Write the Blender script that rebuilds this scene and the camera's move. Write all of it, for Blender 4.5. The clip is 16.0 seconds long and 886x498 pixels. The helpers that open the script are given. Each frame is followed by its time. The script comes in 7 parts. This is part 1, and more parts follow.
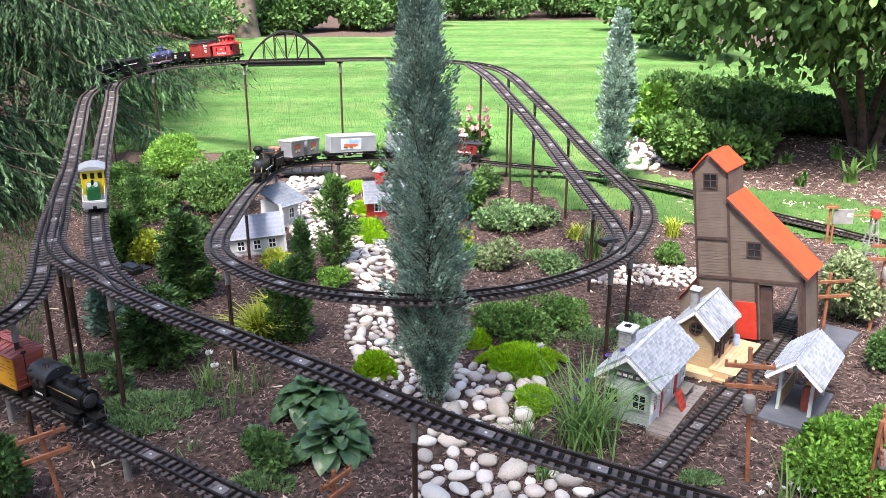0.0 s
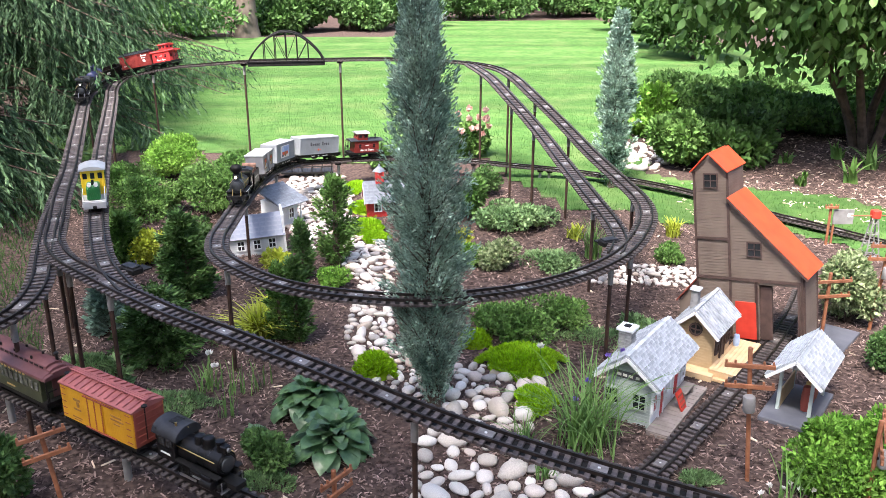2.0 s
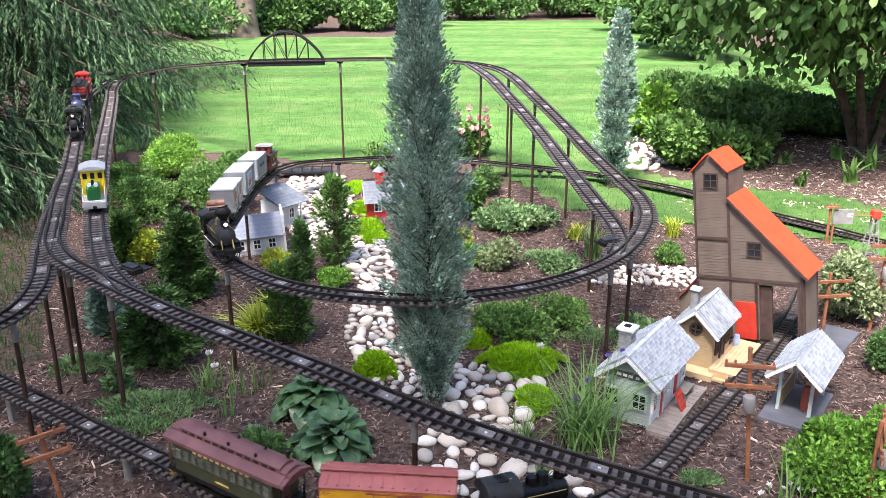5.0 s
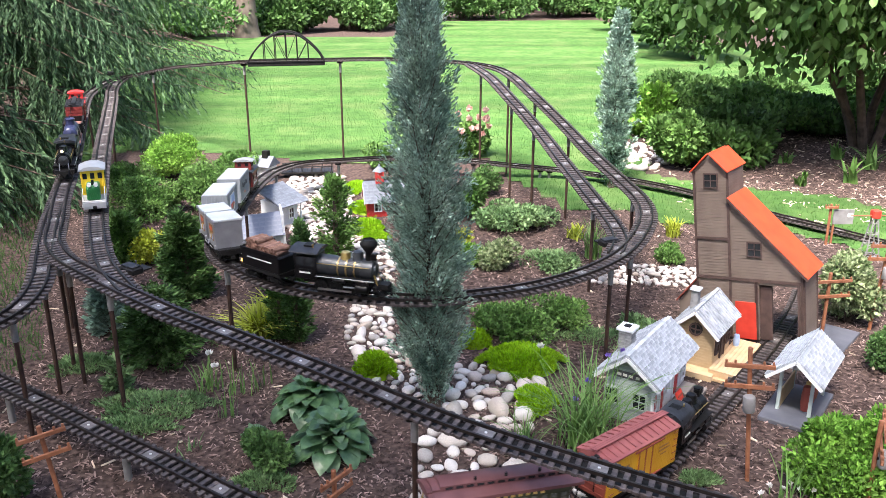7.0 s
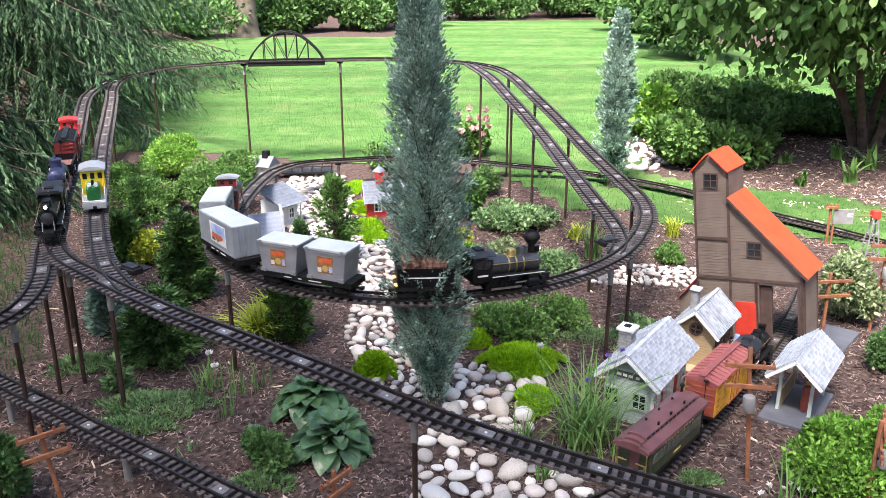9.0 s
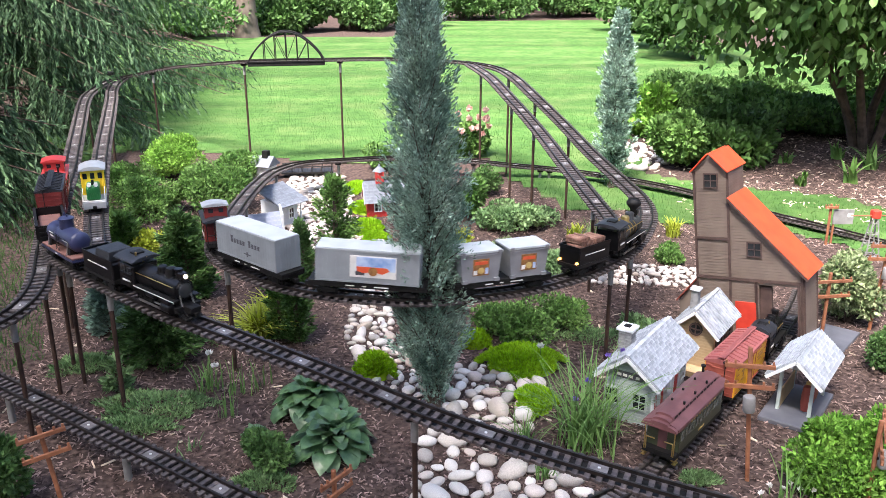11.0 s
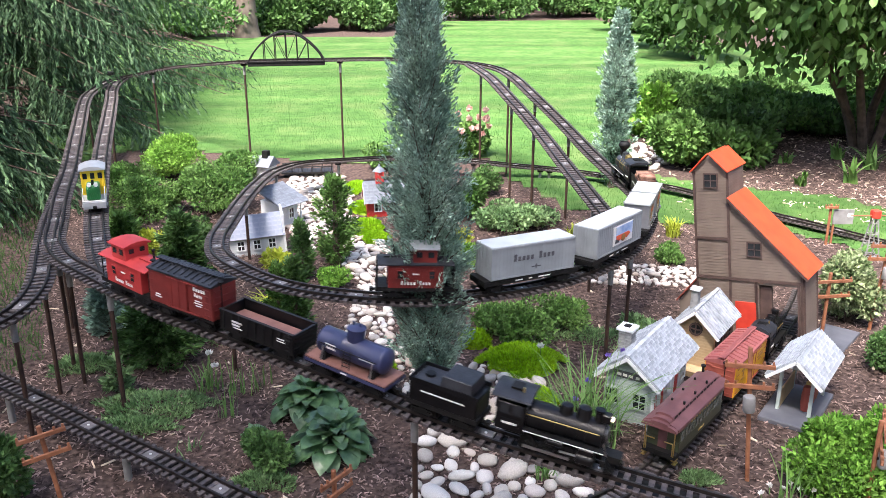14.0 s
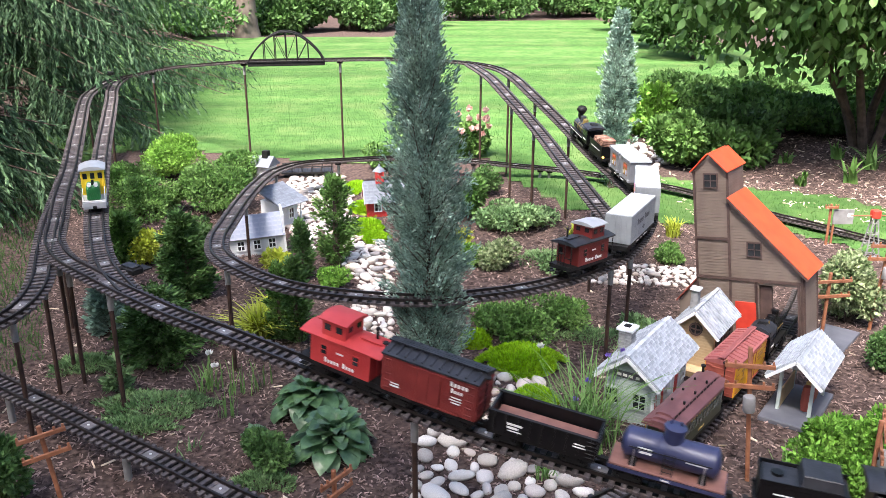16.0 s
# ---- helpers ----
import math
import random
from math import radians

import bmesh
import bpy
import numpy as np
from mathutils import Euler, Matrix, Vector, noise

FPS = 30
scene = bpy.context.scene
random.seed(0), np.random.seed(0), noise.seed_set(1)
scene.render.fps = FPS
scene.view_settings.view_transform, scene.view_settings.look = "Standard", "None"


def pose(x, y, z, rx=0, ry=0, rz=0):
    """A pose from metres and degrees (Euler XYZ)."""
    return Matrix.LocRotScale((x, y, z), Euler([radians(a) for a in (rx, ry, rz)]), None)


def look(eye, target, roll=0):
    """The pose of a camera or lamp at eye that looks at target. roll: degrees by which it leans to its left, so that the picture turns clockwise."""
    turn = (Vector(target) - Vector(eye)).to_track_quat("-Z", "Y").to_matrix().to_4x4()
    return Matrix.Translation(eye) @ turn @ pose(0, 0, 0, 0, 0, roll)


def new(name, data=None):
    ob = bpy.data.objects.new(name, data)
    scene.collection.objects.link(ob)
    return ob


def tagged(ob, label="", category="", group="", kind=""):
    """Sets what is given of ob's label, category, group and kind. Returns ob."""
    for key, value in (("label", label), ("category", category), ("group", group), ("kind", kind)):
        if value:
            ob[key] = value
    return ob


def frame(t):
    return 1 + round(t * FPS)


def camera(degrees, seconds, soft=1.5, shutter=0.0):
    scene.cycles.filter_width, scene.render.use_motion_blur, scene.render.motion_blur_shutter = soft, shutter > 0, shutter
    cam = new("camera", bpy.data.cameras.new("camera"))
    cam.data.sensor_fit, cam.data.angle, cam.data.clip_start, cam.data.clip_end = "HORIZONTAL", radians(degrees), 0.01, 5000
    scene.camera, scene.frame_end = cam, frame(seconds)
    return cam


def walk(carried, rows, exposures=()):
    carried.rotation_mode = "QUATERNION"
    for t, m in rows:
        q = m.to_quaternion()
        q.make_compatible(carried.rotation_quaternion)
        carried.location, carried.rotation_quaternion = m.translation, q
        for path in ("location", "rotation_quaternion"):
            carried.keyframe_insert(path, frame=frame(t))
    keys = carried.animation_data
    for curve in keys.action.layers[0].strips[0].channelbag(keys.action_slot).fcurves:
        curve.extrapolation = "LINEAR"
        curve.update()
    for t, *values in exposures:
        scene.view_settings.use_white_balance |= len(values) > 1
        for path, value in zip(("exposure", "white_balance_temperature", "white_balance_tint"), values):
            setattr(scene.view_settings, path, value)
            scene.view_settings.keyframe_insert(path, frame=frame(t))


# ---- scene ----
cam = camera(55.2, 16.0, soft=0.7, shutter=0.5)
walk(cam, [(0.0, look((0, 0, 1.60), (0, 4.733, -0.011))), (16.0, look((0, 0, 1.60), (0, 4.733, -0.011)))], [(0.0, 2.55, 6500, 16), (16.0, 2.55, 6500, 16)])

# ---- light ----
SUN_ELEV, SUN_TURN = 60.0, 205.0  # degrees: height, compass turn from +y towards +x
world = bpy.data.worlds.new("world")
scene.world = world
world.use_nodes = True
wn = world.node_tree
sky = wn.nodes.new("ShaderNodeTexSky")
sky.sky_type = "NISHITA"
sky.sun_disc = False
sky.sun_elevation = radians(SUN_ELEV)
sky.sun_rotation = radians(SUN_TURN)
sky.air_density, sky.dust_density = 1.0, 2.5
wn.links.new(sky.outputs[0], wn.nodes["Background"].inputs[0])
wn.nodes["Background"].inputs[1].default_value = 0.08
sun = new("sun", bpy.data.lights.new("sun", "SUN"))
sun.data.energy, sun.data.angle, sun.data.color = 3.0, radians(16.0), (1.0, 0.96, 0.9)
_e, _a = radians(SUN_ELEV), radians(SUN_TURN)
sun_way = Vector((math.sin(_a) * math.cos(_e), math.cos(_a) * math.cos(_e), math.sin(_e)))
sun.matrix_world = look(sun_way * 30, (0, 0, 0))

# ---- materials ----


def mat(name, a, b=None, rough=0.6, metal=0.0, scale=30.0, bump=0.2, spread=0.0, fine=4.0, bias=0.5, dirt=None, island=False, sss=0.0, spec=0.5):
    """Two-tone noise colour with fine relief; spread: brightness change from piece to piece."""
    m = bpy.data.materials.new(name)
    m.use_nodes = True
    nt = m.node_tree
    n, l = nt.nodes, nt.links
    p = n["Principled BSDF"]
    p.inputs["Roughness"].default_value, p.inputs["Metallic"].default_value = rough, metal
    p.inputs["Specular IOR Level"].default_value = spec
    tc = n.new("ShaderNodeTexCoord")
    nz = n.new("ShaderNodeTexNoise")
    nz.inputs["Scale"].default_value, nz.inputs["Detail"].default_value = scale, 6
    l.new(tc.outputs["Object"], nz.inputs["Vector"])
    ramp = n.new("ShaderNodeValToRGB")
    ramp.color_ramp.elements[0].position, ramp.color_ramp.elements[1].position = bias - 0.17, bias + 0.17
    ramp.color_ramp.elements[0].color = (*a, 1)
    ramp.color_ramp.elements[1].color = (*(b or a), 1)
    l.new(nz.outputs["Fac"], ramp.inputs["Fac"])
    col = ramp.outputs["Color"]
    if dirt:
        nd = n.new("ShaderNodeTexNoise")
        nd.inputs["Scale"].default_value, nd.inputs["Detail"].default_value = scale * 0.22, 8
        l.new(tc.outputs["Object"], nd.inputs["Vector"])
        rd = n.new("ShaderNodeValToRGB")
        rd.color_ramp.elements[0].position, rd.color_ramp.elements[1].position = 0.48, 0.72
        l.new(nd.outputs["Fac"], rd.inputs["Fac"])
        mx = n.new("ShaderNodeMixRGB")
        mx.inputs[2].default_value = (*dirt, 1)
        l.new(rd.outputs["Color"], mx.inputs[0])
        l.new(col, mx.inputs[1])
        col = mx.outputs[0]
    if spread:
        src = n.new("ShaderNodeNewGeometry").outputs["Random Per Island"] if island else n.new("ShaderNodeObjectInfo").outputs["Random"]
        mr = n.new("ShaderNodeMapRange")
        mr.inputs[3].default_value, mr.inputs[4].default_value = 1 - spread, 1 + spread
        l.new(src, mr.inputs[0])
        hsv = n.new("ShaderNodeHueSaturation")
        l.new(mr.outputs[0], hsv.inputs["Value"])
        l.new(col, hsv.inputs["Color"])
        col = hsv.outputs[0]
    l.new(col, p.inputs["Base Color"])
    if bump:
        bn = n.new("ShaderNodeBump")
        bn.inputs["Strength"].default_value, bn.inputs["Distance"].default_value = bump, 0.003
        nf = n.new("ShaderNodeTexNoise")
        nf.inputs["Scale"].default_value, nf.inputs["Detail"].default_value = scale * fine, 4
        l.new(tc.outputs["Object"], nf.inputs["Vector"])
        l.new(nf.outputs["Fac"], bn.inputs["Height"])
        l.new(bn.outputs["Normal"], p.inputs["Normal"])
    if sss:
        tr = n.new("ShaderNodeBsdfTranslucent")
        l.new(col, tr.inputs["Color"])
        mixs = n.new("ShaderNodeMixShader")
        mixs.inputs[0].default_value = sss
        l.new(p.outputs[0], mixs.inputs[1])
        l.new(tr.outputs[0], mixs.inputs[2])
        l.new(mixs.outputs[0], n["Material Output"].inputs[0])
    return m


def leafmat(name, a, b, spread=0.35, rough=0.55, scale=6.0, sss=0.2, spec=0.22):
    return mat(name, a, b, rough=rough, scale=scale, bump=0, spread=spread, island=True, sss=sss, spec=spec)


def glow(name, c, strength):
    m = bpy.data.materials.new(name)
    m.use_nodes = True
    p = m.node_tree.nodes["Principled BSDF"]
    p.inputs["Emission Color"].default_value = (*c, 1)
    p.inputs["Emission Strength"].default_value = strength
    p.inputs["Base Color"].default_value = (*c, 1)
    return m


def turf_mat():
    """Mown turf: fine grain, drier patches; broad streaks across the slope paint mower passes and dappled tree shade.
    """
    m = mat("lawn_turf", (0.045, 0.11, 0.026), (0.08, 0.165, 0.042), spec=0.12, rough=0.9, scale=9, bump=0.6, fine=40, dirt=(0.115, 0.175, 0.058))
    n, l = m.node_tree.nodes, m.node_tree.links
    tc, mp = n.new("ShaderNodeTexCoord"), n.new("ShaderNodeMapping")
    mp.inputs["Scale"].default_value = (0.22, 1.5, 1.0)
    mp.inputs["Rotation"].default_value = (0, 0, radians(7))
    nz = n.new("ShaderNodeTexNoise")
    nz.inputs["Scale"].default_value, nz.inputs["Detail"].default_value = 1.0, 5
    l.new(tc.outputs["Object"], mp.inputs["Vector"])
    l.new(mp.outputs[0], nz.inputs["Vector"])
    mr = n.new("ShaderNodeMapRange")
    mr.inputs[1].default_value, mr.inputs[2].default_value, mr.inputs[3].default_value, mr.inputs[4].default_value = 0.33, 0.68, 0.72, 1.2
    l.new(nz.outputs["Fac"], mr.inputs[0])
    p = n["Principled BSDF"]
    hsv = n.new("ShaderNodeHueSaturation")
    l.new(p.inputs["Base Color"].links[0].from_socket, hsv.inputs["Color"])
    l.new(mr.outputs[0], hsv.inputs["Value"])
    l.new(hsv.outputs[0], p.inputs["Base Color"])
    return m


def stone_mat(name, island):
    """River stones: each its own tone from grey through buff to rust, with faint veins."""
    m = mat(name, (0.85, 0.83, 0.81), (1.15, 1.15, 1.14), rough=0.7, scale=14, bump=0.12, fine=6)
    n, l = m.node_tree.nodes, m.node_tree.links
    src = n.new("ShaderNodeNewGeometry").outputs["Random Per Island"] if island else n.new("ShaderNodeObjectInfo").outputs["Random"]
    ramp = n.new("ShaderNodeValToRGB")
    tones = ((0.0, (0.26, 0.25, 0.25)), (0.18, (0.55, 0.5, 0.43)), (0.36, (0.66, 0.64, 0.6)), (0.52, (0.44, 0.37, 0.3)), (0.68, (0.74, 0.71, 0.67)), (0.84, (0.52, 0.42, 0.36)), (1.0, (0.62, 0.61, 0.58)))
    ramp.color_ramp.elements[0].color, ramp.color_ramp.elements[1].color = (*tones[0][1], 1), (*tones[-1][1], 1)
    for pos, c in tones[1:-1]:
        ramp.color_ramp.elements.new(pos).color = (*c, 1)
    l.new(src, ramp.inputs["Fac"])
    p = n["Principled BSDF"]
    mx = n.new("ShaderNodeMixRGB")
    mx.blend_type = "MULTIPLY"
    mx.inputs[0].default_value = 1.0
    l.new(ramp.outputs["Color"], mx.inputs[1])
    l.new(p.inputs["Base Color"].links[0].from_socket, mx.inputs[2])
    l.new(mx.outputs[0], p.inputs["Base Color"])
    return m


M = dict(
    mulch=mat("mulch", (0.022, 0.015, 0.013), (0.135, 0.094, 0.08), spec=0.1, rough=0.95, scale=44, bump=1.0, dirt=(0.075, 0.052, 0.045)),
    chip=mat("bark_chip", (0.045, 0.028, 0.024), (0.36, 0.26, 0.225), spec=0.15, rough=0.9, scale=18, bump=0.4, spread=0.6, island=True),
    lawn=turf_mat(),
    blade=leafmat("grass_blade", (0.055, 0.125, 0.034), (0.098, 0.19, 0.055), spread=0.2, scale=1.5, sss=0.45),
    soil=mat("bank_soil", (0.06, 0.035, 0.026), (0.17, 0.10, 0.075), rough=0.95, scale=14, bump=0.9),
    stone=stone_mat("river_stone", False),
    stone_i=stone_mat("pebble", True),
    tie=mat("tie_plastic", (0.03, 0.024, 0.024), (0.1, 0.082, 0.079), rough=0.6, scale=60, bump=0.3, spread=0.3),
    tie_i=mat("tie_plastic_far", (0.03, 0.024, 0.024), (0.1, 0.082, 0.079), rough=0.6, scale=60, bump=0.3, spread=0.3, island=True),
    rail=mat("rail_dark", (0.010, 0.008, 0.007), (0.03, 0.023, 0.02), rough=0.4, metal=0.2, scale=45, bump=0.1, spec=0.4),
    clamp=mat("rail_joint", (0.13, 0.115, 0.11), (0.22, 0.2, 0.19), rough=0.5, scale=60, bump=0.2, metal=0.2),
    screw=mat("screw_head", (0.6, 0.6, 0.58), (0.75, 0.75, 0.74), rough=0.35, metal=0.5, scale=40, bump=0),
    post=mat("steel_post", (0.025, 0.014, 0.011), (0.075, 0.038, 0.026), rough=0.7, metal=0.3, scale=25, bump=0.3),
    pipe=mat("grey_pipe", (0.17, 0.165, 0.16), (0.27, 0.265, 0.26), rough=0.5, scale=20, bump=0.1),
    black=mat("loco_black", (0.003, 0.003, 0.0035), (0.007, 0.007, 0.008), rough=0.34, scale=40, bump=0.08, dirt=(0.009, 0.008, 0.008), spec=0.28),
    black_matt=mat("chassis_black", (0.004, 0.004, 0.004), (0.012, 0.011, 0.01), rough=0.6, scale=50, bump=0.2, spec=0.3),
    gunmetal=mat("gunmetal_boiler", (0.05, 0.055, 0.06), (0.09, 0.095, 0.1), rough=0.35, metal=0.6, scale=30, bump=0.1),
    steel=mat("bright_steel", (0.35, 0.35, 0.36), (0.5, 0.5, 0.5), rough=0.32, metal=0.9, scale=40, bump=0.1),
    brass=mat("brass", (0.6, 0.42, 0.14), (0.72, 0.52, 0.2), rough=0.3, metal=0.9, scale=40, bump=0.05),
    cab_red=mat("caboose_red", (0.42, 0.03, 0.03), (0.54, 0.055, 0.05), rough=0.5, scale=14, bump=0.1, dirt=(0.33, 0.035, 0.03)),
    box_red=mat("boxcar_red", (0.15, 0.016, 0.014), (0.22, 0.03, 0.024), rough=0.55, scale=16, bump=0.15, dirt=(0.11, 0.02, 0.017)),
    cab_dark=mat("caboose_dark_red", (0.13, 0.014, 0.011), (0.19, 0.024, 0.02), rough=0.45, scale=16, bump=0.12),
    navy=mat("tank_navy", (0.02, 0.024, 0.065), (0.035, 0.042, 0.1), rough=0.36, scale=20, bump=0.06, dirt=(0.05, 0.055, 0.12)),
    plank=mat("deck_boards", (0.19, 0.085, 0.065), (0.27, 0.13, 0.1), rough=0.75, scale=24, bump=0.3),
    roofblk=mat("roof_black", (0.012, 0.013, 0.016), (0.032, 0.034, 0.04), rough=0.5, scale=26, bump=0.2, spec=0.4),
    yellow=mat("reefer_yellow", (0.55, 0.27, 0.012), (0.66, 0.35, 0.02), rough=0.5, scale=15, bump=0.12, dirt=(0.45, 0.21, 0.012)),
    roofred=mat("roof_oxide_red", (0.26, 0.07, 0.066), (0.35, 0.11, 0.1), rough=0.6, scale=20, bump=0.25, dirt=(0.22, 0.075, 0.07)),
    oxide=mat("end_oxide", (0.25, 0.05, 0.035), (0.32, 0.08, 0.05), rough=0.6, scale=18, bump=0.2),
    maroon=mat("coach_maroon", (0.11, 0.042, 0.043), (0.165, 0.068, 0.067), rough=0.45, scale=18, bump=0.1),
    olive=mat("coach_olive", (0.035, 0.042, 0.02), (0.055, 0.062, 0.032), rough=0.45, scale=22, bump=0.12),
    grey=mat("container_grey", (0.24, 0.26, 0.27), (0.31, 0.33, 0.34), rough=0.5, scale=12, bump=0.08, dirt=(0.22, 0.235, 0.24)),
    # Light from above put into the colour: tops paler than the grey sides.
    lit_grey=mat("container_top", (0.46, 0.49, 0.49), (0.56, 0.59, 0.59), rough=0.5, scale=12, bump=0.05),
    bin=mat("bin_silver", (0.27, 0.275, 0.29), (0.37, 0.375, 0.39), rough=0.4, metal=0.35, scale=16, bump=0.12, dirt=(0.33, 0.33, 0.34)),
    wood_load=mat("firewood", (0.16, 0.075, 0.05), (0.34, 0.19, 0.13), rough=0.85, scale=40, bump=0.5, spread=0.35),
    white=mat("white_paint", (0.72, 0.74, 0.75), (0.82, 0.83, 0.84), rough=0.6, scale=25, bump=0.15),
    ink_white=mat("white_lettering", (0.7, 0.68, 0.64), (0.78, 0.76, 0.72), rough=0.6, scale=40, bump=0),
    ink_dark=mat("dark_lettering", (0.06, 0.06, 0.07), (0.1, 0.1, 0.11), rough=0.6, scale=40, bump=0),
    ink_gold=mat("gold_lettering", (0.5, 0.33, 0.1), (0.58, 0.4, 0.14), rough=0.55, scale=40, bump=0),
    dec_red=mat("decal_red", (0.65, 0.08, 0.03), (0.72, 0.14, 0.05), rough=0.5, scale=30, bump=0),
    dec_blue=mat("decal_blue", (0.16, 0.3, 0.6), (0.55, 0.65, 0.8), rough=0.5, scale=20, bump=0),
    dec_brown=mat("decal_brown", (0.22, 0.09, 0.03), (0.4, 0.2, 0.06), rough=0.5, scale=60, bump=0),
    loco_yel=mat("loco_yellow", (0.78, 0.5, 0.02), (0.85, 0.58, 0.04), rough=0.4, scale=18, bump=0.05),
    loco_grn=mat("loco_green", (0.02, 0.16, 0.045), (0.035, 0.23, 0.07), rough=0.4, scale=18, bump=0.08),
    silver=mat("silver_paint", (0.42, 0.43, 0.44), (0.52, 0.53, 0.54), rough=0.42, metal=0.3, scale=22, bump=0.08),
    glass=mat("dark_window_glass", (0.012, 0.014, 0.016), (0.03, 0.033, 0.036), rough=0.08, scale=10, bump=0),
    pale_glass=mat("pale_window_glass", (0.1, 0.105, 0.09), (0.17, 0.175, 0.155), rough=0.2, scale=10, bump=0),
    lamp=glow("headlight_glow", (1.0, 0.88, 0.6), 0.8),
    lamp_amber=glow("marker_glow", (1.0, 0.45, 0.08), 1.5),
    siding=mat("tan_siding", (0.16, 0.12, 0.095), (0.21, 0.163, 0.13), rough=0.65, scale=10, bump=0.15, spread=0.05),
    timber=mat("brown_trim", (0.055, 0.032, 0.027), (0.09, 0.055, 0.045), rough=0.65, scale=30, bump=0.2),
    orange=mat("orange_roof", (0.78, 0.07, 0.02), (0.86, 0.1, 0.03), rough=0.5, scale=9, bump=0.08, dirt=(0.74, 0.085, 0.03)),
    red_door=mat("red_door", (0.5, 0.035, 0.02), (0.6, 0.055, 0.03), rough=0.55, scale=20, bump=0.15),
    shingle=mat("grey_shingle", (0.3, 0.33, 0.36), (0.5, 0.53, 0.56), rough=0.7, scale=30, bump=0.25, spread=0.22),
    shingle_d=mat("slate_shingle", (0.13, 0.15, 0.18), (0.22, 0.24, 0.27), rough=0.65, scale=30, bump=0.25, spread=0.15),
    st_green=mat("station_green", (0.34, 0.4, 0.38), (0.44, 0.5, 0.47), rough=0.65, scale=20, bump=0.2),
    st_white=mat("station_white", (0.62, 0.64, 0.65), (0.74, 0.75, 0.76), rough=0.65, scale=20, bump=0.2, dirt=(0.55, 0.56, 0.56)),
    st_red=mat("station_red", (0.42, 0.02, 0.02), (0.5, 0.03, 0.03), rough=0.55, scale=20, bump=0.1),
    brick=mat("grey_brick", (0.2, 0.2, 0.2), (0.34, 0.34, 0.33), rough=0.85, scale=50, bump=0.4, spread=0.2),
    tan=mat("depot_tan", (0.42, 0.3, 0.16), (0.5, 0.37, 0.22), rough=0.65, scale=20, bump=0.15),
    deckwood=mat("pale_deck", (0.55, 0.38, 0.21), (0.64, 0.47, 0.28), rough=0.7, scale=24, bump=0.2),
    greydeck=mat("grey_deck", (0.2, 0.17, 0.15), (0.3, 0.26, 0.235), rough=0.8, scale=24, bump=0.25),
    slate=mat("slate_slab", (0.07, 0.075, 0.09), (0.12, 0.125, 0.145), rough=0.6, scale=9, bump=0.35),
    barn=mat("barn_red", (0.4, 0.025, 0.022), (0.5, 0.045, 0.04), rough=0.6, scale=20, bump=0.2),
    bluewhite=mat("blue_white_paint", (0.2, 0.23, 0.3), (0.31, 0.34, 0.41), rough=0.6, scale=16, bump=0.15),
    pole=mat("pole_wood", (0.2, 0.07, 0.03), (0.33, 0.13, 0.06), rough=0.8, scale=35, bump=0.5, dirt=(0.26, 0.12, 0.07)),
    bark=mat("bark", (0.05, 0.035, 0.026), (0.13, 0.095, 0.07), rough=0.95, scale=16, bump=1.0),
    barkpale=mat("trunk_bark", (0.08, 0.06, 0.05), (0.16, 0.125, 0.1), rough=0.95, scale=5, bump=1.0, fine=8),
    juniper=leafmat("juniper_needles", (0.13, 0.235, 0.18), (0.42, 0.56, 0.45), spread=0.5),
    spruce=leafmat("spruce_needles", (0.03, 0.07, 0.035), (0.095, 0.17, 0.085), spread=0.5, scale=2),
    sprucetip=leafmat("spruce_tips", (0.06, 0.13, 0.06), (0.14, 0.24, 0.11), spread=0.45, scale=2),
    dark=leafmat("dark_conifer", (0.04, 0.1, 0.028), (0.125, 0.23, 0.068), spread=0.5),
    shrub=leafmat("shrub_leaf", (0.045, 0.12, 0.022), (0.2, 0.35, 0.095), spread=0.55),
    light=leafmat("light_leaf", (0.1, 0.24, 0.03), (0.26, 0.47, 0.085), spread=0.5),
    moss=leafmat("moss_bright", (0.22, 0.44, 0.008), (0.36, 0.6, 0.02), spread=0.35, sss=0.35),
    yleaf=leafmat("yellow_green_leaf", (0.38, 0.45, 0.04), (0.5, 0.55, 0.09), spread=0.35),
    varieg=leafmat("variegated_leaf", (0.09, 0.17, 0.05), (0.43, 0.48, 0.27), spread=0.4, scale=45),
    hosta=leafmat("hosta_leaf", (0.035, 0.095, 0.035), (0.13, 0.235, 0.105), spread=0.4, scale=26, rough=0.3, spec=0.55),
    creep=leafmat("creeping_leaf", (0.08, 0.17, 0.06), (0.24, 0.36, 0.16), spread=0.5),
    reed=leafmat("grass_leaf", (0.1, 0.21, 0.055), (0.2, 0.34, 0.1), spread=0.35),
    broad=leafmat("broad_leaf", (0.05, 0.12, 0.03), (0.13, 0.24, 0.07), spread=0.5, scale=3),
    hedge=leafmat("hedge_leaf", (0.03, 0.075, 0.018), (0.08, 0.16, 0.04), spread=0.5, scale=1.5),
    pink=leafmat("rose_petal", (0.7, 0.4, 0.36), (0.85, 0.62, 0.55), spread=0.15),
    petal=leafmat("white_petal", (0.7, 0.7, 0.66), (0.85, 0.85, 0.82), spread=0.1),
    violet=leafmat("violet_petal", (0.2, 0.12, 0.45), (0.3, 0.2, 0.6), spread=0.2),
    litter=leafmat("dry_leaf", (0.5, 0.4, 0.28), (0.72, 0.62, 0.5), spread=0.3),
)

# ---- mesh helpers ----


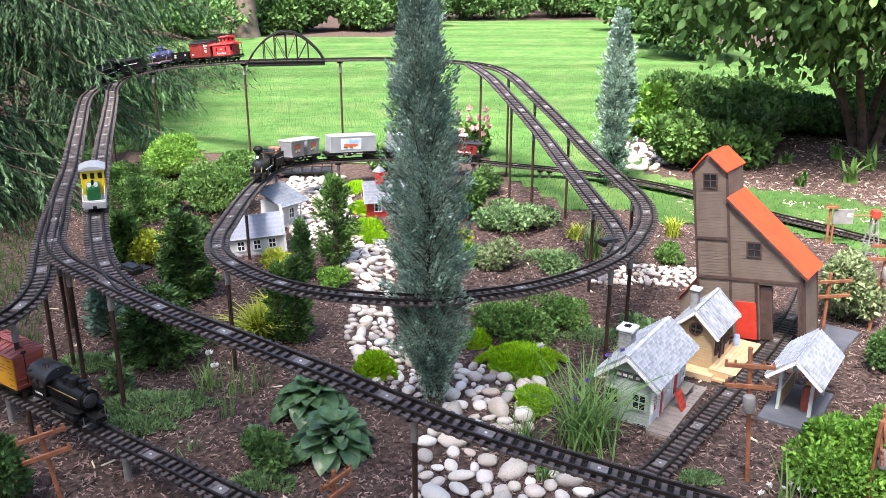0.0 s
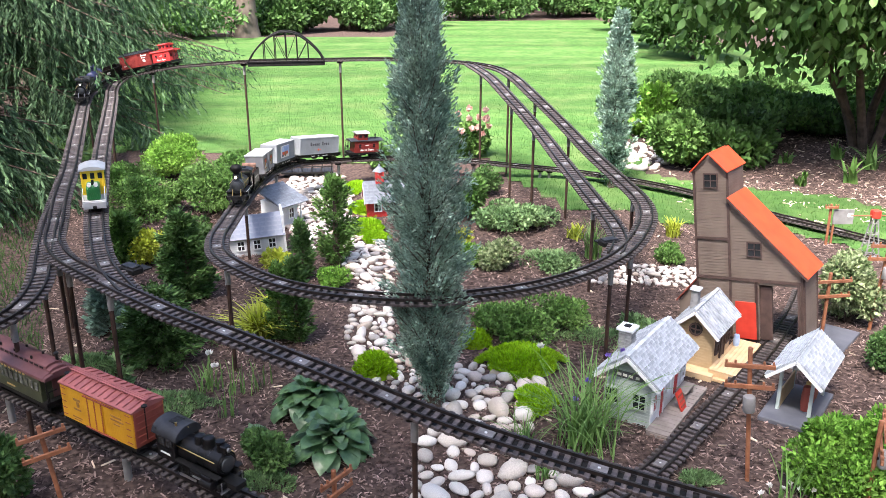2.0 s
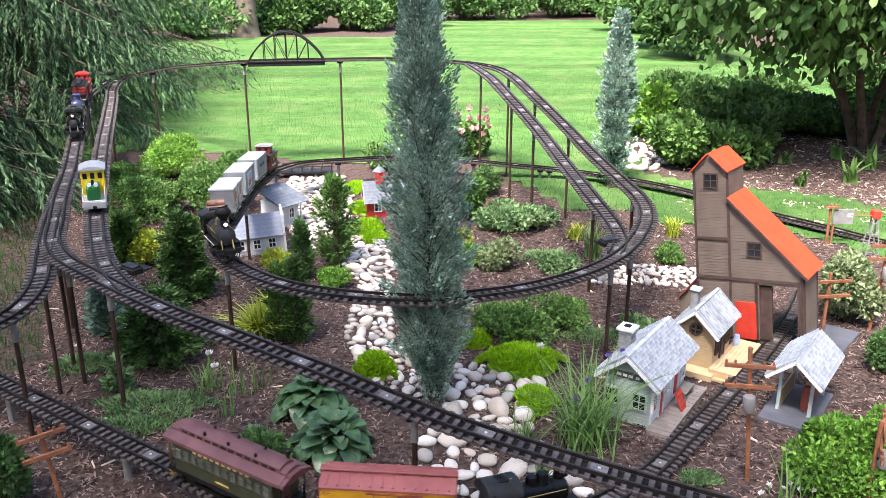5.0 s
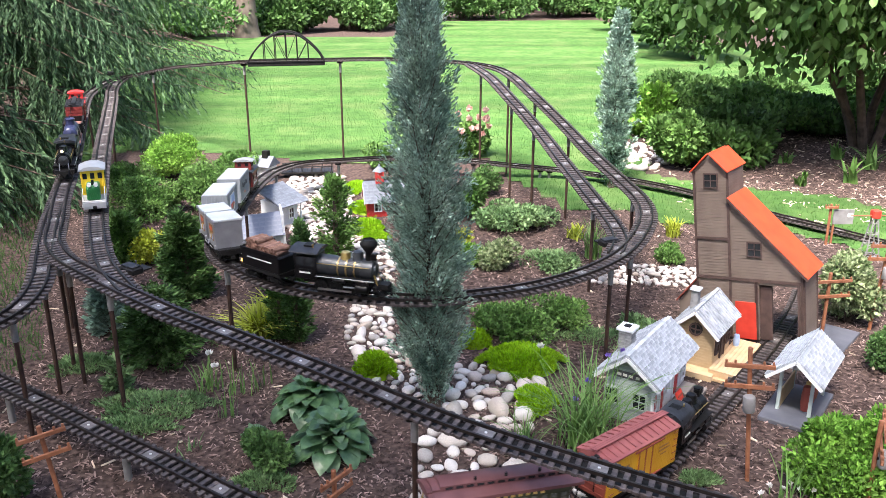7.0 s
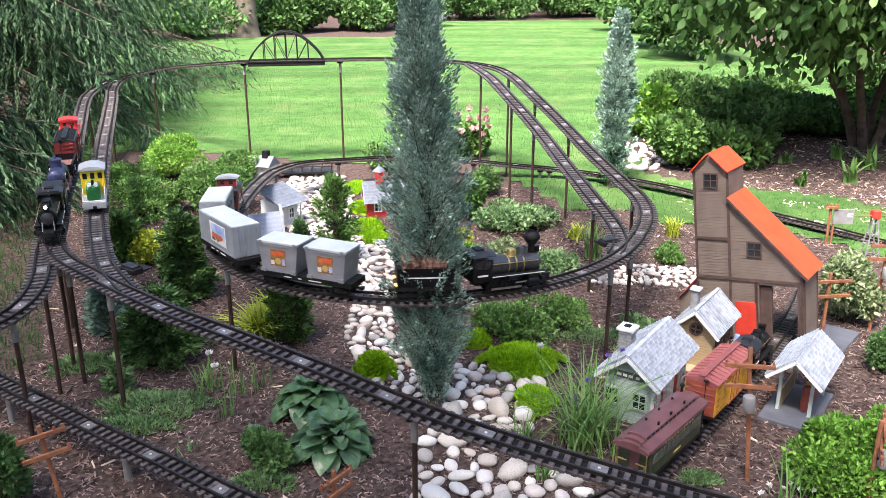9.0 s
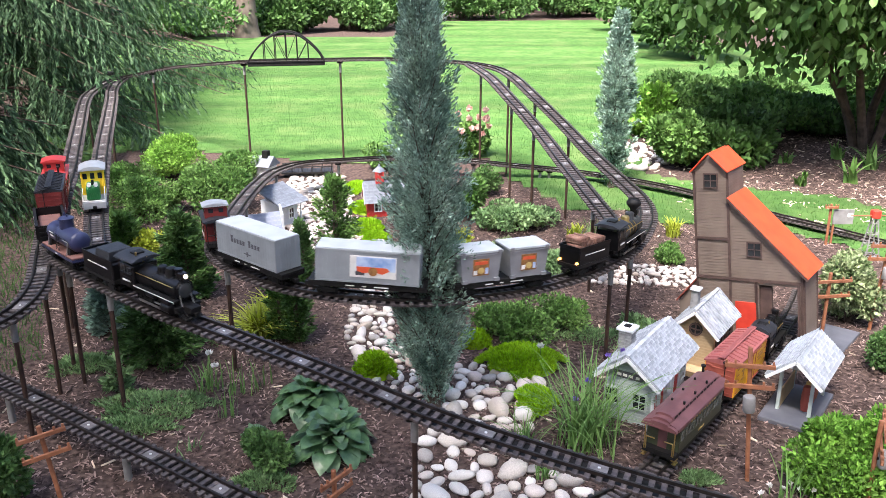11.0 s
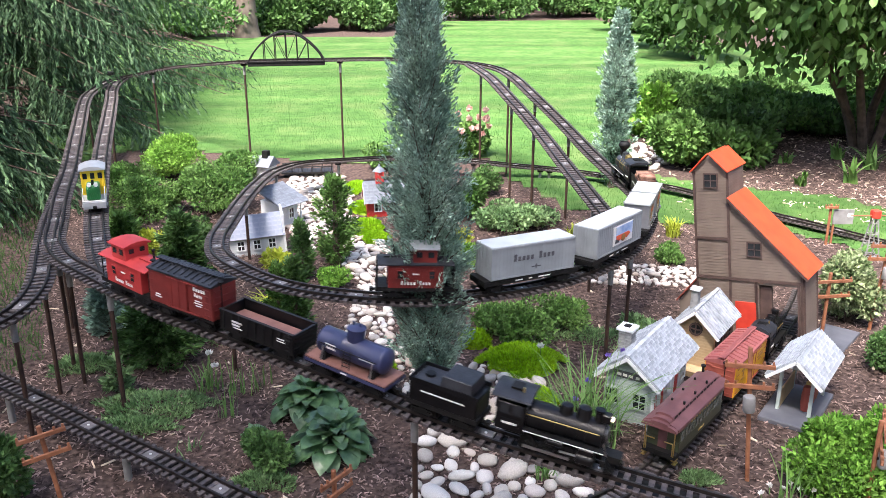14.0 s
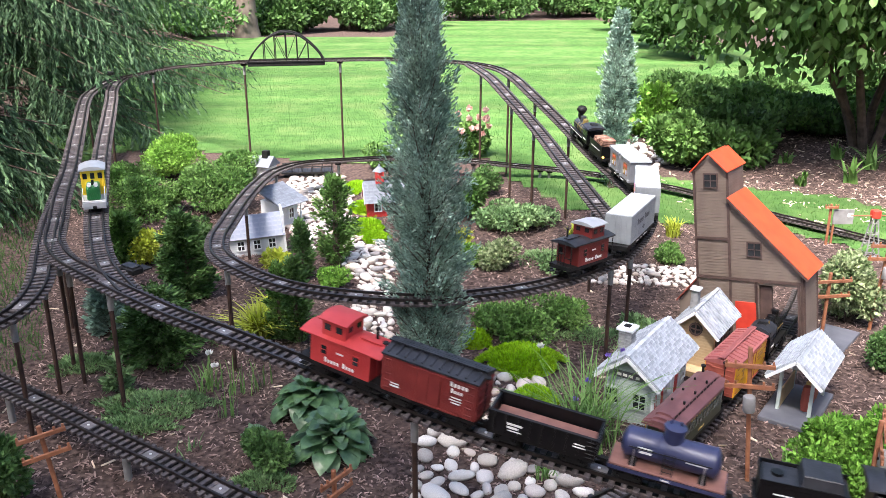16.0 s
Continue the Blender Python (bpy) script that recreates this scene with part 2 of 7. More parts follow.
def mesh_of(name, verts, faces, material, smooth=False):
    me = bpy.data.meshes.new(name)
    if len(faces) > 3000 and isinstance(faces, np.ndarray):
        v, f = np.asarray(verts, np.float32), np.asarray(faces, np.int32)
        me.vertices.add(len(v))
        me.vertices.foreach_set("co", v.ravel())
        me.loops.add(f.size)
        me.loops.foreach_set("vertex_index", f.ravel())
        me.polygons.add(len(f))
        me.polygons.foreach_set("loop_start", np.arange(0, f.size, f.shape[1], dtype=np.int32))
        me.update(calc_edges=True)
    else:
        me.from_pydata([tuple(v) for v in verts], [], [tuple(f) for f in faces])
    me.materials.append(material)
    if smooth:
        me.polygons.foreach_set("use_smooth", [True] * len(me.polygons))
    me.update()
    return me


def part(name, bm, material, parent=None, label="", smooth=False, bevel=0.0):
    """One mesh object under a thing or a part."""
    if bevel:
        bmesh.ops.bevel(bm, geom=list(bm.edges), offset=bevel, segments=1, affect="EDGES", clamp_overlap=True)
    me = bpy.data.meshes.new(name)
    bm.to_mesh(me)
    bm.free()
    me.materials.append(material)
    if smooth:
        me.polygons.foreach_set("use_smooth", [True] * len(me.polygons))
        me.set_sharp_from_angle(angle=radians(40))
    ob = new(name, me)
    if parent is not None:
        ob.parent = parent
    if label:
        ob["label"] = label
    return ob


def piece(name, me, parent, m=None):
    """An object on shared mesh data."""
    ob = new(name, me)
    ob.parent = parent
    if m is not None:
        ob.matrix_basis = m
    return ob


def box(c, s, bm=None, taper=None):
    bm = bm or bmesh.new()
    r = bmesh.ops.create_cube(bm, size=1.0)["verts"]
    for v in r:
        k = 1.0
        if taper and v.co.z < 0:
            k = taper
        v.co = Vector((c[0] + v.co.x * s[0] * k, c[1] + v.co.y * s[1] * k, c[2] + v.co.z * s[2]))
    return bm


def rod(a, b, r0, r1=None, seg=8, bm=None):
    bm = bm or bmesh.new()
    a, b = Vector(a), Vector(b)
    d = b - a
    m = Matrix.Translation((a + b) / 2) @ d.to_track_quat("Z", "Y").to_matrix().to_4x4()
    bmesh.ops.create_cone(bm, cap_ends=True, segments=seg, radius1=r0, radius2=r0 if r1 is None else r1, depth=d.length, matrix=m)
    return bm


def lathe(profile, axis="z", at=(0, 0, 0), seg=16, bm=None):
    """Rings (r, h) turned round an axis."""
    bm = bm or bmesh.new()
    rings = []
    for r, h in profile:
        ring = []
        for i in range(seg):
            a = 2 * math.pi * i / seg
            u, v = r * math.cos(a), r * math.sin(a)
            p = (u, v, h) if axis == "z" else ((h, u, v) if axis == "x" else (u, h, v))
            ring.append(bm.verts.new((p[0] + at[0], p[1] + at[1], p[2] + at[2])))
        rings.append(ring)
    for p, q in zip(rings, rings[1:]):
        for i in range(seg):
            bm.faces.new((p[i], p[(i + 1) % seg], q[(i + 1) % seg], q[i]))
    for ring in (rings[0], rings[-1]):
        bm.faces.new(ring)
    bmesh.ops.recalc_face_normals(bm, faces=list(bm.faces))
    return bm


def prism(outline, depth, axis="y", at=0.0, bm=None):
    """An outline (u, z) pushed through by depth along an axis, centred on at."""
    bm = bm or bmesh.new()
    lo, hi = [], []
    for u, z in outline:
        for lst, e in ((lo, at - depth / 2), (hi, at + depth / 2)):
            lst.append(bm.verts.new((u, e, z) if axis == "y" else (e, u, z)))
    n = len(outline)
    bm.faces.new(lo)
    bm.faces.new(hi[::-1])
    for i in range(n):
        bm.faces.new((lo[i], hi[i], hi[(i + 1) % n], lo[(i + 1) % n]))
    bmesh.ops.recalc_face_normals(bm, faces=list(bm.faces))
    return bm


def thing(name, label, category, m=None, group="", kind=""):
    ob = new(name)
    ob.empty_display_size = 0.05
    if m is not None:
        ob.matrix_basis = m
    return tagged(ob, label, category, group, kind)


def word_bars(counts, size, material, parent, m, name="lettering", label=""):
    """Trade names as plain upright bars, one to a letter, with a gap between words."""
    bm = bmesh.new()
    step = size * 0.5
    x = -step * (sum(counts) + len(counts) - 2) / 2
    for n in counts:
        for k in range(n):
            h = size * (0.72 if k == 0 else 0.46)
            box((x, h / 2 - size * 0.3, 0), (step * 0.62, h, 0.0012), bm)
            x += step
        x += step
    ob = part(name, bm, material, parent, label)
    ob.matrix_basis = m
    return ob


def bars(rows, material, parent, m, name="lettering"):
    """Unreadable writing: flat bars (x, y, w, h) in its own plane."""
    bm = bmesh.new()
    for x, y, w, h in rows:
        box((x, y, 0), (w, h, 0.0012), bm)
    ob = part(name, bm, material, parent)
    ob.matrix_basis = m
    return ob


def side_plane(x, y, z, sign):
    """Lettering plane on a car's side: sign -1 faces -y, +1 faces +y."""
    return pose(x, y, z, 90, 0, 0 if sign < 0 else 180)


# ---- routes ----
ROUTE_MAIN = [(0.206, 6.992, 0.826), (-0.017, 6.992, 0.843), (-0.378, 6.957, 0.86), (-0.654, 6.966, 0.86), (-0.946, 6.923, 0.86), (-1.256, 6.88, 0.86), (-1.54, 6.833, 0.856), (-1.987, 7.151, 0.794), (-2.381, 7.505, 0.726), (-2.722, 7.602, 0.655), (-2.915, 7.566, 0.615), (-2.924, 7.232, 0.592), (-2.9, 6.99, 0.58), (-2.81, 6.66, 0.57), (-2.6, 6.07, 0.56), (-2.25, 5.12, 0.56), (-2.0, 4.42, 0.54), (-1.82, 3.89, 0.54), (-1.67, 3.49, 0.53), (-1.6, 3.29, 0.53), (-1.52, 3.15, 0.53), (-1.44, 3.04, 0.53), (-1.31, 2.92, 0.53), (-1.16, 2.79, 0.52), (-1.02, 2.67, 0.52), (-0.9, 2.58, 0.51), (-0.68, 2.44, 0.5), (-0.48, 2.32, 0.48), (-0.3, 2.22, 0.46), (-0.08, 2.09, 0.43), (0.17, 1.97, 0.4), (0.39, 1.89, 0.37), (0.59, 1.81, 0.35), (0.84, 1.72, 0.33), (1.13, 1.63, 0.32)]
ROUTE_LOOP = [(2.76, 4.57, 0.03), (2.54, 4.86, 0.03), (2.34, 5.03, 0.05), (2.152, 5.278, 0.047), (1.747, 5.814, 0.061), (1.374, 6.156, 0.066), (0.944, 6.38, 0.081), (0.504, 6.439, 0.111), (0.286, 6.479, 0.126), (-0.11, 6.446, 0.159), (-0.407, 6.325, 0.192), (-0.77, 6.138, 0.214), (-0.986, 5.946, 0.242), (-1.112, 5.551, 0.282), (-1.124, 5.046, 0.328), (-1.082, 4.408, 0.385), (-1.02, 3.818, 0.438), (-0.98, 3.5, 0.47), (-0.93, 3.3, 0.48), (-0.85, 3.13, 0.5), (-0.73, 2.99, 0.5), (-0.58, 2.86, 0.5), (-0.37, 2.77, 0.5), (-0.21, 2.76, 0.49), (-0.05, 2.77, 0.48), (0.13, 2.82, 0.48), (0.3, 2.9, 0.47), (0.46, 3.0, 0.47), (0.59, 3.13, 0.46), (0.74, 3.31, 0.46), (0.87, 3.57, 0.46), (0.96, 3.82, 0.47), (0.99, 4.07, 0.48), (0.96, 4.44, 0.49), (0.88, 4.896, 0.532), (0.78, 5.4, 0.611), (0.645, 5.864, 0.714), (0.516, 6.469, 0.791), (0.404, 6.828, 0.809), (0.206, 6.992, 0.826), (-0.017, 6.992, 0.843)]
ROUTE_BRANCH = [(0.206, 6.992, 0.826), (0.284, 6.605, 0.817), (0.355, 6.222, 0.803), (0.443, 5.798, 0.742), (0.581, 5.225, 0.632), (0.679, 4.611, 0.542), (0.74, 4.05, 0.5), (0.78, 3.73, 0.47), (0.78, 3.55, 0.46), (0.74, 3.38, 0.46), (0.65, 3.2, 0.46)]
ROUTE_SPUR = [(-2.722, 7.602, 0.655), (-2.818, 7.566, 0.635), (-2.831, 7.372, 0.597), (-2.6, 6.66, 0.57), (-2.35, 5.93, 0.57), (-2.04, 5.01, 0.56), (-1.79, 4.29, 0.54), (-1.6, 3.77, 0.54), (-1.47, 3.43, 0.54), (-1.35, 3.15, 0.53), (-1.25, 2.96, 0.53), (-1.09, 2.74, 0.52), (-1.0, 2.64, 0.52)]
ROUTE_LEFT = [(-2.01, 4.43, 0.54), (-1.83, 3.89, 0.53), (-1.68, 3.45, 0.53), (-1.55, 3.10, 0.52), (-1.47, 2.89, 0.51), (-1.44, 2.75, 0.50), (-1.44, 2.65, 0.49), (-1.47, 2.58, 0.48), (-1.53, 2.48, 0.47)]
ROUTE_FORE = [(-2.11, 3.09, 0.17), (-1.80, 2.88, 0.17), (-1.61, 2.76, 0.16), (-1.32, 2.56, 0.16), (-1.06, 2.39, 0.15), (-0.83, 2.24, 0.15), (-0.63, 2.11, 0.14), (-0.45, 2.01, 0.13), (-0.29, 1.96, 0.12), (-0.10, 1.94, 0.12), (0.10, 1.97, 0.10), (0.30, 2.05, 0.09), (0.49, 2.17, 0.07), (0.66, 2.33, 0.06), (0.79, 2.50, 0.05), (0.95, 2.70, 0.05), (1.13, 2.94, 0.04), (1.34, 3.22, 0.04), (1.55, 3.53, 0.03), (1.71, 3.78, 0.03), (1.83, 4.00, 0.03)]


def glide(points, step=0.01):
    """A smooth curve through the points, in even steps."""
    P = np.array(points, float)
    P = np.vstack([2 * P[0] - P[1], P, 2 * P[-1] - P[-2]])
    out = []
    for i in range(1, len(P) - 2):
        p0, p1, p2, p3 = P[i - 1:i + 3]
        d1, d2, d3 = [max(np.linalg.norm(a - b) ** 0.5, 1e-4) for a, b in ((p1, p0), (p2, p1), (p3, p2))]
        m1 = ((p1 - p0) / d1 - (p2 - p0) / (d1 + d2) + (p2 - p1) / d2) * d2
        m2 = ((p2 - p1) / d2 - (p3 - p1) / (d2 + d3) + (p3 - p2) / d3) * d2
        for t in np.linspace(0, 1, 40, endpoint=False):
            out.append((2 * t**3 - 3 * t * t + 1) * p1 + (t**3 - 2 * t * t + t) * m1 + (-2 * t**3 + 3 * t * t) * p2 + (t**3 - t * t) * m2)
    out = np.array(out + [P[-2]])
    s = np.r_[0, np.cumsum(np.linalg.norm(np.diff(out, axis=0), axis=1))]
    ss = np.arange(0, s[-1], step)
    q = np.stack([np.interp(ss, s, out[:, k]) for k in range(3)], 1)
    for _ in range(3):  # ease kinks out
        k = 6
        pad = np.vstack([np.repeat(q[:1], k, 0), q, np.repeat(q[-1:], k, 0)])
        sm = np.stack([np.convolve(pad[:, c], np.ones(2 * k + 1) / (2 * k + 1), "valid") for c in range(3)], 1)
        sm[:k], sm[-k:] = q[:k], q[-k:]
        q = sm
    return q


MAIN, LOOP, BRANCH = glide(ROUTE_MAIN), glide(ROUTE_LOOP), glide(ROUTE_BRANCH)
SPUR, LEFT, FORE = glide(ROUTE_SPUR), glide(ROUTE_LEFT), glide(ROUTE_FORE)


def spot(path, s):
    """The place on a route s metres from its start (runs on straight past its ends)."""
    x = s / 0.01
    n = len(path) - 1
    if x <= 0:
        return path[0] + (path[1] - path[0]) * x
    if x >= n:
        return path[n] + (path[n] - path[n - 1]) * (x - n)
    i = int(x)
    return path[i] + (path[i + 1] - path[i]) * (x - i)


def car_pose(path, s, wheelbase, lift=0.0):
    """A car that rides with its two trucks on the route, facing along it."""
    a, b = Vector(spot(path, s - wheelbase / 2)), Vector(spot(path, s + wheelbase / 2))
    x = (b - a).normalized()
    y = Vector((0, 0, 1)).cross(x).normalized()
    z = x.cross(y)
    m = Matrix((x, y, z)).transposed().to_4x4()
    m.translation = (a + b) / 2 + z * lift
    return m


# ---- ground ----


def height(x, y):
    """The lie of the land: a nearly level bed, a bank on the far side."""
    z = 0.012 * noise.noise(Vector((x * 1.3, y * 1.3, 0))) * max(0.0, min(1.0, (7.5 - y) / 2)) * max(0.0, min(1.0, (5.5 - abs(x)) / 2))
    bank = min(1.0, max(0.0, (x - 1.75 - 0.18 * (7.2 - y)) / 1.6)) * min(1.0, max(0.0, (y - 5.6) / 1.4))
    bank *= max(0.0, min(1.0, (10.5 - y) / 2))
    return z + 0.12 * bank * bank * (3 - 2 * bank)


def sheet(name, xs, ys, material, lift=0.0, inside=None):
    verts, faces, idx = [], [], {}
    for j, y in enumerate(ys):
        for i, x in enumerate(xs):
            idx[i, j] = len(verts)
            verts.append((x, y, height(x, y) + lift))
    for j in range(len(ys) - 1):
        for i in range(len(xs) - 1):
            if inside is None or inside((xs[i] + xs[i + 1]) / 2, (ys[j] + ys[j + 1]) / 2):
                faces.append((idx[i, j], idx[i + 1, j], idx[i + 1, j + 1], idx[i, j + 1]))
    return new(name, mesh_of(name, verts, faces, material, True))


gx = [-400, -100, -30, -12] + list(np.arange(-6, 6.01, 0.2)) + [12, 30, 100, 400]
gy = [-60, -15, -5] + list(np.arange(0, 12.01, 0.2)) + [16, 22, 30, 60, 150, 600]
ground = sheet("ground", gx, gy, M["mulch"])
tagged(ground, "brown shredded bark mulch over the garden bed", "ground", kind="structure")

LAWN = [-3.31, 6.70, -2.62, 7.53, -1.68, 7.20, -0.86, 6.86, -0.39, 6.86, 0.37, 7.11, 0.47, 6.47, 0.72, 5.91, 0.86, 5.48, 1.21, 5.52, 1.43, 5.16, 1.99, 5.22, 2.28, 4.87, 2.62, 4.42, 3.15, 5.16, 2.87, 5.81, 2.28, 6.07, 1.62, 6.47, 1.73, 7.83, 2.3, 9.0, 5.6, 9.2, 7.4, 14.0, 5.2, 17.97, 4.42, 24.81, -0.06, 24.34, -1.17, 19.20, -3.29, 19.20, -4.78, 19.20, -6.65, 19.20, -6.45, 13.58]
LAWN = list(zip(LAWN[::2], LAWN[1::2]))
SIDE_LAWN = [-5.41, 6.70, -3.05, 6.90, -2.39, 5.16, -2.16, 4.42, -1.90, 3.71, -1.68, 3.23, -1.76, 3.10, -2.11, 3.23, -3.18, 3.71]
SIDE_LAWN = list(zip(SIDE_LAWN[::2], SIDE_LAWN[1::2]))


def within(x, y, poly):
    ok = False
    for (x0, y0), (x1, y1) in zip(poly, poly[1:] + poly[:1]):
        if (y0 > y) != (y1 > y) and x < (x1 - x0) * (y - y0) / (y1 - y0) + x0:
            ok = not ok
    return ok


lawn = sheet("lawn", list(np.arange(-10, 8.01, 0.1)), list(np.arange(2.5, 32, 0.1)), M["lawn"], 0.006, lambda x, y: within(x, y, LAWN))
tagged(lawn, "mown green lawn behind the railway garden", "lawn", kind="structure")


def blades(name, pts, length, width, material, lean=0.5, seed=1, fan=1):
    """Grass: one narrow bent leaf (two triangles) a blade."""
    r = np.random.RandomState(seed)
    pts = np.asarray(pts, float)
    n = len(pts)
    a = r.uniform(0, 2 * np.pi, n)
    L = length * r.uniform(0.6, 1.3, n)
    side = np.stack([np.cos(a), np.sin(a), np.zeros(n)], 1)
    b = r.uniform(0, 2 * np.pi, n)
    tip = np.stack([np.cos(b) * lean * r.uniform(0.2, 1, n), np.sin(b) * lean * r.uniform(0.2, 1, n), np.ones(n)], 1)
    tip /= np.linalg.norm(tip, axis=1)[:, None]
    w = (width * r.uniform(0.7, 1.2, n))[:, None]
    v = np.stack([pts - side * w / 2, pts + side * w / 2, pts + tip * L[:, None]], 1).reshape(-1, 3)
    f = np.arange(3 * n).reshape(-1, 3)
    return mesh_of(name, v, f, material)


def grass_points(poly, n, seed, y0, y1, power=1.0):
    r = np.random.RandomState(seed)
    xs, out = [p[0] for p in poly], []
    lo, hi = min(xs), max(xs)
    while len(out) < n:
        y = y0 + (y1 - y0) * r.rand() ** power
        x = r.uniform(lo, hi)
        if within(x, y, poly):
            out.append((x, y, height(x, y)))
    return out


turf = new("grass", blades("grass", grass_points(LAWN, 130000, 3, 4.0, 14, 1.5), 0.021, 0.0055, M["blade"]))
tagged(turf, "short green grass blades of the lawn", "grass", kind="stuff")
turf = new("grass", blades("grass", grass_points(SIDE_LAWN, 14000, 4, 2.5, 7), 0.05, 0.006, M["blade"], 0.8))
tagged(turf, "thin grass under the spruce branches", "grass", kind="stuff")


def flakes(name, n, area, size, material, seed, avoid=None):
    """Loose flat chips lying about, each a small uneven slab."""
    r = np.random.RandomState(seed)
    V, Fc = [], []
    quad = [(0, 1, 2, 3), (0, 4, 5, 1), (1, 5, 6, 2), (2, 6, 7, 3), (3, 7, 4, 0)]
    k = 0
    while k < n:
        x, y = r.uniform(*area[0]), area[1][0] + (area[1][1] - area[1][0]) * r.rand() ** 1.5
        if avoid and avoid(x, y):
            continue
        L, w, h = size * r.uniform(0.5, 1.6), size * r.uniform(0.16, 0.4), size * r.uniform(0.08, 0.2)
        m = pose(x, y, height(x, y) + 0.003 + 0.006 * r.rand(), r.uniform(-28, 28), r.uniform(-28, 28), r.uniform(0, 360))
        base = len(V)
        for dx, dy, dz in ((-1, -1, 1), (1, -0.7, 1), (0.8, 1, 1), (-1.1, 0.8, 1), (-1, -1, -1), (1, -0.7, -1), (0.8, 1, -1), (-1.1, 0.8, -1)):
            V.append((m @ Vector((dx * L / 2, dy * w / 2, dz * h / 2)))[:])
        Fc += [tuple(base + i for i in f) for f in quad]
        k += 1
    return new(name, mesh_of(name, V, Fc, material))


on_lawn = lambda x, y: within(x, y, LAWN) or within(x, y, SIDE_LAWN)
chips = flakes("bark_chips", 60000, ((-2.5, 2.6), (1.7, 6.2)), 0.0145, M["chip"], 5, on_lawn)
tagged(chips, "shredded brown bark chips on the bed", "mulch", kind="stuff")
chips = flakes("bank_chips", 9000, ((2.0, 5.5), (5.4, 9.5)), 0.022, M["chip"], 6, on_lawn)
tagged(chips, "bark chips on the far bank", "mulch", kind="stuff")
litter = flakes("fallen_leaves", 1000, ((1.6, 5.2), (5.2, 9.0)), 0.034, M["litter"], 7)
tagged(litter, "pale dry leaves fallen below the tree", "fallen leaves", kind="stuff")
litter = flakes("fallen_leaves", 150, ((-1.9, 2.3), (1.9, 5.5)), 0.03, M["litter"], 8)
tagged(litter, "scattered pale dry leaf scraps", "fallen leaves", kind="stuff")

# ---- railway ----
GAUGE, TIE_L, TIE_H, RAIL_H = 0.054, 0.104, 0.010, 0.010
tie_mesh = None


def sweep(name, path, offset, w, h, z0, material, parent, label=""):
    """A bar with a square section laid along a route, offset to its side."""
    P = path[::3]
    T = np.gradient(P, axis=0)
    N = np.stack([-T[:, 1], T[:, 0], np.zeros(len(P))], 1)
    N /= np.linalg.norm(N, axis=1)[:, None]
    V, Fc = [], []
    for p, n in zip(P, N):
        for o, z in ((-w / 2, z0), (w / 2, z0), (w / 2, z0 + h), (-w / 2, z0 + h)):
            V.append(p + n * (offset + o) + np.array((0, 0, z)))
    for i in range(len(P) - 1):
        for k in range(4):
            Fc.append((4 * i + k, 4 * i + (k + 1) % 4, 4 * i + 4 + (k + 1) % 4, 4 * i + 4 + k))
    Fc += [(3, 2, 1, 0), tuple(4 * (len(P) - 1) + k for k in range(4))]
    ob = new(name, mesh_of(name, V, Fc, material))
    ob.parent = parent
    if label:
        ob["label"] = label
    return ob


def track(path, label, own=(0.0, 99.0), deck=True):
    """Two rails on separate ties, with the pale joint plates between the rails. The routes run at rail top."""
    th = thing("railway_track", label, "model railway track", group="model railway tracks")
    zt = -RAIL_H - TIE_H
    for sgn in (-1, 1):
        sweep("rail", path, sgn * GAUGE / 2, 0.007, RAIL_H, -RAIL_H, M["rail"], th)
        if deck:
            sweep("web", path, sgn * 0.036, 0.006, 0.008, zt - 0.006, M["tie_i"], th)
    # Dark strip below the ties, so the gaps between them read black.
    sweep("roadbed_strip", path, 0.0, 0.058, 0.003, zt - 0.004, M["black_matt"], th, "dark strip under the ties")
    tm = bpy.data.meshes.get("tie") or None
    if tm is None:
        bm = box((0, 0, 0), (0.0155, TIE_L, TIE_H))
        bmesh.ops.bevel(bm, geom=list(bm.edges), offset=0.0012, segments=1, affect="EDGES")
        tm = bpy.data.meshes.new("tie")
        bm.to_mesh(tm)
        bm.free()
        tm.materials.append(M["tie"])
        pm = bpy.data.meshes.new("joint_plate")
        bm = box((0, 0, 0), (0.046, 0.034, 0.005))
        plain = len(bm.faces)
        rod((0, 0, 0.002), (0, 0, 0.0045), 0.0042, seg=8, bm=bm)
        bm.faces.ensure_lookup_table()
        for f in bm.faces[plain:]:
            f.material_index = 1
        bm.to_mesh(pm)
        bm.free()
        pm.materials.append(M["clamp"])
        pm.materials.append(M["screw"])
    pm = bpy.data.meshes["joint_plate"]
    V, Fc = [], []
    n = int(len(path) * 0.01 / 0.0315)
    for i in range(n):
        s = 0.012 + i * 0.0315
        m = car_pose(path, s, 0.02, zt + TIE_H / 2)
        if own[0] <= s <= own[1]:
            piece("tie", tm, th, m)
        else:
            b = len(V)
            V += [(m @ v.co)[:] for v in tm.vertices]
            Fc += [tuple(b + k for k in p.vertices) for p in tm.polygons]
    if V:
        ob = new("far_tie", mesh_of("far_tie", V, Fc, M["tie_i"]))
        ob.parent = th
        ob["kind"] = "stuff"
    for s in np.arange(0.2, len(path) * 0.01 - 0.1, 0.31):
        piece("joint_plate", pm, th, car_pose(path, s, 0.02, -RAIL_H + 0.001))
    return th


track(MAIN, "raised dark plastic railway track on steel posts", (2.4, 11.8))
track(LOOP, "curving dark railway track climbing round a loop", (3.2, 12.4))
track(BRANCH[8:-10] - np.array((0, 0, 0.002)), "dark railway track running beside a second one")
track(SPUR[10:-14] - np.array((0, 0, 0.002)), "dark railway siding that holds a small locomotive")
track(LEFT[10:] - np.array((0, 0, 0.002)), "dark railway track curving away beside the spruce")
track(FORE, "low dark railway track on the mulch")


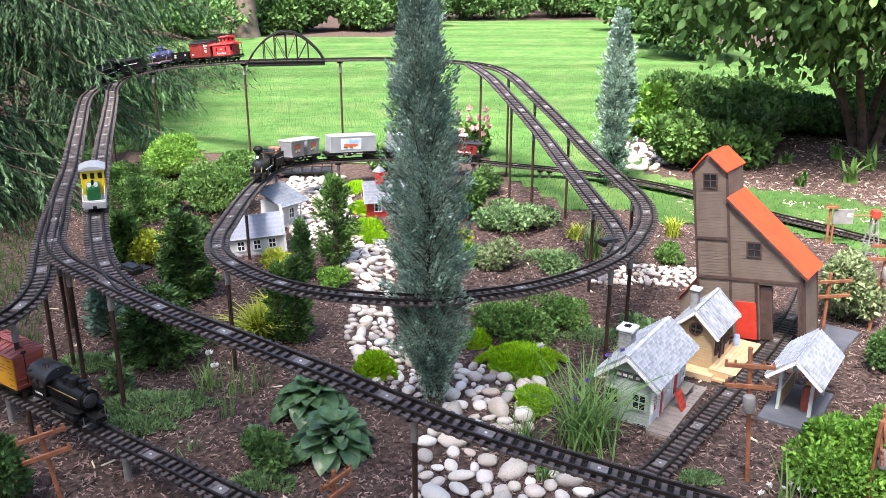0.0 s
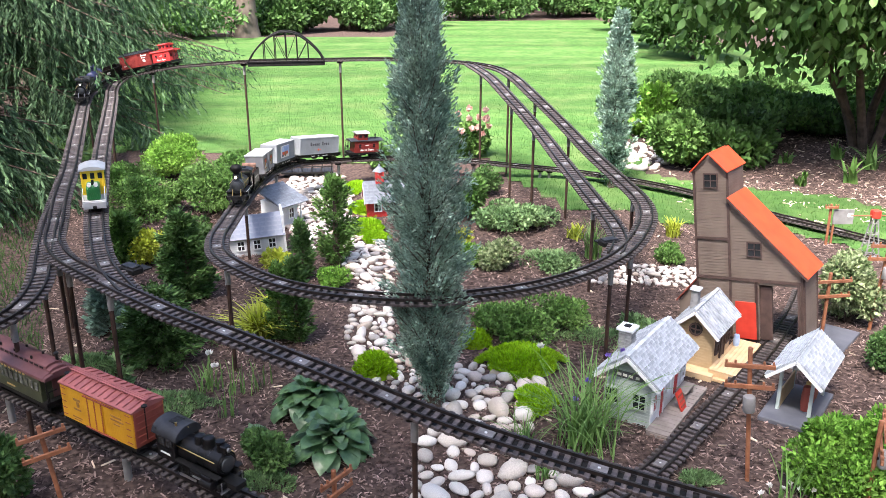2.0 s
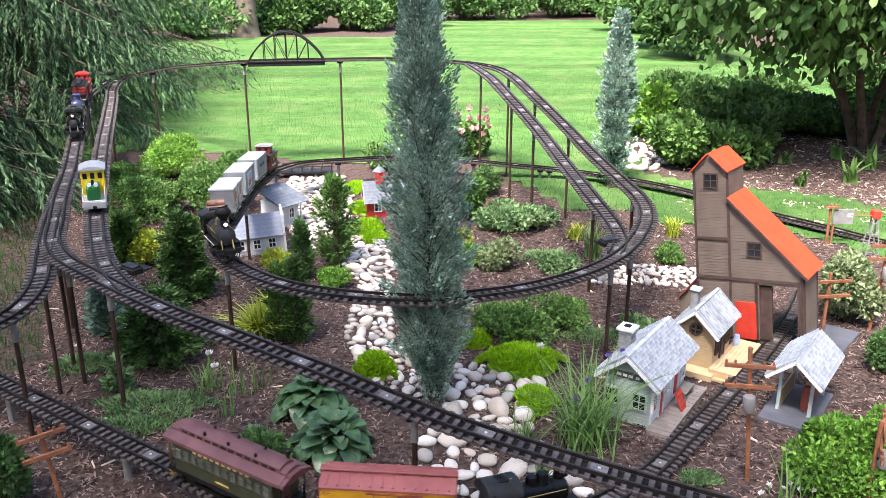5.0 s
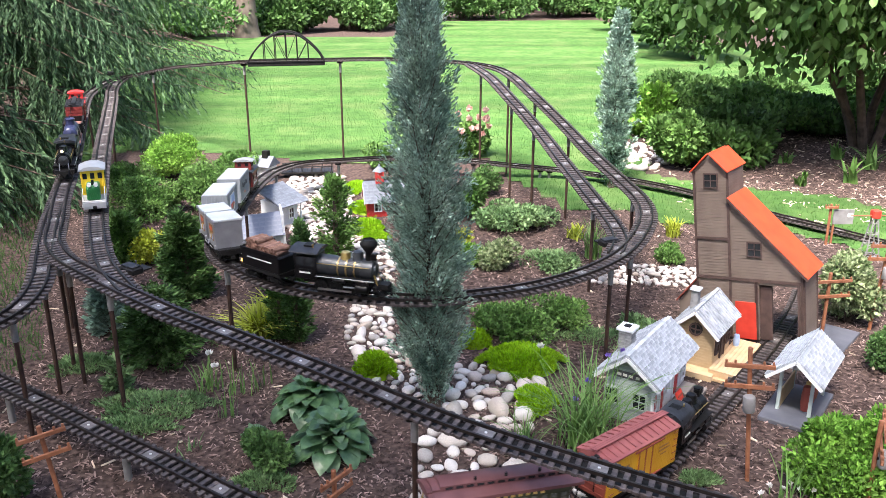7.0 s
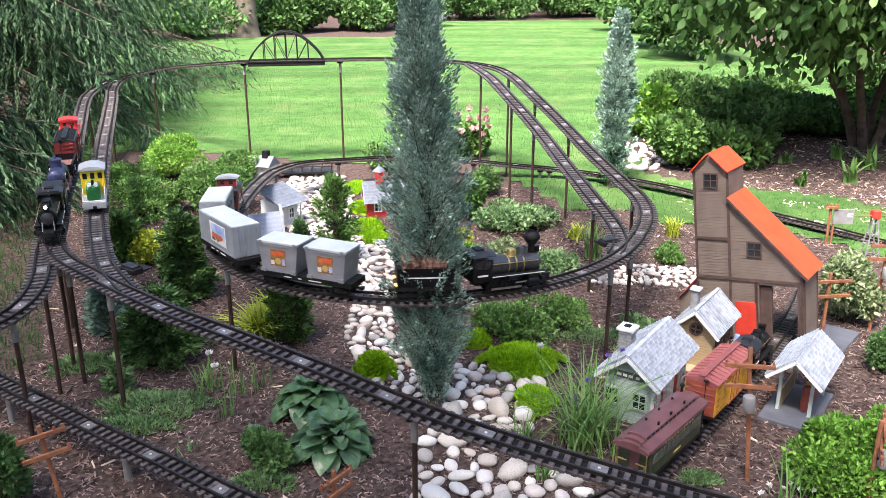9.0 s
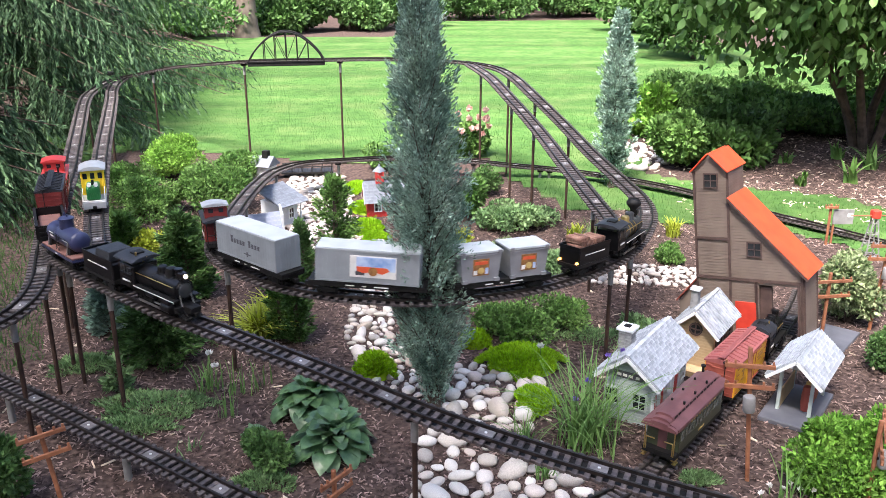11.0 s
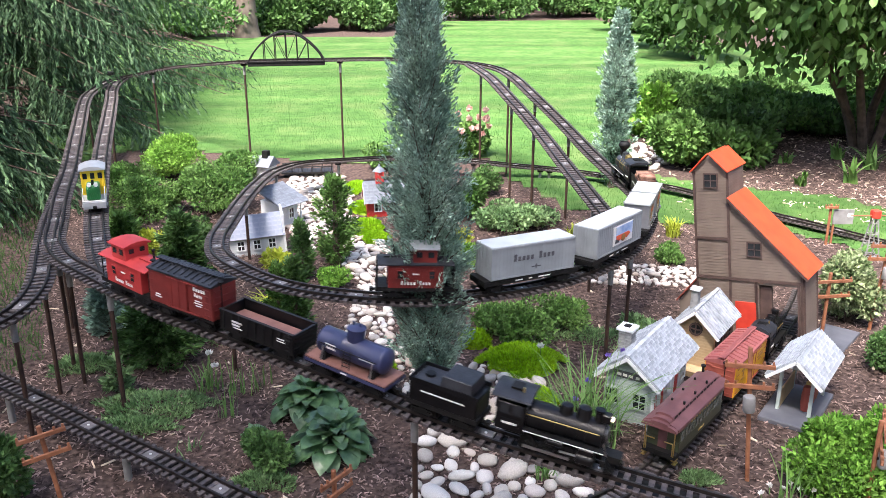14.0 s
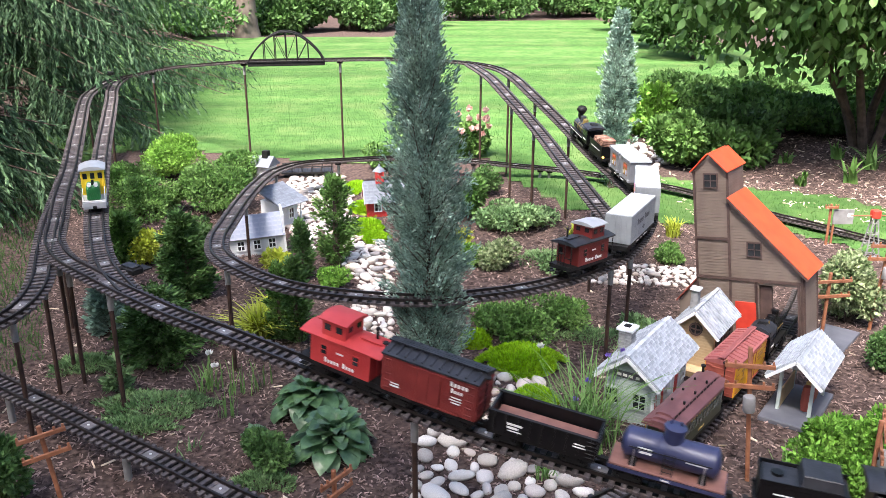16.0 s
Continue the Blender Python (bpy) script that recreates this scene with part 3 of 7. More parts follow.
def route_z(path, x, y):
    e = np.hypot(path[:, 0] - x, path[:, 1] - y)
    return float(path[e.argmin(), 2])


def support(x, y, z, r=0.0085, grey=False, cap=True):
    th = thing("track_post", "grey plastic post under the track" if grey else "thin rusty steel post under the raised track", "post", pose(x, y, 0), "track posts")
    part("shaft", rod((0, 0, -0.03), (0, 0, z - 0.05), r * (1.5 if grey else 1), seg=10), M["pipe" if grey else "post"], th, smooth=True)
    part("sleeve", rod((0, 0, z - 0.115), (0, 0, z - 0.04), r * 1.35, seg=10), M["pipe"], th, "grey sleeve at the top", smooth=True)
    part("bracket", box((0, 0, z - 0.034), (0.045, 0.05, 0.016)), M["black_matt"], th, bevel=0.002)


def route_posts(path, spots, **kw):
    for x, y in spots:
        e = np.hypot(path[:, 0] - x, path[:, 1] - y)
        p = path[e.argmin()]
        support(float(p[0]), float(p[1]), float(p[2]), **kw)


route_posts(MAIN, [(-2.56, 7.57), (-1.58, 6.85), (-0.83, 6.94), (-0.04, 6.99), (-2.86, 6.84), (-1.7, 3.57), (-1.52, 3.15), (-1.43, 3.04), (-1.2, 2.82), (-0.08, 2.09), (0.7, 1.77)])
route_posts(LOOP, [(0.5, 6.53), (0.64, 5.89), (0.8, 5.32), (0.98, 4.23), (0.81, 3.43), (0.68, 3.24), (-0.85, 3.14), (-1.09, 4.51), (-1.12, 5.52), (-0.77, 6.13), (-0.41, 6.32), (0.24, 6.48), (0.75, 6.41), (0.82, 6.41)])
route_posts(BRANCH, [(0.29, 6.57), (0.46, 5.71), (0.57, 5.27), (0.74, 4.03)])
route_posts(SPUR, [(-2.43, 6.17), (-1.56, 3.66)])
route_posts(LEFT, [(-1.49, 2.95), (-1.45, 2.63)])
route_posts(FORE, [(-1.02, 2.36), (-1.58, 2.74)], grey=True)


def switch_box(x, y, z, turn):
    th = thing("switch_motor", "small black switch motor box beside the track", "switch motor", pose(x, y, z, 0, 0, turn))
    part("housing", box((0, 0, 0.012), (0.085, 0.05, 0.024)), M["black_matt"], th, bevel=0.004)
    part("lid", box((0, 0, 0.028), (0.07, 0.038, 0.008)), M["roofblk"], th, bevel=0.002)
    part("bracket", box((0.0, 0.04, 0.004), (0.06, 0.06, 0.006)), M["black_matt"], th)
    part("lever", rod((0.035, 0, 0.03), (0.035, 0, 0.055), 0.003), M["steel"], th)


switch_box(-1.16, 2.96, 0.50, -35)
switch_box(0.72, 3.49, 0.43, 25)
switch_box(-3.03, 7.80, 0.615, 0)


def arch_bridge():
    """Truss bridge with bowed top chords over the far track."""
    e = np.hypot(MAIN[:, 0] - (BR_R[0]), MAIN[:, 1] - BR_R[1]).argmin()
    g = np.hypot(MAIN[:, 0] - (BR_L[0]), MAIN[:, 1] - BR_L[1]).argmin()
    p, q = Vector(MAIN[e]), Vector(MAIN[g])
    L = (q - p).length
    x = (q - p).normalized()
    m = Matrix((x, Vector((0, 0, 1)).cross(x), Vector((0, 0, 1)))).transposed().to_4x4()
    m.translation = (p + q) / 2
    th = thing("arch_bridge", "black model truss bridge with bowed top chords", "bridge", m)
    part("deck", box((0, 0, -0.034), (L, 0.15, 0.026)), M["black_matt"], th, bevel=0.003)
    for sy in (-0.075, 0.075):
        n = 14
        pts = [(-L / 2 + L * i / n, sy, -0.02 + 0.235 * math.sin(math.pi * i / n) ** 0.8) for i in range(n + 1)]
        bm = bmesh.new()
        for u, v in zip(pts, pts[1:]):
            rod(u, v, 0.0065, seg=6, bm=bm)
        part("top_chord", bm, M["black_matt"], th)
        part("bottom_chord", rod((-L / 2, sy, -0.012), (L / 2, sy, -0.012), 0.007, seg=6), M["black_matt"], th)
        for i in (3, 5, 7, 9, 11):
            part("upright", rod((pts[i][0], sy, -0.01), pts[i], 0.004, seg=6), M["black_matt"], th)
        for i, k in ((3, 5), (5, 7), (9, 7), (11, 9)):
            part("diagonal", rod(pts[i], (pts[k][0], sy, -0.01), 0.0028, seg=5), M["black_matt"], th)


BR_R, BR_L = (-0.95, 6.92), (-1.55, 6.84)
arch_bridge()

# ---- rolling stock: +x is forwards, z = 0 at rail top ----


def wheelset(parent, x, r=0.0135, mat_="black_matt"):
    bm = bmesh.new()
    for sy in (-1, 1):
        lathe([(r * 0.3, sy * 0.0215), (r, sy * 0.0225), (r, sy * 0.029), (r * 0.82, sy * 0.0300), (r * 0.78, sy * 0.0275), (r * 0.25, sy * 0.0275), (r * 0.2, sy * 0.031)], "y", (x, 0, r), 16, bm)
    rod((x, -0.025, r), (x, 0.025, r), 0.003, bm=bm)
    return part("wheelset", bm, M[mat_], parent, "dull metal wheels on an axle")


def truck(parent, x):
    bm = bmesh.new()
    for sy in (-1, 1):
        prism([(x - 0.036, 0.017), (x - 0.03, 0.025), (x - 0.012, 0.026), (x, 0.03), (x + 0.012, 0.026), (x + 0.03, 0.025), (x + 0.036, 0.017), (x + 0.026, 0.012), (x + 0.012, 0.009), (x - 0.012, 0.009), (x - 0.026, 0.012)], 0.006, "y", sy * 0.037, bm)
        for k in (-0.024, 0.024):
            box((x + k, sy * 0.041, 0.016), (0.01, 0.006, 0.01), bm)
    box((x, 0, 0.022), (0.018, 0.075, 0.01), bm)
    t = part("truck", bm, M["black_matt"], parent, "black sprung truck frame")
    for k in (-0.024, 0.024):
        wheelset(t, x + k)


def coupler(parent, x):
    s = 1 if x > 0 else -1
    bm = box((x - s * 0.012, 0, 0.026), (0.03, 0.008, 0.007))
    box((x + s * 0.006, 0, 0.026), (0.012, 0.016, 0.011), bm)
    part("coupler", bm, M["black_matt"], parent)


def running_gear(th, L, wb, sill=0.042, w=0.098, mt="black_matt"):
    bm = box((0, 0, sill - 0.004), (L, 0.03, 0.012))
    for sy in (-1, 1):
        box((0, sy * (w / 2 - 0.004), sill), (L, 0.008, 0.014), bm)
    for sx in (-1, 1):
        box((sx * (L / 2 - 0.004), 0, sill), (0.008, w - 0.017, 0.014), bm)
    part("underframe", bm, M[mt], th)
    for sx in (-1, 1):
        truck(th, sx * wb / 2)
        coupler(th, sx * (L / 2 + 0.008))
    bm = bmesh.new()
    for sy in (-0.018, 0.018):
        rod((-wb / 4, sy, sill - 0.012), (wb / 4, sy, sill - 0.012), 0.0018, seg=6, bm=bm)
    box((0.02, 0.02, sill - 0.014), (0.04, 0.02, 0.014), bm)
    part("brake_gear", bm, M["black_matt"], th)


def ladder(parent, x, y, z0, z1, along, material="black_matt", n=5, w=0.022):
    for i in range(n):
        z = z0 + (z1 - z0) * (i + 0.5) / n
        a, b = ((x - w / 2, y, z), (x + w / 2, y, z)) if along == "x" else ((x, y - w / 2, z), (x, y + w / 2, z))
        part("grab_iron", rod(a, b, 0.0013, seg=5), M[material], parent)


def house_car(name, label, L, W, H, side, roof, end, wb, walk_mat, ribs=9, roof_h=0.018, doors=True):
    """A boxcar: grooved board sides, panel roof with a running board, doors, ladders."""
    th = thing(name, label, "freight car", group="freight cars")
    running_gear(th, L, wb, w=W - 0.004)
    z0 = 0.046
    body = part("body", box((0, 0, z0 + H / 2), (L, W, H)), M[side], th, bevel=0.0015)
    for sx in (-1, 1):
        e = part("end_panel", box((sx * (L / 2 + 0.0015), 0, z0 + H / 2), (0.003, W - 0.006, H - 0.004)), M[end], th)
        bm = bmesh.new()
        for i in range(5):
            box((sx * (L / 2 + 0.004), 0, z0 + H * (i + 0.6) / 5.4), (0.003, W - 0.02, 0.004), bm)
        part("end_ribs", bm, M[end], e)
        ladder(th, sx * (L / 2 + 0.006), W / 2 - 0.016, z0 + 0.01, z0 + H, "y", end)
        bm = rod((sx * (L / 2 + 0.012), -0.02, z0 + 0.02), (sx * (L / 2 + 0.012), -0.02, z0 + H + 0.012), 0.0016)
        rod((sx * (L / 2 + 0.012), -0.02, z0 + H + 0.012), (sx * (L / 2 + 0.012), -0.02, z0 + H + 0.016), 0.009, bm=bm, seg=12)
        part("brake_wheel", bm, M["black_matt"], th)
    bm = bmesh.new()
    for sy in (-1, 1):
        nb = int(L / 0.0085)
        for i in range(nb):
            box((-L / 2 + L * (i + 0.5) / nb, sy * (W / 2 + 0.0004), z0 + H / 2), (L / nb - 0.0012, 0.0014, H - 0.006), bm)
    part("board_siding", bm, M[side], body)["kind"] = "stuff"
    rf = part("roof", prism([(-W / 2 - 0.005, z0 + H - 0.001), (-W / 2 - 0.005, z0 + H + 0.004), (0, z0 + H + roof_h), (W / 2 + 0.005, z0 + H + 0.004), (W / 2 + 0.005, z0 + H - 0.001)], L + 0.008, "x"), M[roof], th, "sheet roof with seams")
    slope = math.degrees(math.atan2(roof_h - 0.004, W / 2 + 0.005))
    for i in range(ribs):
        x = -L / 2 + L * (i + 0.5) / ribs
        for sy in (-1, 1):
            o = part("roof_rib", box((0, 0, 0), (0.0045, W / 2 - 0.004, 0.004)), M[roof], rf)
            o.matrix_basis = pose(x, sy * W / 4, z0 + H + (roof_h + 0.004) / 2 + 0.0025, -sy * slope)
    bm = bmesh.new()
    for k in (-1, 0, 1):
        box((0, k * 0.0085, z0 + H + roof_h + 0.006), (L + 0.014, 0.0072, 0.003), bm)
    for i in range(6):
        box((-L / 2 + L * (i + 0.5) / 6, 0, z0 + H + roof_h + 0.002), (0.005, 0.024, 0.005), bm)
    part("running_board", bm, M[walk_mat], rf)
    if doors:
        for sy in (-1, 1):
            d = part("door", box((0, sy * (W / 2 + 0.0025), z0 + H / 2), (0.075, 0.004, H - 0.012)), M[side], th)
            bm = bmesh.new()
            for z in (0.006, H - 0.008):
                box((0.02, sy * (W / 2 + 0.005), z0 + z), (0.15, 0.004, 0.004), bm)
            for x in (-0.034, 0.0, 0.034):
                box((x, sy * (W / 2 + 0.0052), z0 + H / 2), (0.003, 0.003, H - 0.016), bm)
            part("door_rail", bm, M[end], d)
            ladder(th, L / 2 - 0.018, sy * (W / 2 + 0.004), z0 + 0.006, z0 + H, "x", end)
            ladder(th, -L / 2 + 0.018, sy * (W / 2 + 0.004), z0 + 0.006, z0 + H, "x", end)
    return th


def red_boxcar():
    th = house_car("boxcar", "dark red wooden boxcar with a black roof", 0.285, 0.1, 0.112, "box_red", "roofblk", "box_red", 0.18, "roofblk", 11)
    for sy in (-1, 1):
        word_bars((5,), 0.022, M["ink_white"], th, side_plane(-0.09 * sy, sy * 0.0525, 0.138, sy), label="white painted lettering")
        word_bars((4,), 0.018, M["ink_white"], th, side_plane(-0.085 * sy, sy * 0.0525, 0.118, sy))
        bars([(-0.0, 0.008, 0.03, 0.003), (0, 0.0, 0.036, 0.003), (0, -0.008, 0.026, 0.003)], M["ink_white"], th, side_plane(-0.085 * sy, sy * 0.0525, 0.092, sy))
        bars([(0, 0.004, 0.024, 0.003), (0, -0.004, 0.03, 0.004)], M["ink_white"], th, side_plane(0.1 * sy, sy * 0.0525, 0.075, sy))
    return th


def reefer():
    th = house_car("boxcar", "yellow refrigerator boxcar with an oxide red roof", 0.355, 0.114, 0.122, "yellow", "roofred", "oxide", 0.22, "roofred", 12, 0.02)
    for sy in (-1, 1):
        bars([(0, 0.012, 0.05, 0.006), (0.004, 0, 0.06, 0.006), (0, -0.014, 0.03, 0.004)], M["dec_brown"], th, side_plane(-0.1 * sy, sy * 0.0595, 0.12, sy))
        bars([(0, 0.02, 0.035, 0.008), (0.004, 0.004, 0.012, 0.02), (0, -0.014, 0.035, 0.006)], M["dec_brown"], th, side_plane(0.095 * sy, sy * 0.0595, 0.11, sy))
        bars([(0, 0, 0.05, 0.004), (0, -0.008, 0.036, 0.003)], M["dec_brown"], th, side_plane(0.1 * sy, sy * 0.0595, 0.066, sy))
    return th


def coach():
    L, W, H, z0 = 0.42, 0.112, 0.095, 0.046
    th = thing("passenger_coach", "olive green passenger coach with a maroon clerestory roof", "passenger car")
    running_gear(th, L, 0.29, w=W)
    body = part("body", box((0, 0, z0 + H / 2), (L - 0.05, W, H)), M["olive"], th, bevel=0.002)
    part("letterboard", box((0, 0, z0 + H - 0.008), (L - 0.046, W + 0.004, 0.013)), M["olive"], th)
    part("belt_rail", box((0, 0, z0 + H * 0.42), (L - 0.047, W + 0.003, 0.004)), M["olive"], th)
    prof = [(-W / 2 - 0.006, z0 + H - 0.002), (-W / 2 - 0.004, z0 + H + 0.006), (-W / 2 + 0.012, z0 + H + 0.014), (-0.03, z0 + H + 0.018), (-0.029, z0 + H + 0.031), (-0.018, z0 + H + 0.037), (0, z0 + H + 0.039)]
    prof = prof + [(-u, z) for u, z in prof[-2::-1]]
    roof = prism(prof, L - 0.04, "x")
    rf = part("roof", roof, M["maroon"], th, "maroon clerestory roof", smooth=True)
    for sx in (-1, 1):
        low = [(u, z if z < z0 + H + 0.02 else z - 0.008) for u, z in prof]
        part("roof_end", prism(low, 0.022, "x", sx * (L / 2 - 0.009)), M["maroon"], rf, smooth=True)
        low = [(u * 0.97, z if z < z0 + H + 0.012 else z0 + H + 0.012 + (z - z0 - H - 0.012) * 0.35) for u, z in prof]
        part("roof_lip", prism(low, 0.016, "x", sx * (L / 2 + 0.008)), M["maroon"], rf, smooth=True)
        part("platform", box((sx * (L / 2 - 0.012), 0, z0 + 0.004), (0.026, W, 0.006)), M["black_matt"], th)
        bm = bmesh.new()
        for sy in (-1, 1):
            rod((sx * (L / 2), sy * 0.045, z0), (sx * (L / 2), sy * 0.045, z0 + 0.045), 0.002, bm=bm)
            rod((sx * (L / 2), sy * 0.045, z0 + 0.045), (sx * (L / 2), sy * 0.016, z0 + 0.045), 0.002, bm=bm)
            rod((sx * (L / 2), sy * 0.05, z0), (sx * (L / 2), sy * 0.05, z0 + H), 0.002, bm=bm)
            box((sx * (L / 2 - 0.012), sy * 0.05, z0 - 0.014), (0.024, 0.014, 0.004), bm)
            box((sx * (L / 2 - 0.012), sy * 0.053, z0 - 0.026), (0.024, 0.012, 0.004), bm)
        part("end_railing", bm, M["brass" if sx < 0 else "black_matt"], th)
        part("end_door", box((sx * (L / 2 - 0.025), 0, z0 + 0.043), (0.004, 0.03, 0.08)), M["maroon"], th)
    for i in range(12):
        x = -0.165 + 0.03 * i
        for sy in (-1, 1):
            w_ = part("window", box((x, sy * (W / 2 + 0.0012), z0 + H * 0.63), (0.0165, 0.003, 0.03)), M["pale_glass"], th)
            part("window_frame", box((x, sy * (W / 2 + 0.0022), z0 + H * 0.63 + 0.004), (0.0165, 0.003, 0.0022)), M["olive"], w_)
            part("clerestory_light", box((x, sy * 0.0302, z0 + H + 0.024), (0.02, 0.002, 0.006)), M["glass"], rf)
    for x in (-0.09, 0.0, 0.1):
        bm = rod((x, -0.024, z0 + H + 0.036), (x, -0.024, z0 + H + 0.046), 0.004, seg=8)
        rod((x, -0.018 + 0.036, z0 + H + 0.036), (x, 0.018, z0 + H + 0.044), 0.004, seg=8, bm=bm)
        part("roof_vent", bm, M["black_matt"], rf)
    bm = rod((0.178, 0.02, z0 + H + 0.03), (0.178, 0.02, z0 + H + 0.06), 0.005, seg=10)
    lathe([(0.008, 0), (0.009, 0.006), (0.003, 0.01)], "z", (0.178, 0.02, z0 + H + 0.056), 10, bm)
    part("stovepipe", bm, M["black_matt"], rf, smooth=True)
    for sy in (-1, 1):
        bars([(-0.1 + 0.022 * i, 0, 0.012, 0.007) for i in range(10)], M["ink_gold"], th, side_plane(0, sy * (W / 2 + 0.003), z0 + H - 0.008, sy))
        bars([(0, 0, 0.05, 0.006)], M["ink_gold"], th, side_plane(0, sy * (W / 2 + 0.001), z0 + 0.018, sy))
    return th


def caboose(label, body_m, roof_m, end_m, light_roof, cx, letter, L=0.245):
    W, H, z0 = 0.1, 0.085, 0.046
    th = thing("caboose", label, "caboose", group="cabooses")
    running_gear(th, L + 0.03, 0.15, w=W)
    body = part("body", box((0, 0, z0 + H / 2), (L - 0.055, W, H)), M[body_m], th, bevel=0.0015)
    bm = bmesh.new()
    for sy in (-1, 1):
        nb = 26
        for i in range(nb):
            box((-L / 2 + 0.0275 + (L - 0.055) * (i + 0.5) / nb, sy * (W / 2 + 0.0004), z0 + H / 2), ((L - 0.055) / nb - 0.001, 0.0014, H - 0.004), bm)
    part("board_siding", bm, M[body_m], body)["kind"] = "stuff"
    arc = lambda w, z, h: [(-w / 2, z), (-w / 2, z + 0.004), (-w / 4, z + 0.004 + h * 0.75), (0, z + 0.004 + h), (w / 4, z + 0.004 + h * 0.75), (w / 2, z + 0.004), (w / 2, z)]
    rf = part("roof", prism(arc(W + 0.014, z0 + H, 0.012), L + 0.018, "x"), M[roof_m], th, smooth=True)
    cup = part("cupola", box((cx, 0, z0 + H + 0.03), (0.082, W - 0.012, 0.05)), M[body_m], th, bevel=0.0015)
    part("cupola_roof", prism(arc(W + 0.004, z0 + H + 0.055, 0.01), 0.1, "x", cx), M[light_roof], cup, smooth=True)
    for sy in (-1, 1):
        for dx in (-0.02, 0.02):
            part("cupola_window", box((cx + dx, sy * ((W - 0.012) / 2 + 0.001), z0 + H + 0.036), (0.02, 0.002, 0.018)), M["glass"], cup)
            part("cupola_window", box((cx + sy * 0.0415, dx, z0 + H + 0.038), (0.002, 0.018, 0.016)), M["glass"], cup)
        for x in (-0.055, 0.055):
            w_ = part("window", box((x, sy * (W / 2 + 0.0018), z0 + H * 0.6), (0.017, 0.003, 0.026)), M["glass"], th)
            bm = box((x, sy * (W / 2 + 0.003), z0 + H * 0.6), (0.017, 0.002, 0.002))
            box((x, sy * (W / 2 + 0.0024), z0 + H * 0.6 + 0.0145), (0.022, 0.003, 0.003), bm)
            box((x, sy * (W / 2 + 0.0024), z0 + H * 0.6 - 0.0145), (0.022, 0.003, 0.003), bm)
            part("window_frame", bm, M[body_m], w_)
        word_bars(letter, 0.021, M["ink_white"], th, side_plane(0, sy * (W / 2 + 0.0022), z0 + 0.02, sy), label="white script lettering")
        bars([(0, 0, 0.024, 0.005)], M["ink_white"], th, side_plane(0, sy * (W / 2 + 0.0016), z0 + H * 0.62, sy), "number_bar")
    for sx in (-1, 1):
        part("platform", box((sx * (L / 2 - 0.006), 0, z0 + 0.002), (0.04, W, 0.005)), M["black_matt"], th)
        bm = bmesh.new()
        for sy in (-1, 1):
            rod((sx * (L / 2 + 0.01), sy * 0.044, z0), (sx * (L / 2 + 0.01), sy * 0.044, z0 + H), 0.002, bm=bm)
            rod((sx * (L / 2 + 0.01), sy * 0.044, z0 + 0.036), (sx * (L / 2 + 0.01), sy * 0.014, z0 + 0.036), 0.002, bm=bm)
            rod((sx * (L / 2 + 0.01), sy * 0.014, z0), (sx * (L / 2 + 0.01), sy * 0.014, z0 + H), 0.0018, bm=bm)
            for k in range(3):
                box((sx * (L / 2 - 0.004), sy * (0.044 + 0.004 * k), z0 - 0.008 - 0.012 * k), (0.026, 0.014, 0.003), bm)
        part("end_railing", bm, M["black_matt"], th)
        part("end_door", box((sx * (L / 2 - 0.0265), 0, z0 + 0.04), (0.003, 0.028, 0.074)), M[end_m], th)
        part("end_window", box((sx * (L / 2 - 0.0275), 0.032, z0 + 0.05), (0.002, 0.016, 0.022)), M["glass"], th)
        bm = rod((sx * (L / 2 + 0.012), 0.0, z0), (sx * (L / 2 + 0.012), 0.0, z0 + 0.05), 0.0015)
        rod((sx * (L / 2 + 0.012), 0.0, z0 + 0.05), (sx * (L / 2 + 0.012), 0, z0 + 0.053), 0.009, seg=12, bm=bm)
        part("brake_wheel", bm, M["black_matt"], th)
    sxp = 0.075 if cx < 0 else -0.075
    bm = rod((sxp, 0.022, z0 + H), (sxp, 0.022, z0 + H + 0.045), 0.004, seg=10)
    lathe([(0.006, 0), (0.0065, 0.005), (0.002, 0.009)], "z", (sxp, 0.022, z0 + H + 0.043), 10, bm)
    part("stovepipe", bm, M["black_matt"], rf, smooth=True)
    part("running_board", box((sxp, 0, z0 + H + 0.0185), (0.07, 0.022, 0.003)), M[roof_m], rf)
    return th


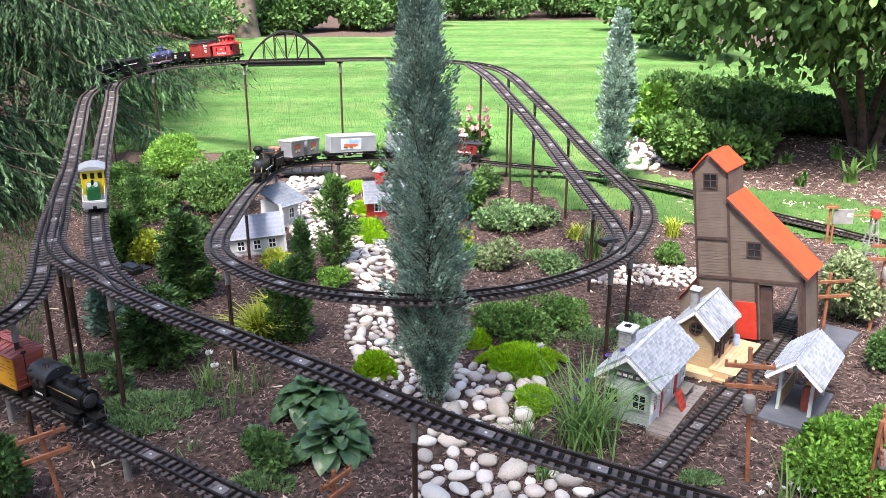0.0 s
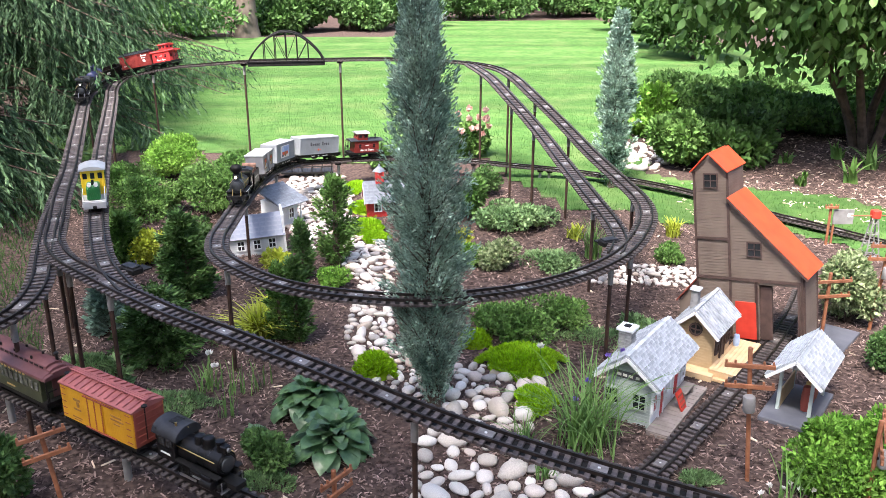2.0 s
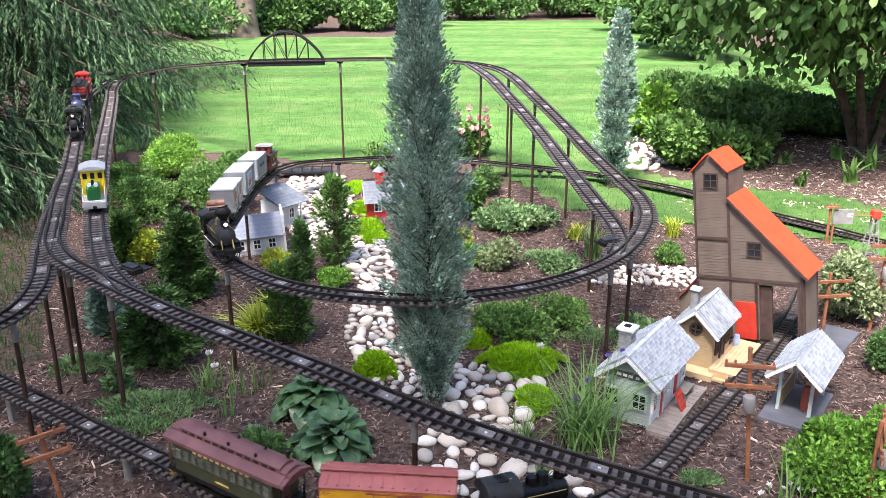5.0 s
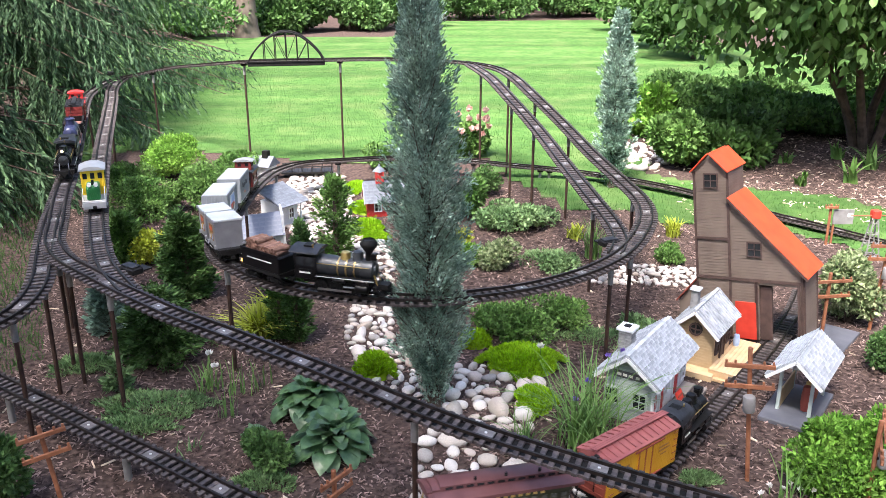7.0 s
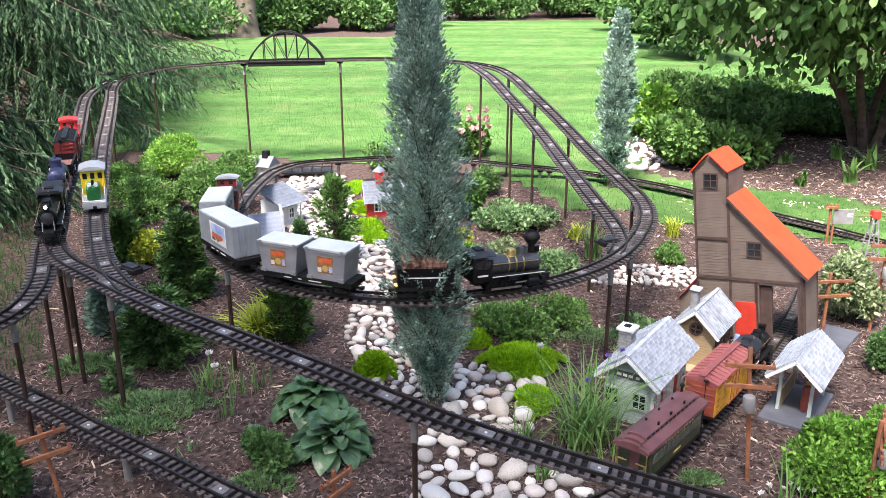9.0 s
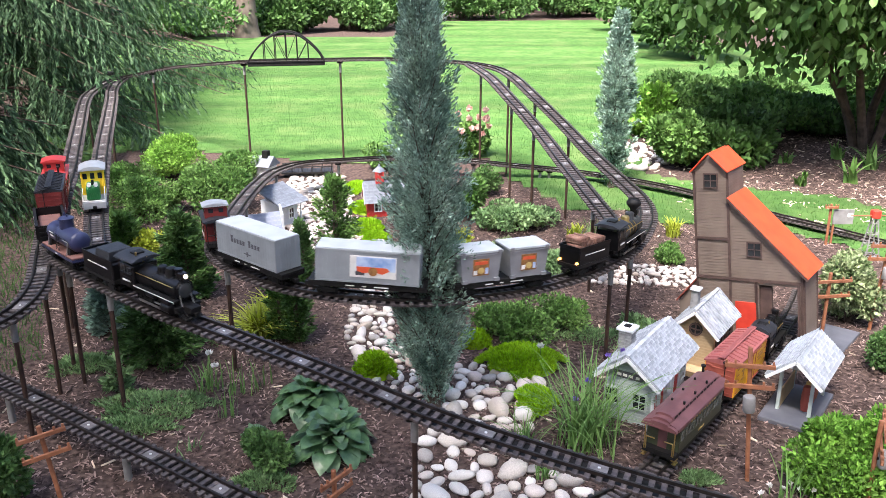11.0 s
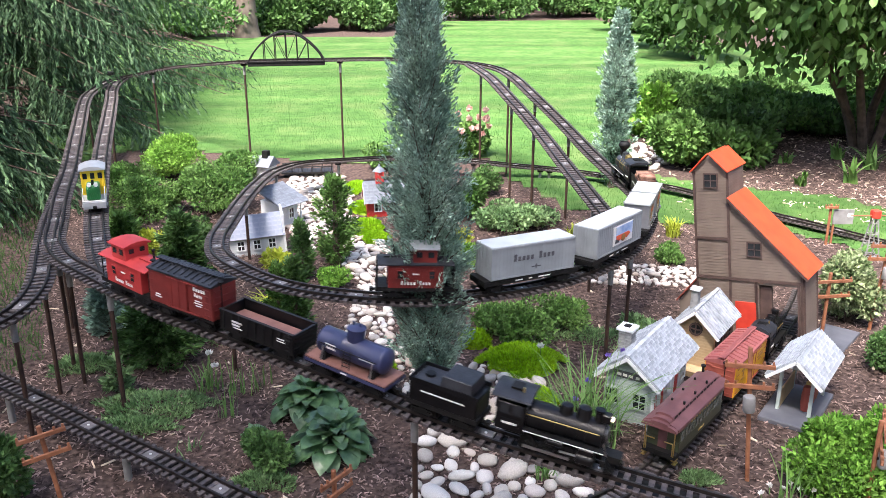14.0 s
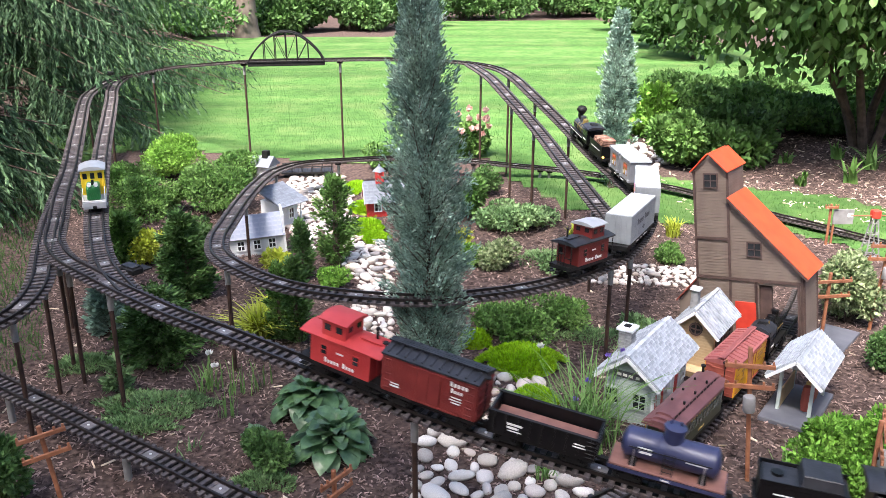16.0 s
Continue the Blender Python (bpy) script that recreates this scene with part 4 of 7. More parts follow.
def gondola():
    L, W, H, z0 = 0.285, 0.104, 0.056, 0.046
    th = thing("gondola_car", "black open gondola car with a reddish load floor", "freight car", group="freight cars")
    running_gear(th, L, 0.18, w=W)
    part("floor", box((0, 0, z0 + 0.003), (L - 0.006, W - 0.006, 0.006)), M["plank"], th)
    part("load", box((0, 0, z0 + 0.016), (L - 0.02, W - 0.02, 0.02)), M["plank"], th, "flat reddish brown load", bevel=0.003)
    for sy in (-1, 1):
        s = part("side", box((0, sy * W / 2, z0 + H / 2), (L, 0.006, H)), M["black"], th)
        bm = bmesh.new()
        for i in range(9):
            box((-L / 2 + L * (i + 0.5) / 9, sy * (W / 2 + 0.0045), z0 + H / 2), (0.006, 0.004, H), bm)
        box((0, sy * W / 2, z0 + H + 0.001), (L + 0.004, 0.01, 0.003), bm)
        part("ribs", bm, M["black_matt"], s)
        bars([(0, 0.006, 0.04, 0.006), (-0.004, -0.004, 0.03, 0.006), (0.002, -0.013, 0.036, 0.003)], M["ink_white"], th, side_plane(0.07 * sy, sy * (W / 2 + 0.0068), z0 + H * 0.5, sy))
        bars([(0, 0.006, 0.026, 0.003), (0, -0.002, 0.03, 0.003)], M["ink_white"], th, side_plane(-0.1 * sy, sy * (W / 2 + 0.0068), z0 + H * 0.5, sy))
        ladder(th, L / 2 - 0.014, sy * (W / 2 + 0.008), z0, z0 + H, "x")
    for sx in (-1, 1):
        e = part("end", box((sx * (L / 2 - 0.002), 0, z0 + H / 2), (0.006, W - 0.006, H)), M["black"], th)
        bm = bmesh.new()
        for i in range(3):
            box((sx * (L / 2 + 0.002), 0, z0 + H * (i + 0.6) / 3.2), (0.005, W - 0.012, 0.006), bm)
        part("end_ribs", bm, M["black_matt"], e)
    return th


def tank_car():
    L, W, z0 = 0.28, 0.1, 0.05
    th = thing("tank_car", "dark blue tank car on a reddish plank deck", "freight car", group="freight cars")
    running_gear(th, L, 0.18, w=W)
    part("deck", box((0, 0, z0 + 0.002), (L, W, 0.006)), M["plank"], th, bevel=0.001)
    bm = box((0, 0, z0 - 0.006), (L + 0.004, W + 0.004, 0.009))
    part("deck_edge", bm, M["navy"], th)
    R, zc, hl = 0.038, z0 + 0.05, 0.108
    tank = part("tank", lathe([(0.001, -hl - 0.014), (R * 0.55, -hl - 0.011), (R * 0.85, -hl - 0.005), (R, -hl), (R + 0.001, -hl + 0.004), (R, -hl + 0.008), (R, -0.03), (R + 0.0008, -0.028), (R, -0.026), (R, hl - 0.008), (R + 0.001, hl - 0.004), (R, hl), (R * 0.85, hl + 0.005), (R * 0.55, hl + 0.011), (0.001, hl + 0.014)], "x", (0, 0, zc), 28), M["navy"], th, smooth=True)
    part("dome", lathe([(0.025, 0.0), (0.025, 0.034), (0.028, 0.035), (0.028, 0.04), (0.02, 0.045), (0.004, 0.047)], "z", (0, 0, zc + R - 0.008), 20), M["navy"], tank, smooth=True)
    bm = bmesh.new()
    for sx in (-1, 1):
        rod((sx * 0.012, 0, zc + R + 0.036), (sx * 0.012, 0, zc + R + 0.048), 0.003, bm=bm)
    part("safety_valve", bm, M["navy"], tank)
    for sx in (-1, 1):
        part("saddle", box((sx * 0.085, 0, z0 + 0.014), (0.016, 0.07, 0.026), taper=1.2), M["black_matt"], th)
        for sy in (-1, 1):
            part("strap", rod((sx * 0.085, sy * 0.0385, zc), (sx * 0.085, sy * 0.046, z0 + 0.006), 0.0022), M["steel"], th)
    bm = bmesh.new()
    for sy in (-1, 1):
        rod((-0.1, sy * 0.042, zc + 0.008), (0.1, sy * 0.042, zc + 0.008), 0.0014, bm=bm)
        for i in range(4):
            rod((-0.012, sy * 0.043, z0 + 0.012 + i * 0.012), (0.012, sy * 0.043, z0 + 0.012 + i * 0.012), 0.0012, bm=bm)
        for k in (-0.012, 0.012):
            rod((k, sy * 0.046, z0), (k, sy * 0.038, zc + 0.012), 0.0013, bm=bm)
    part("handrail", bm, M["black_matt"], th)
    for sy in (-1, 1):
        bars([(0, 0.006, 0.034, 0.007), (0.002, -0.004, 0.03, 0.006)], M["ink_white"], th, side_plane(0.06 * sy, sy * (R + 0.0012), zc + 0.002, sy))
        bars([(0, 0, 0.05, 0.003)], M["ink_white"], th, side_plane(-0.065 * sy, sy * (R + 0.0012), zc + 0.002, sy))
        bars([(0, 0, 0.02, 0.004)], M["ink_white"], th, side_plane(0, sy * (W / 2 + 0.0026), z0 - 0.006, sy))
    return th


def flat_base(name, label, L):
    th = thing(name, label, "freight car", group="container flat cars")
    running_gear(th, L, L * 0.7, w=0.1)
    part("deck", box((0, 0, 0.052), (L, 0.104, 0.007)), M["black_matt"], th, bevel=0.001)
    for sy in (-1, 1):
        bars([(-0.06, 0, 0.03, 0.004), (-0.01, 0, 0.014, 0.004), (0.05, 0, 0.05, 0.004)], M["ink_white"], th, side_plane(0, sy * 0.0525, 0.044, sy))
    return th


def sticker(th, x, y, z, sy, w, h):
    """A picture label: sky, hills, a red shape and a round brown emblem."""
    bg = part("picture_label", box((0, 0, 0), (w, h, 0.0014)), M["ink_white"], th, "colourful picture label")
    bg.matrix_basis = side_plane(x, y, z, sy)
    part("label_sky", box((w * 0.06, h * 0.14, 0.001), (w * 0.84, h * 0.62, 0.0014)), M["dec_blue"], bg)
    bm = prism([(-w * 0.36, -0.0), (w * 0.3, -0.0), (w * 0.36, h * 0.14), (w * 0.2, h * 0.3), (0, h * 0.2), (-w * 0.2, h * 0.3), (-w * 0.34, h * 0.2)], 0.0014, "y")
    o = part("label_shape", bm, M["dec_red"], bg)
    o.matrix_basis = pose(0, 0, 0.002, -90) @ Matrix.Diagonal((1, 1, -1, 1))
    bm = rod((0, -h * 0.2, 0.001), (0, -h * 0.2, 0.0036), h * 0.2, seg=16)
    part("label_emblem", bm, M["dec_brown"], bg)
    part("label_hill", box((-w * 0.28, -h * 0.3, 0.001), (w * 0.2, h * 0.2, 0.0014)), M["ink_dark"], bg)


def container_flat(label, lettered):
    L, W, H, z0 = 0.36, 0.106, 0.118, 0.0565
    th = flat_base("container_flat_car", label, 0.41)
    c = part("container", box((0, 0, z0 + H / 2), (L, W, H)), M["grey"], th, bevel=0.0015)
    part("container_top", box((0, 0, z0 + H + 0.0015), (L - 0.002, W - 0.002, 0.003)), M["lit_grey"], c)
    bm = bmesh.new()
    for sy in (-1, 1):
        for z in (0.004, H - 0.004):
            box((0, sy * (W / 2 + 0.0008), z0 + z), (L, 0.0026, 0.006), bm)
        for i in range(24):
            box((-L / 2 + L * (i + 0.5) / 24, sy * (W / 2 + 0.0001), z0 + H / 2), (0.006, 0.0012, H - 0.014), bm)
        for x in (-L / 2 + 0.003, L / 2 - 0.003):
            box((x, sy * (W / 2 + 0.0008), z0 + H / 2), (0.006, 0.0026, H), bm)
    part("side_ribs", bm, M["grey"], c)
    for sx in (-1, 1):
        bm = bmesh.new()
        for y in (-0.034, -0.012, 0.012, 0.034):
            rod((sx * (L / 2 + 0.0025), y, z0 + 0.004), (sx * (L / 2 + 0.0025), y, z0 + H - 0.004), 0.0015, seg=6, bm=bm)
        box((sx * (L / 2 + 0.001), 0, z0 + H / 2), (0.002, 0.002, H - 0.006), bm)
        part("door_bars", bm, M["grey"], c)
    for sy in (-1, 1):
        if lettered:
            word_bars((5, 4), 0.036, M["ink_dark"], c, side_plane(0, sy * (W / 2 + 0.0016), z0 + H * 0.6, sy), label="dark script lettering")
            bars([(0, 0, 0.04, 0.004), (0, 0, 0.006, 0.018)], M["dec_red" if sy > 0 else "ink_dark"], c, side_plane(0.01, sy * (W / 2 + 0.0014), z0 + H * 0.26, sy), "emblem")
        else:
            sticker(c, 0.02, sy * (W / 2 + 0.0016), z0 + H * 0.52, sy, 0.16, 0.078)
    return th


def bin_flat():
    th = flat_base("container_flat_car", "flat car with two tapered silver ore bins", 0.39)
    W, H, z0 = 0.104, 0.105, 0.056
    for cx in (-0.095, 0.095):
        b = part("ore_bin", box((cx, 0, z0 + H / 2), (0.158, W, H), taper=None), M["bin"], th)
        for v in b.data.vertices:
            if v.co.z < z0 + H / 2:
                v.co.x = cx + (v.co.x - cx) * 0.86
        lid = part("bin_lid", box((cx, 0, z0 + H + 0.004), (0.166, W + 0.008, 0.008)), M["lit_grey"], b, "pale flat lid", bevel=0.001)
        bm = bmesh.new()
        for sy in (-1, 1):
            for dx in (-0.07, 0.07):
                box((cx + dx, sy * (W / 2 + 0.004), z0 + H + 0.002), (0.012, 0.006, 0.014), bm)
            box((cx, sy * (W / 2 + 0.001), z0 + H - 0.008), (0.156, 0.004, 0.004), bm)
            for dx in (-0.062, 0.062):
                box((cx + dx, sy * (W / 2 + 0.0005), z0 + 0.006), (0.02, 0.012, 0.012), bm)
        part("clasp", bm, M["bin"], b)
        for sy in (-1, 1):
            s = part("picture_label", box((0, 0, 0), (0.062, 0.06, 0.0014)), M["dec_brown"], b, "orange and brown picture label")
            s.matrix_basis = side_plane(cx, sy * (W / 2 + 0.001), z0 + H * 0.52, sy)
            part("label_band", box((0, 0.016, 0.001), (0.05, 0.012, 0.0014)), M["dec_red"], s)
            part("label_corner", box((-0.022, -0.018, 0.001), (0.014, 0.016, 0.0014)), M["ink_white"], s)
            part("label_corner", box((0.022, -0.014, 0.001), (0.012, 0.022, 0.0014)), M["dec_blue"], s)
            part("label_emblem", rod((0, -0.012, 0.0), (0, -0.012, 0.0018), 0.012, seg=14), M["ink_gold"], s)
    return th


def drivers(th, xs, r, label="spoked driving wheel"):
    for x in xs:
        bm = bmesh.new()
        for sy in (-1, 1):
            lathe([(r * 0.8, sy * 0.022), (r, sy * 0.022), (r, sy * 0.031), (r * 0.84, sy * 0.032), (r * 0.8, sy * 0.028)], "y", (x, 0, r), 20, bm)
            rod((x, sy * 0.024, r), (x, sy * 0.034, r), r * 0.22, seg=10, bm=bm)
            for k in range(8):
                a = k * math.pi / 4
                rod((x, sy * 0.027, r), (x + math.cos(a) * r * 0.85, sy * 0.027, r + math.sin(a) * r * 0.85), 0.0018, seg=5, bm=bm)
        rod((x, -0.03, r), (x, 0.03, r), 0.004, bm=bm)
        part("driving_wheel", bm, M["black_matt"], th, label)
    for sy in (-1, 1):
        bm = bmesh.new()
        box(((min(xs) + max(xs)) / 2, sy * 0.0375, r - r * 0.3), (max(xs) - min(xs) + 0.014, 0.004, 0.007), bm)
        part("side_rod", bm, M["steel"], th, "bright steel coupling rod")


def steam_loco(label, L_boiler, boiler_m, cab_m, stack, wood_pilot, scale=1.0, lit=True, r_drv=0.024, gold=False, small=False):
    """Boiler, cab, domes, stack, cylinders, pilot and running boards."""
    th = thing("steam_locomotive", label, "locomotive", group="locomotives")
    zb = 0.094
    R = 0.0345
    x0, x1 = -0.062, -0.062 + L_boiler
    part("frame", box(((x0 + x1) / 2, 0, 0.04), (L_boiler + 0.11, 0.04, 0.018)), M["black_matt"], th)
    b = part("boiler", lathe([(R * 1.08, x0 - 0.01), (R * 1.1, x0 + 0.05), (R, x0 + 0.07), (R, x1 - 0.045), (R * 1.06, x1 - 0.043), (R * 1.06, x1 - 0.001), (R * 0.9, x1), (R * 0.85, x1 + 0.003), (R * 0.2, x1 + 0.006)], "x", (0, 0, zb), 28), M[boiler_m], th, "rounded boiler barrel", smooth=True)
    bm = bmesh.new()
    for k in (0.075, 0.105, 0.135):
        if x0 + k < x1 - 0.05:
            lathe([(R + 0.0002, x0 + k - 0.002), (R + 0.0012, x0 + k - 0.002), (R + 0.0012, x0 + k + 0.002), (R + 0.0002, x0 + k + 0.002)], "x", (0, 0, zb), 28, bm)
    part("boiler_band", bm, M["brass" if gold else "black_matt"], b)
    part("smokebox_door", lathe([(R * 0.72, x1 + 0.003), (R * 0.7, x1 + 0.008), (R * 0.3, x1 + 0.012), (0.001, x1 + 0.013)], "x", (0, 0, zb), 22), M["gunmetal"], b, smooth=True)
    xs = x1 - 0.022
    zt = zb + R
    if stack == "balloon":
        pr = [(0.013, 0), (0.012, 0.03), (0.014, 0.034), (0.03, 0.056), (0.031, 0.064), (0.022, 0.078), (0.02, 0.079), (0.019, 0.074)]
    elif stack == "capped":
        pr = [(0.015, 0), (0.012, 0.008), (0.0125, 0.04), (0.016, 0.041), (0.016, 0.046), (0.011, 0.047)]
    else:
        pr = [(0.013, 0), (0.011, 0.006), (0.0115, 0.03), (0.0135, 0.032), (0.0135, 0.036), (0.0095, 0.037)]
    part("smokestack", lathe(pr, "z", (xs, 0, zt - 0.003), 20), M["black_matt" if stack == "balloon" else "black"], b, smooth=True)
    for k, (dx, rr, hh) in enumerate(((0.095, 0.017, 0.028), (0.05 if not small else 0.06, 0.019, 0.034))):
        bm = lathe([(rr * 1.15, 0), (rr, 0.005), (rr, hh * 0.7), (rr * 0.85, hh * 0.9), (rr * 0.4, hh), (0.001, hh + 0.001)], "z", (x1 - dx - 0.01, 0, zt - 0.004), 18)
        part("sand_dome" if k == 0 else "steam_dome", bm, M["brass" if gold and k == 0 else boiler_m], b, smooth=True)
    bm = lathe([(0.009, 0), (0.006, 0.006), (0.003, 0.011)], "z", (x1 - 0.068, 0, zt + 0.01), 12)
    rod((x1 - 0.068, -0.01, zt), (x1 - 0.068, -0.01, zt + 0.018), 0.002, bm=bm)
    rod((x1 - 0.068, 0.01, zt), (x1 - 0.068, 0.01, zt + 0.018), 0.002, bm=bm)
    part("bell", bm, M["brass"], b)
    bm = box((x1 + 0.008 - 0.01, 0, zt + 0.014), (0.024, 0.024, 0.024))
    hl = part("headlight", bm, M["black"], b, "box headlight", bevel=0.003)
    part("headlight_lens", lathe([(0.0072, 0), (0.0068, 0.003), (0.001, 0.005)], "x", (x1 + 0.0105, 0, zt + 0.014), 14), M["lamp" if lit else "steel"], hl, "lit lamp glass" if lit else "lamp glass")
    cx = x0 - 0.038
    cab = part("cab", box((cx, 0, 0.092), (0.078, 0.094, 0.08)), M[cab_m], th, bevel=0.0015)
    cut = [(-0.05, 0.128), (-0.049, 0.138), (-0.042, 0.15), (-0.028, 0.16), (-0.01, 0.165), (0.01, 0.165), (0.028, 0.16), (0.042, 0.15), (0.049, 0.138), (0.05, 0.128)] if small else [(-0.055, 0.146), (-0.053, 0.15), (-0.03, 0.158), (0, 0.161), (0.03, 0.158), (0.053, 0.15), (0.055, 0.146)]
    part("cab_roof", prism(cut, 0.104, "x", cx - 0.004), M["roofblk"], cab, smooth=True)
    for sy in (-1, 1):
        for dx in (-0.017, 0.017):
            w_ = part("cab_window", box((cx + dx, sy * 0.0475, 0.115), (0.026, 0.002, 0.03)), M["glass"], cab)
        part("cab_panel", box((cx, sy * 0.0478, 0.076), (0.05, 0.002, 0.024)), M["black"], cab)
        part("corner_post", box((cx - 0.04, sy * 0.044, 0.13), (0.006, 0.006, 0.036)), M[cab_m], cab)
        bars([(0, 0, 0.04, 0.006)], M["ink_white"], cab, side_plane(cx, sy * 0.0495, 0.076, sy))
    part("roof_hatch", box((cx, 0, 0.162), (0.03, 0.036, 0.006)), M["black_matt"], cab)
    for sy in (-1, 1):
        part("running_board", box(((x0 + x1) / 2 + 0.006, sy * 0.041, 0.068), (L_boiler + 0.01, 0.02, 0.004)), M["black_matt"], th)
        part("cylinder", lathe([(0.012, x1 - 0.056), (0.017, x1 - 0.054), (0.017, x1 - 0.012), (0.012, x1 - 0.010), (0.004, x1 - 0.007)], "x", (0, sy * 0.042, 0.036), 16), M["black"], th, smooth=True)
        part("steam_chest", box((x1 - 0.033, sy * 0.041, 0.058), (0.04, 0.026, 0.016)), M["black"], th, bevel=0.002)
        bm = rod((x0 - 0.005, sy * (R + 0.003), zb + 0.016), (x1 - 0.01, sy * (R + 0.003), zb + 0.016), 0.0015, seg=6)
        for k in range(4):
            xx = x0 + (x1 - x0 - 0.02) * (k + 0.5) / 4
            rod((xx, sy * (R - 0.004), zb + 0.012), (xx, sy * (R + 0.005), zb + 0.016), 0.0015, seg=5, bm=bm)
        part("handrail", bm, M["brass"], b)
        part("running_board_edge", box(((x0 + x1) / 2 + 0.006, sy * 0.0512, 0.068), (L_boiler + 0.01, 0.0012, 0.003)), M["black_matt" if small else "ink_white"], th, "" if small else "white painted edge")
        part("crosshead", rod((x1 - 0.1, sy * 0.041, 0.034), (x1 - 0.05, sy * 0.042, 0.036), 0.003), M["steel"], th)
        part("air_tank", lathe([(0.006, -0.022), (0.009, -0.02), (0.009, 0.02), (0.006, 0.022)], "x", (x0 + 0.085, sy * 0.043, 0.056), 12), M["black"], th, smooth=True)
    nd = 2 if small else 3
    sp = r_drv * 2 + 0.006
    drivers(th, [x0 + 0.012 + sp * k for k in range(nd)], r_drv)
    wheelset(th, x1 - 0.03, 0.0125)
    pb = part("pilot_beam", box((x1 + 0.012, 0, 0.038), (0.012, 0.096, 0.018)), M["black_matt"], th, bevel=0.001)
    if small:
        bm = bmesh.new()
        rod((x1 + 0.022, -0.048, 0.024), (x1 + 0.022, 0.048, 0.024), 0.0022, bm=bm)
        for sy in (-0.04, 0.04):
            rod((x1 + 0.018, sy, 0.024), (x1 + 0.018, sy, 0.056), 0.0016, bm=bm)
        part("front_rail", bm, M["steel"], pb)
    else:
        for k in range(9):
            y = -0.044 + 0.011 * k
            part("cowcatcher_bar", rod((x1 + 0.018, y, 0.034), (x1 + 0.052 - abs(y) * 0.45, y * 0.72, 0.008), 0.0022, seg=5), M["black_matt"], pb)
        part("cowcatcher_foot", box((x1 + 0.03, 0, 0.009), (0.026, 0.07, 0.004)), M["black_matt"], pb)
        bm = bmesh.new()
        for sy in (-1, 1):
            rod((x1 + 0.016, sy * 0.022, 0.046), (x1 - 0.004, sy * 0.02, zb + 0.006), 0.0022, bm=bm)
        part("smokebox_brace", bm, M["brass" if gold or wood_pilot else "steel"], pb)
    coupler(th, x1 + (0.03 if small else 0.05))
    bm = rod((cx + 0.02, -0.02, 0.16), (cx + 0.02, -0.02, 0.172), 0.003)
    rod((cx + 0.026, 0.0, zt + 0.004), (cx + 0.048, 0.0, zt + 0.03), 0.002, bm=bm)
    part("whistle", bm, M["brass"], cab)
    return th


def tender(label, load):
    L, W, H, z0 = 0.2, 0.096, 0.062, 0.046
    th = thing("tender", label, "tender", group="tenders")
    running_gear(th, L + 0.012, 0.12, w=W)
    body = part("tank_body", box((0, 0, z0 + H / 2), (L, W, H)), M["black"], th, bevel=0.004)
    bm = bmesh.new()
    for sy in (-1, 1):
        box((0, sy * (W / 2), z0 + H + 0.004), (L, 0.003, 0.012), bm)
    box((-L / 2, 0, z0 + H + 0.004), (0.003, W, 0.012), bm)
    part("coping", bm, M["black"], body)
    if load == "wood":
        lm = bpy.data.meshes.new("log")
        b2 = rod((0, -0.036, 0), (0, 0.036, 0), 0.0085, seg=7)
        b2.to_mesh(lm)
        b2.free()
        lm.materials.append(M["wood_load"])
        r = random.Random(4)
        for i in range(26):
            piece("log", lm, th, pose(-0.07 + 0.014 * (i % 11) + r.uniform(-0.003, 0.003), r.uniform(-0.004, 0.004), z0 + H + 0.006 + 0.013 * (i // 11), r.uniform(-4, 4), r.uniform(0, 90), r.uniform(-8, 8)))
    else:
        part("coal_bunker", box((0.035, 0, z0 + H + 0.02), (0.085, W - 0.012, 0.034), taper=1.12), M["roofblk"], body, bevel=0.002)
        part("water_hatch", rod((-0.06, 0, z0 + H), (-0.06, 0, z0 + H + 0.01), 0.014, seg=14), M["black"], body)
        part("deck", box((-0.05, 0, z0 + H + 0.0015), (0.085, W - 0.01, 0.003)), M["roofblk"], body)
    for sy in (-1, 1):
        bars([(0, 0, 0.13, 0.004)], M["ink_white"], th, side_plane(0, sy * (W / 2 + 0.0005), z0 + H * 0.62, sy))
        part("marker_lamp", rod((-L / 2, sy * 0.04, z0 + 0.012), (-L / 2 - 0.008, sy * 0.04, z0 + 0.012), 0.005), M["lamp_amber" if load == "wood" else "black"], th)
    return th


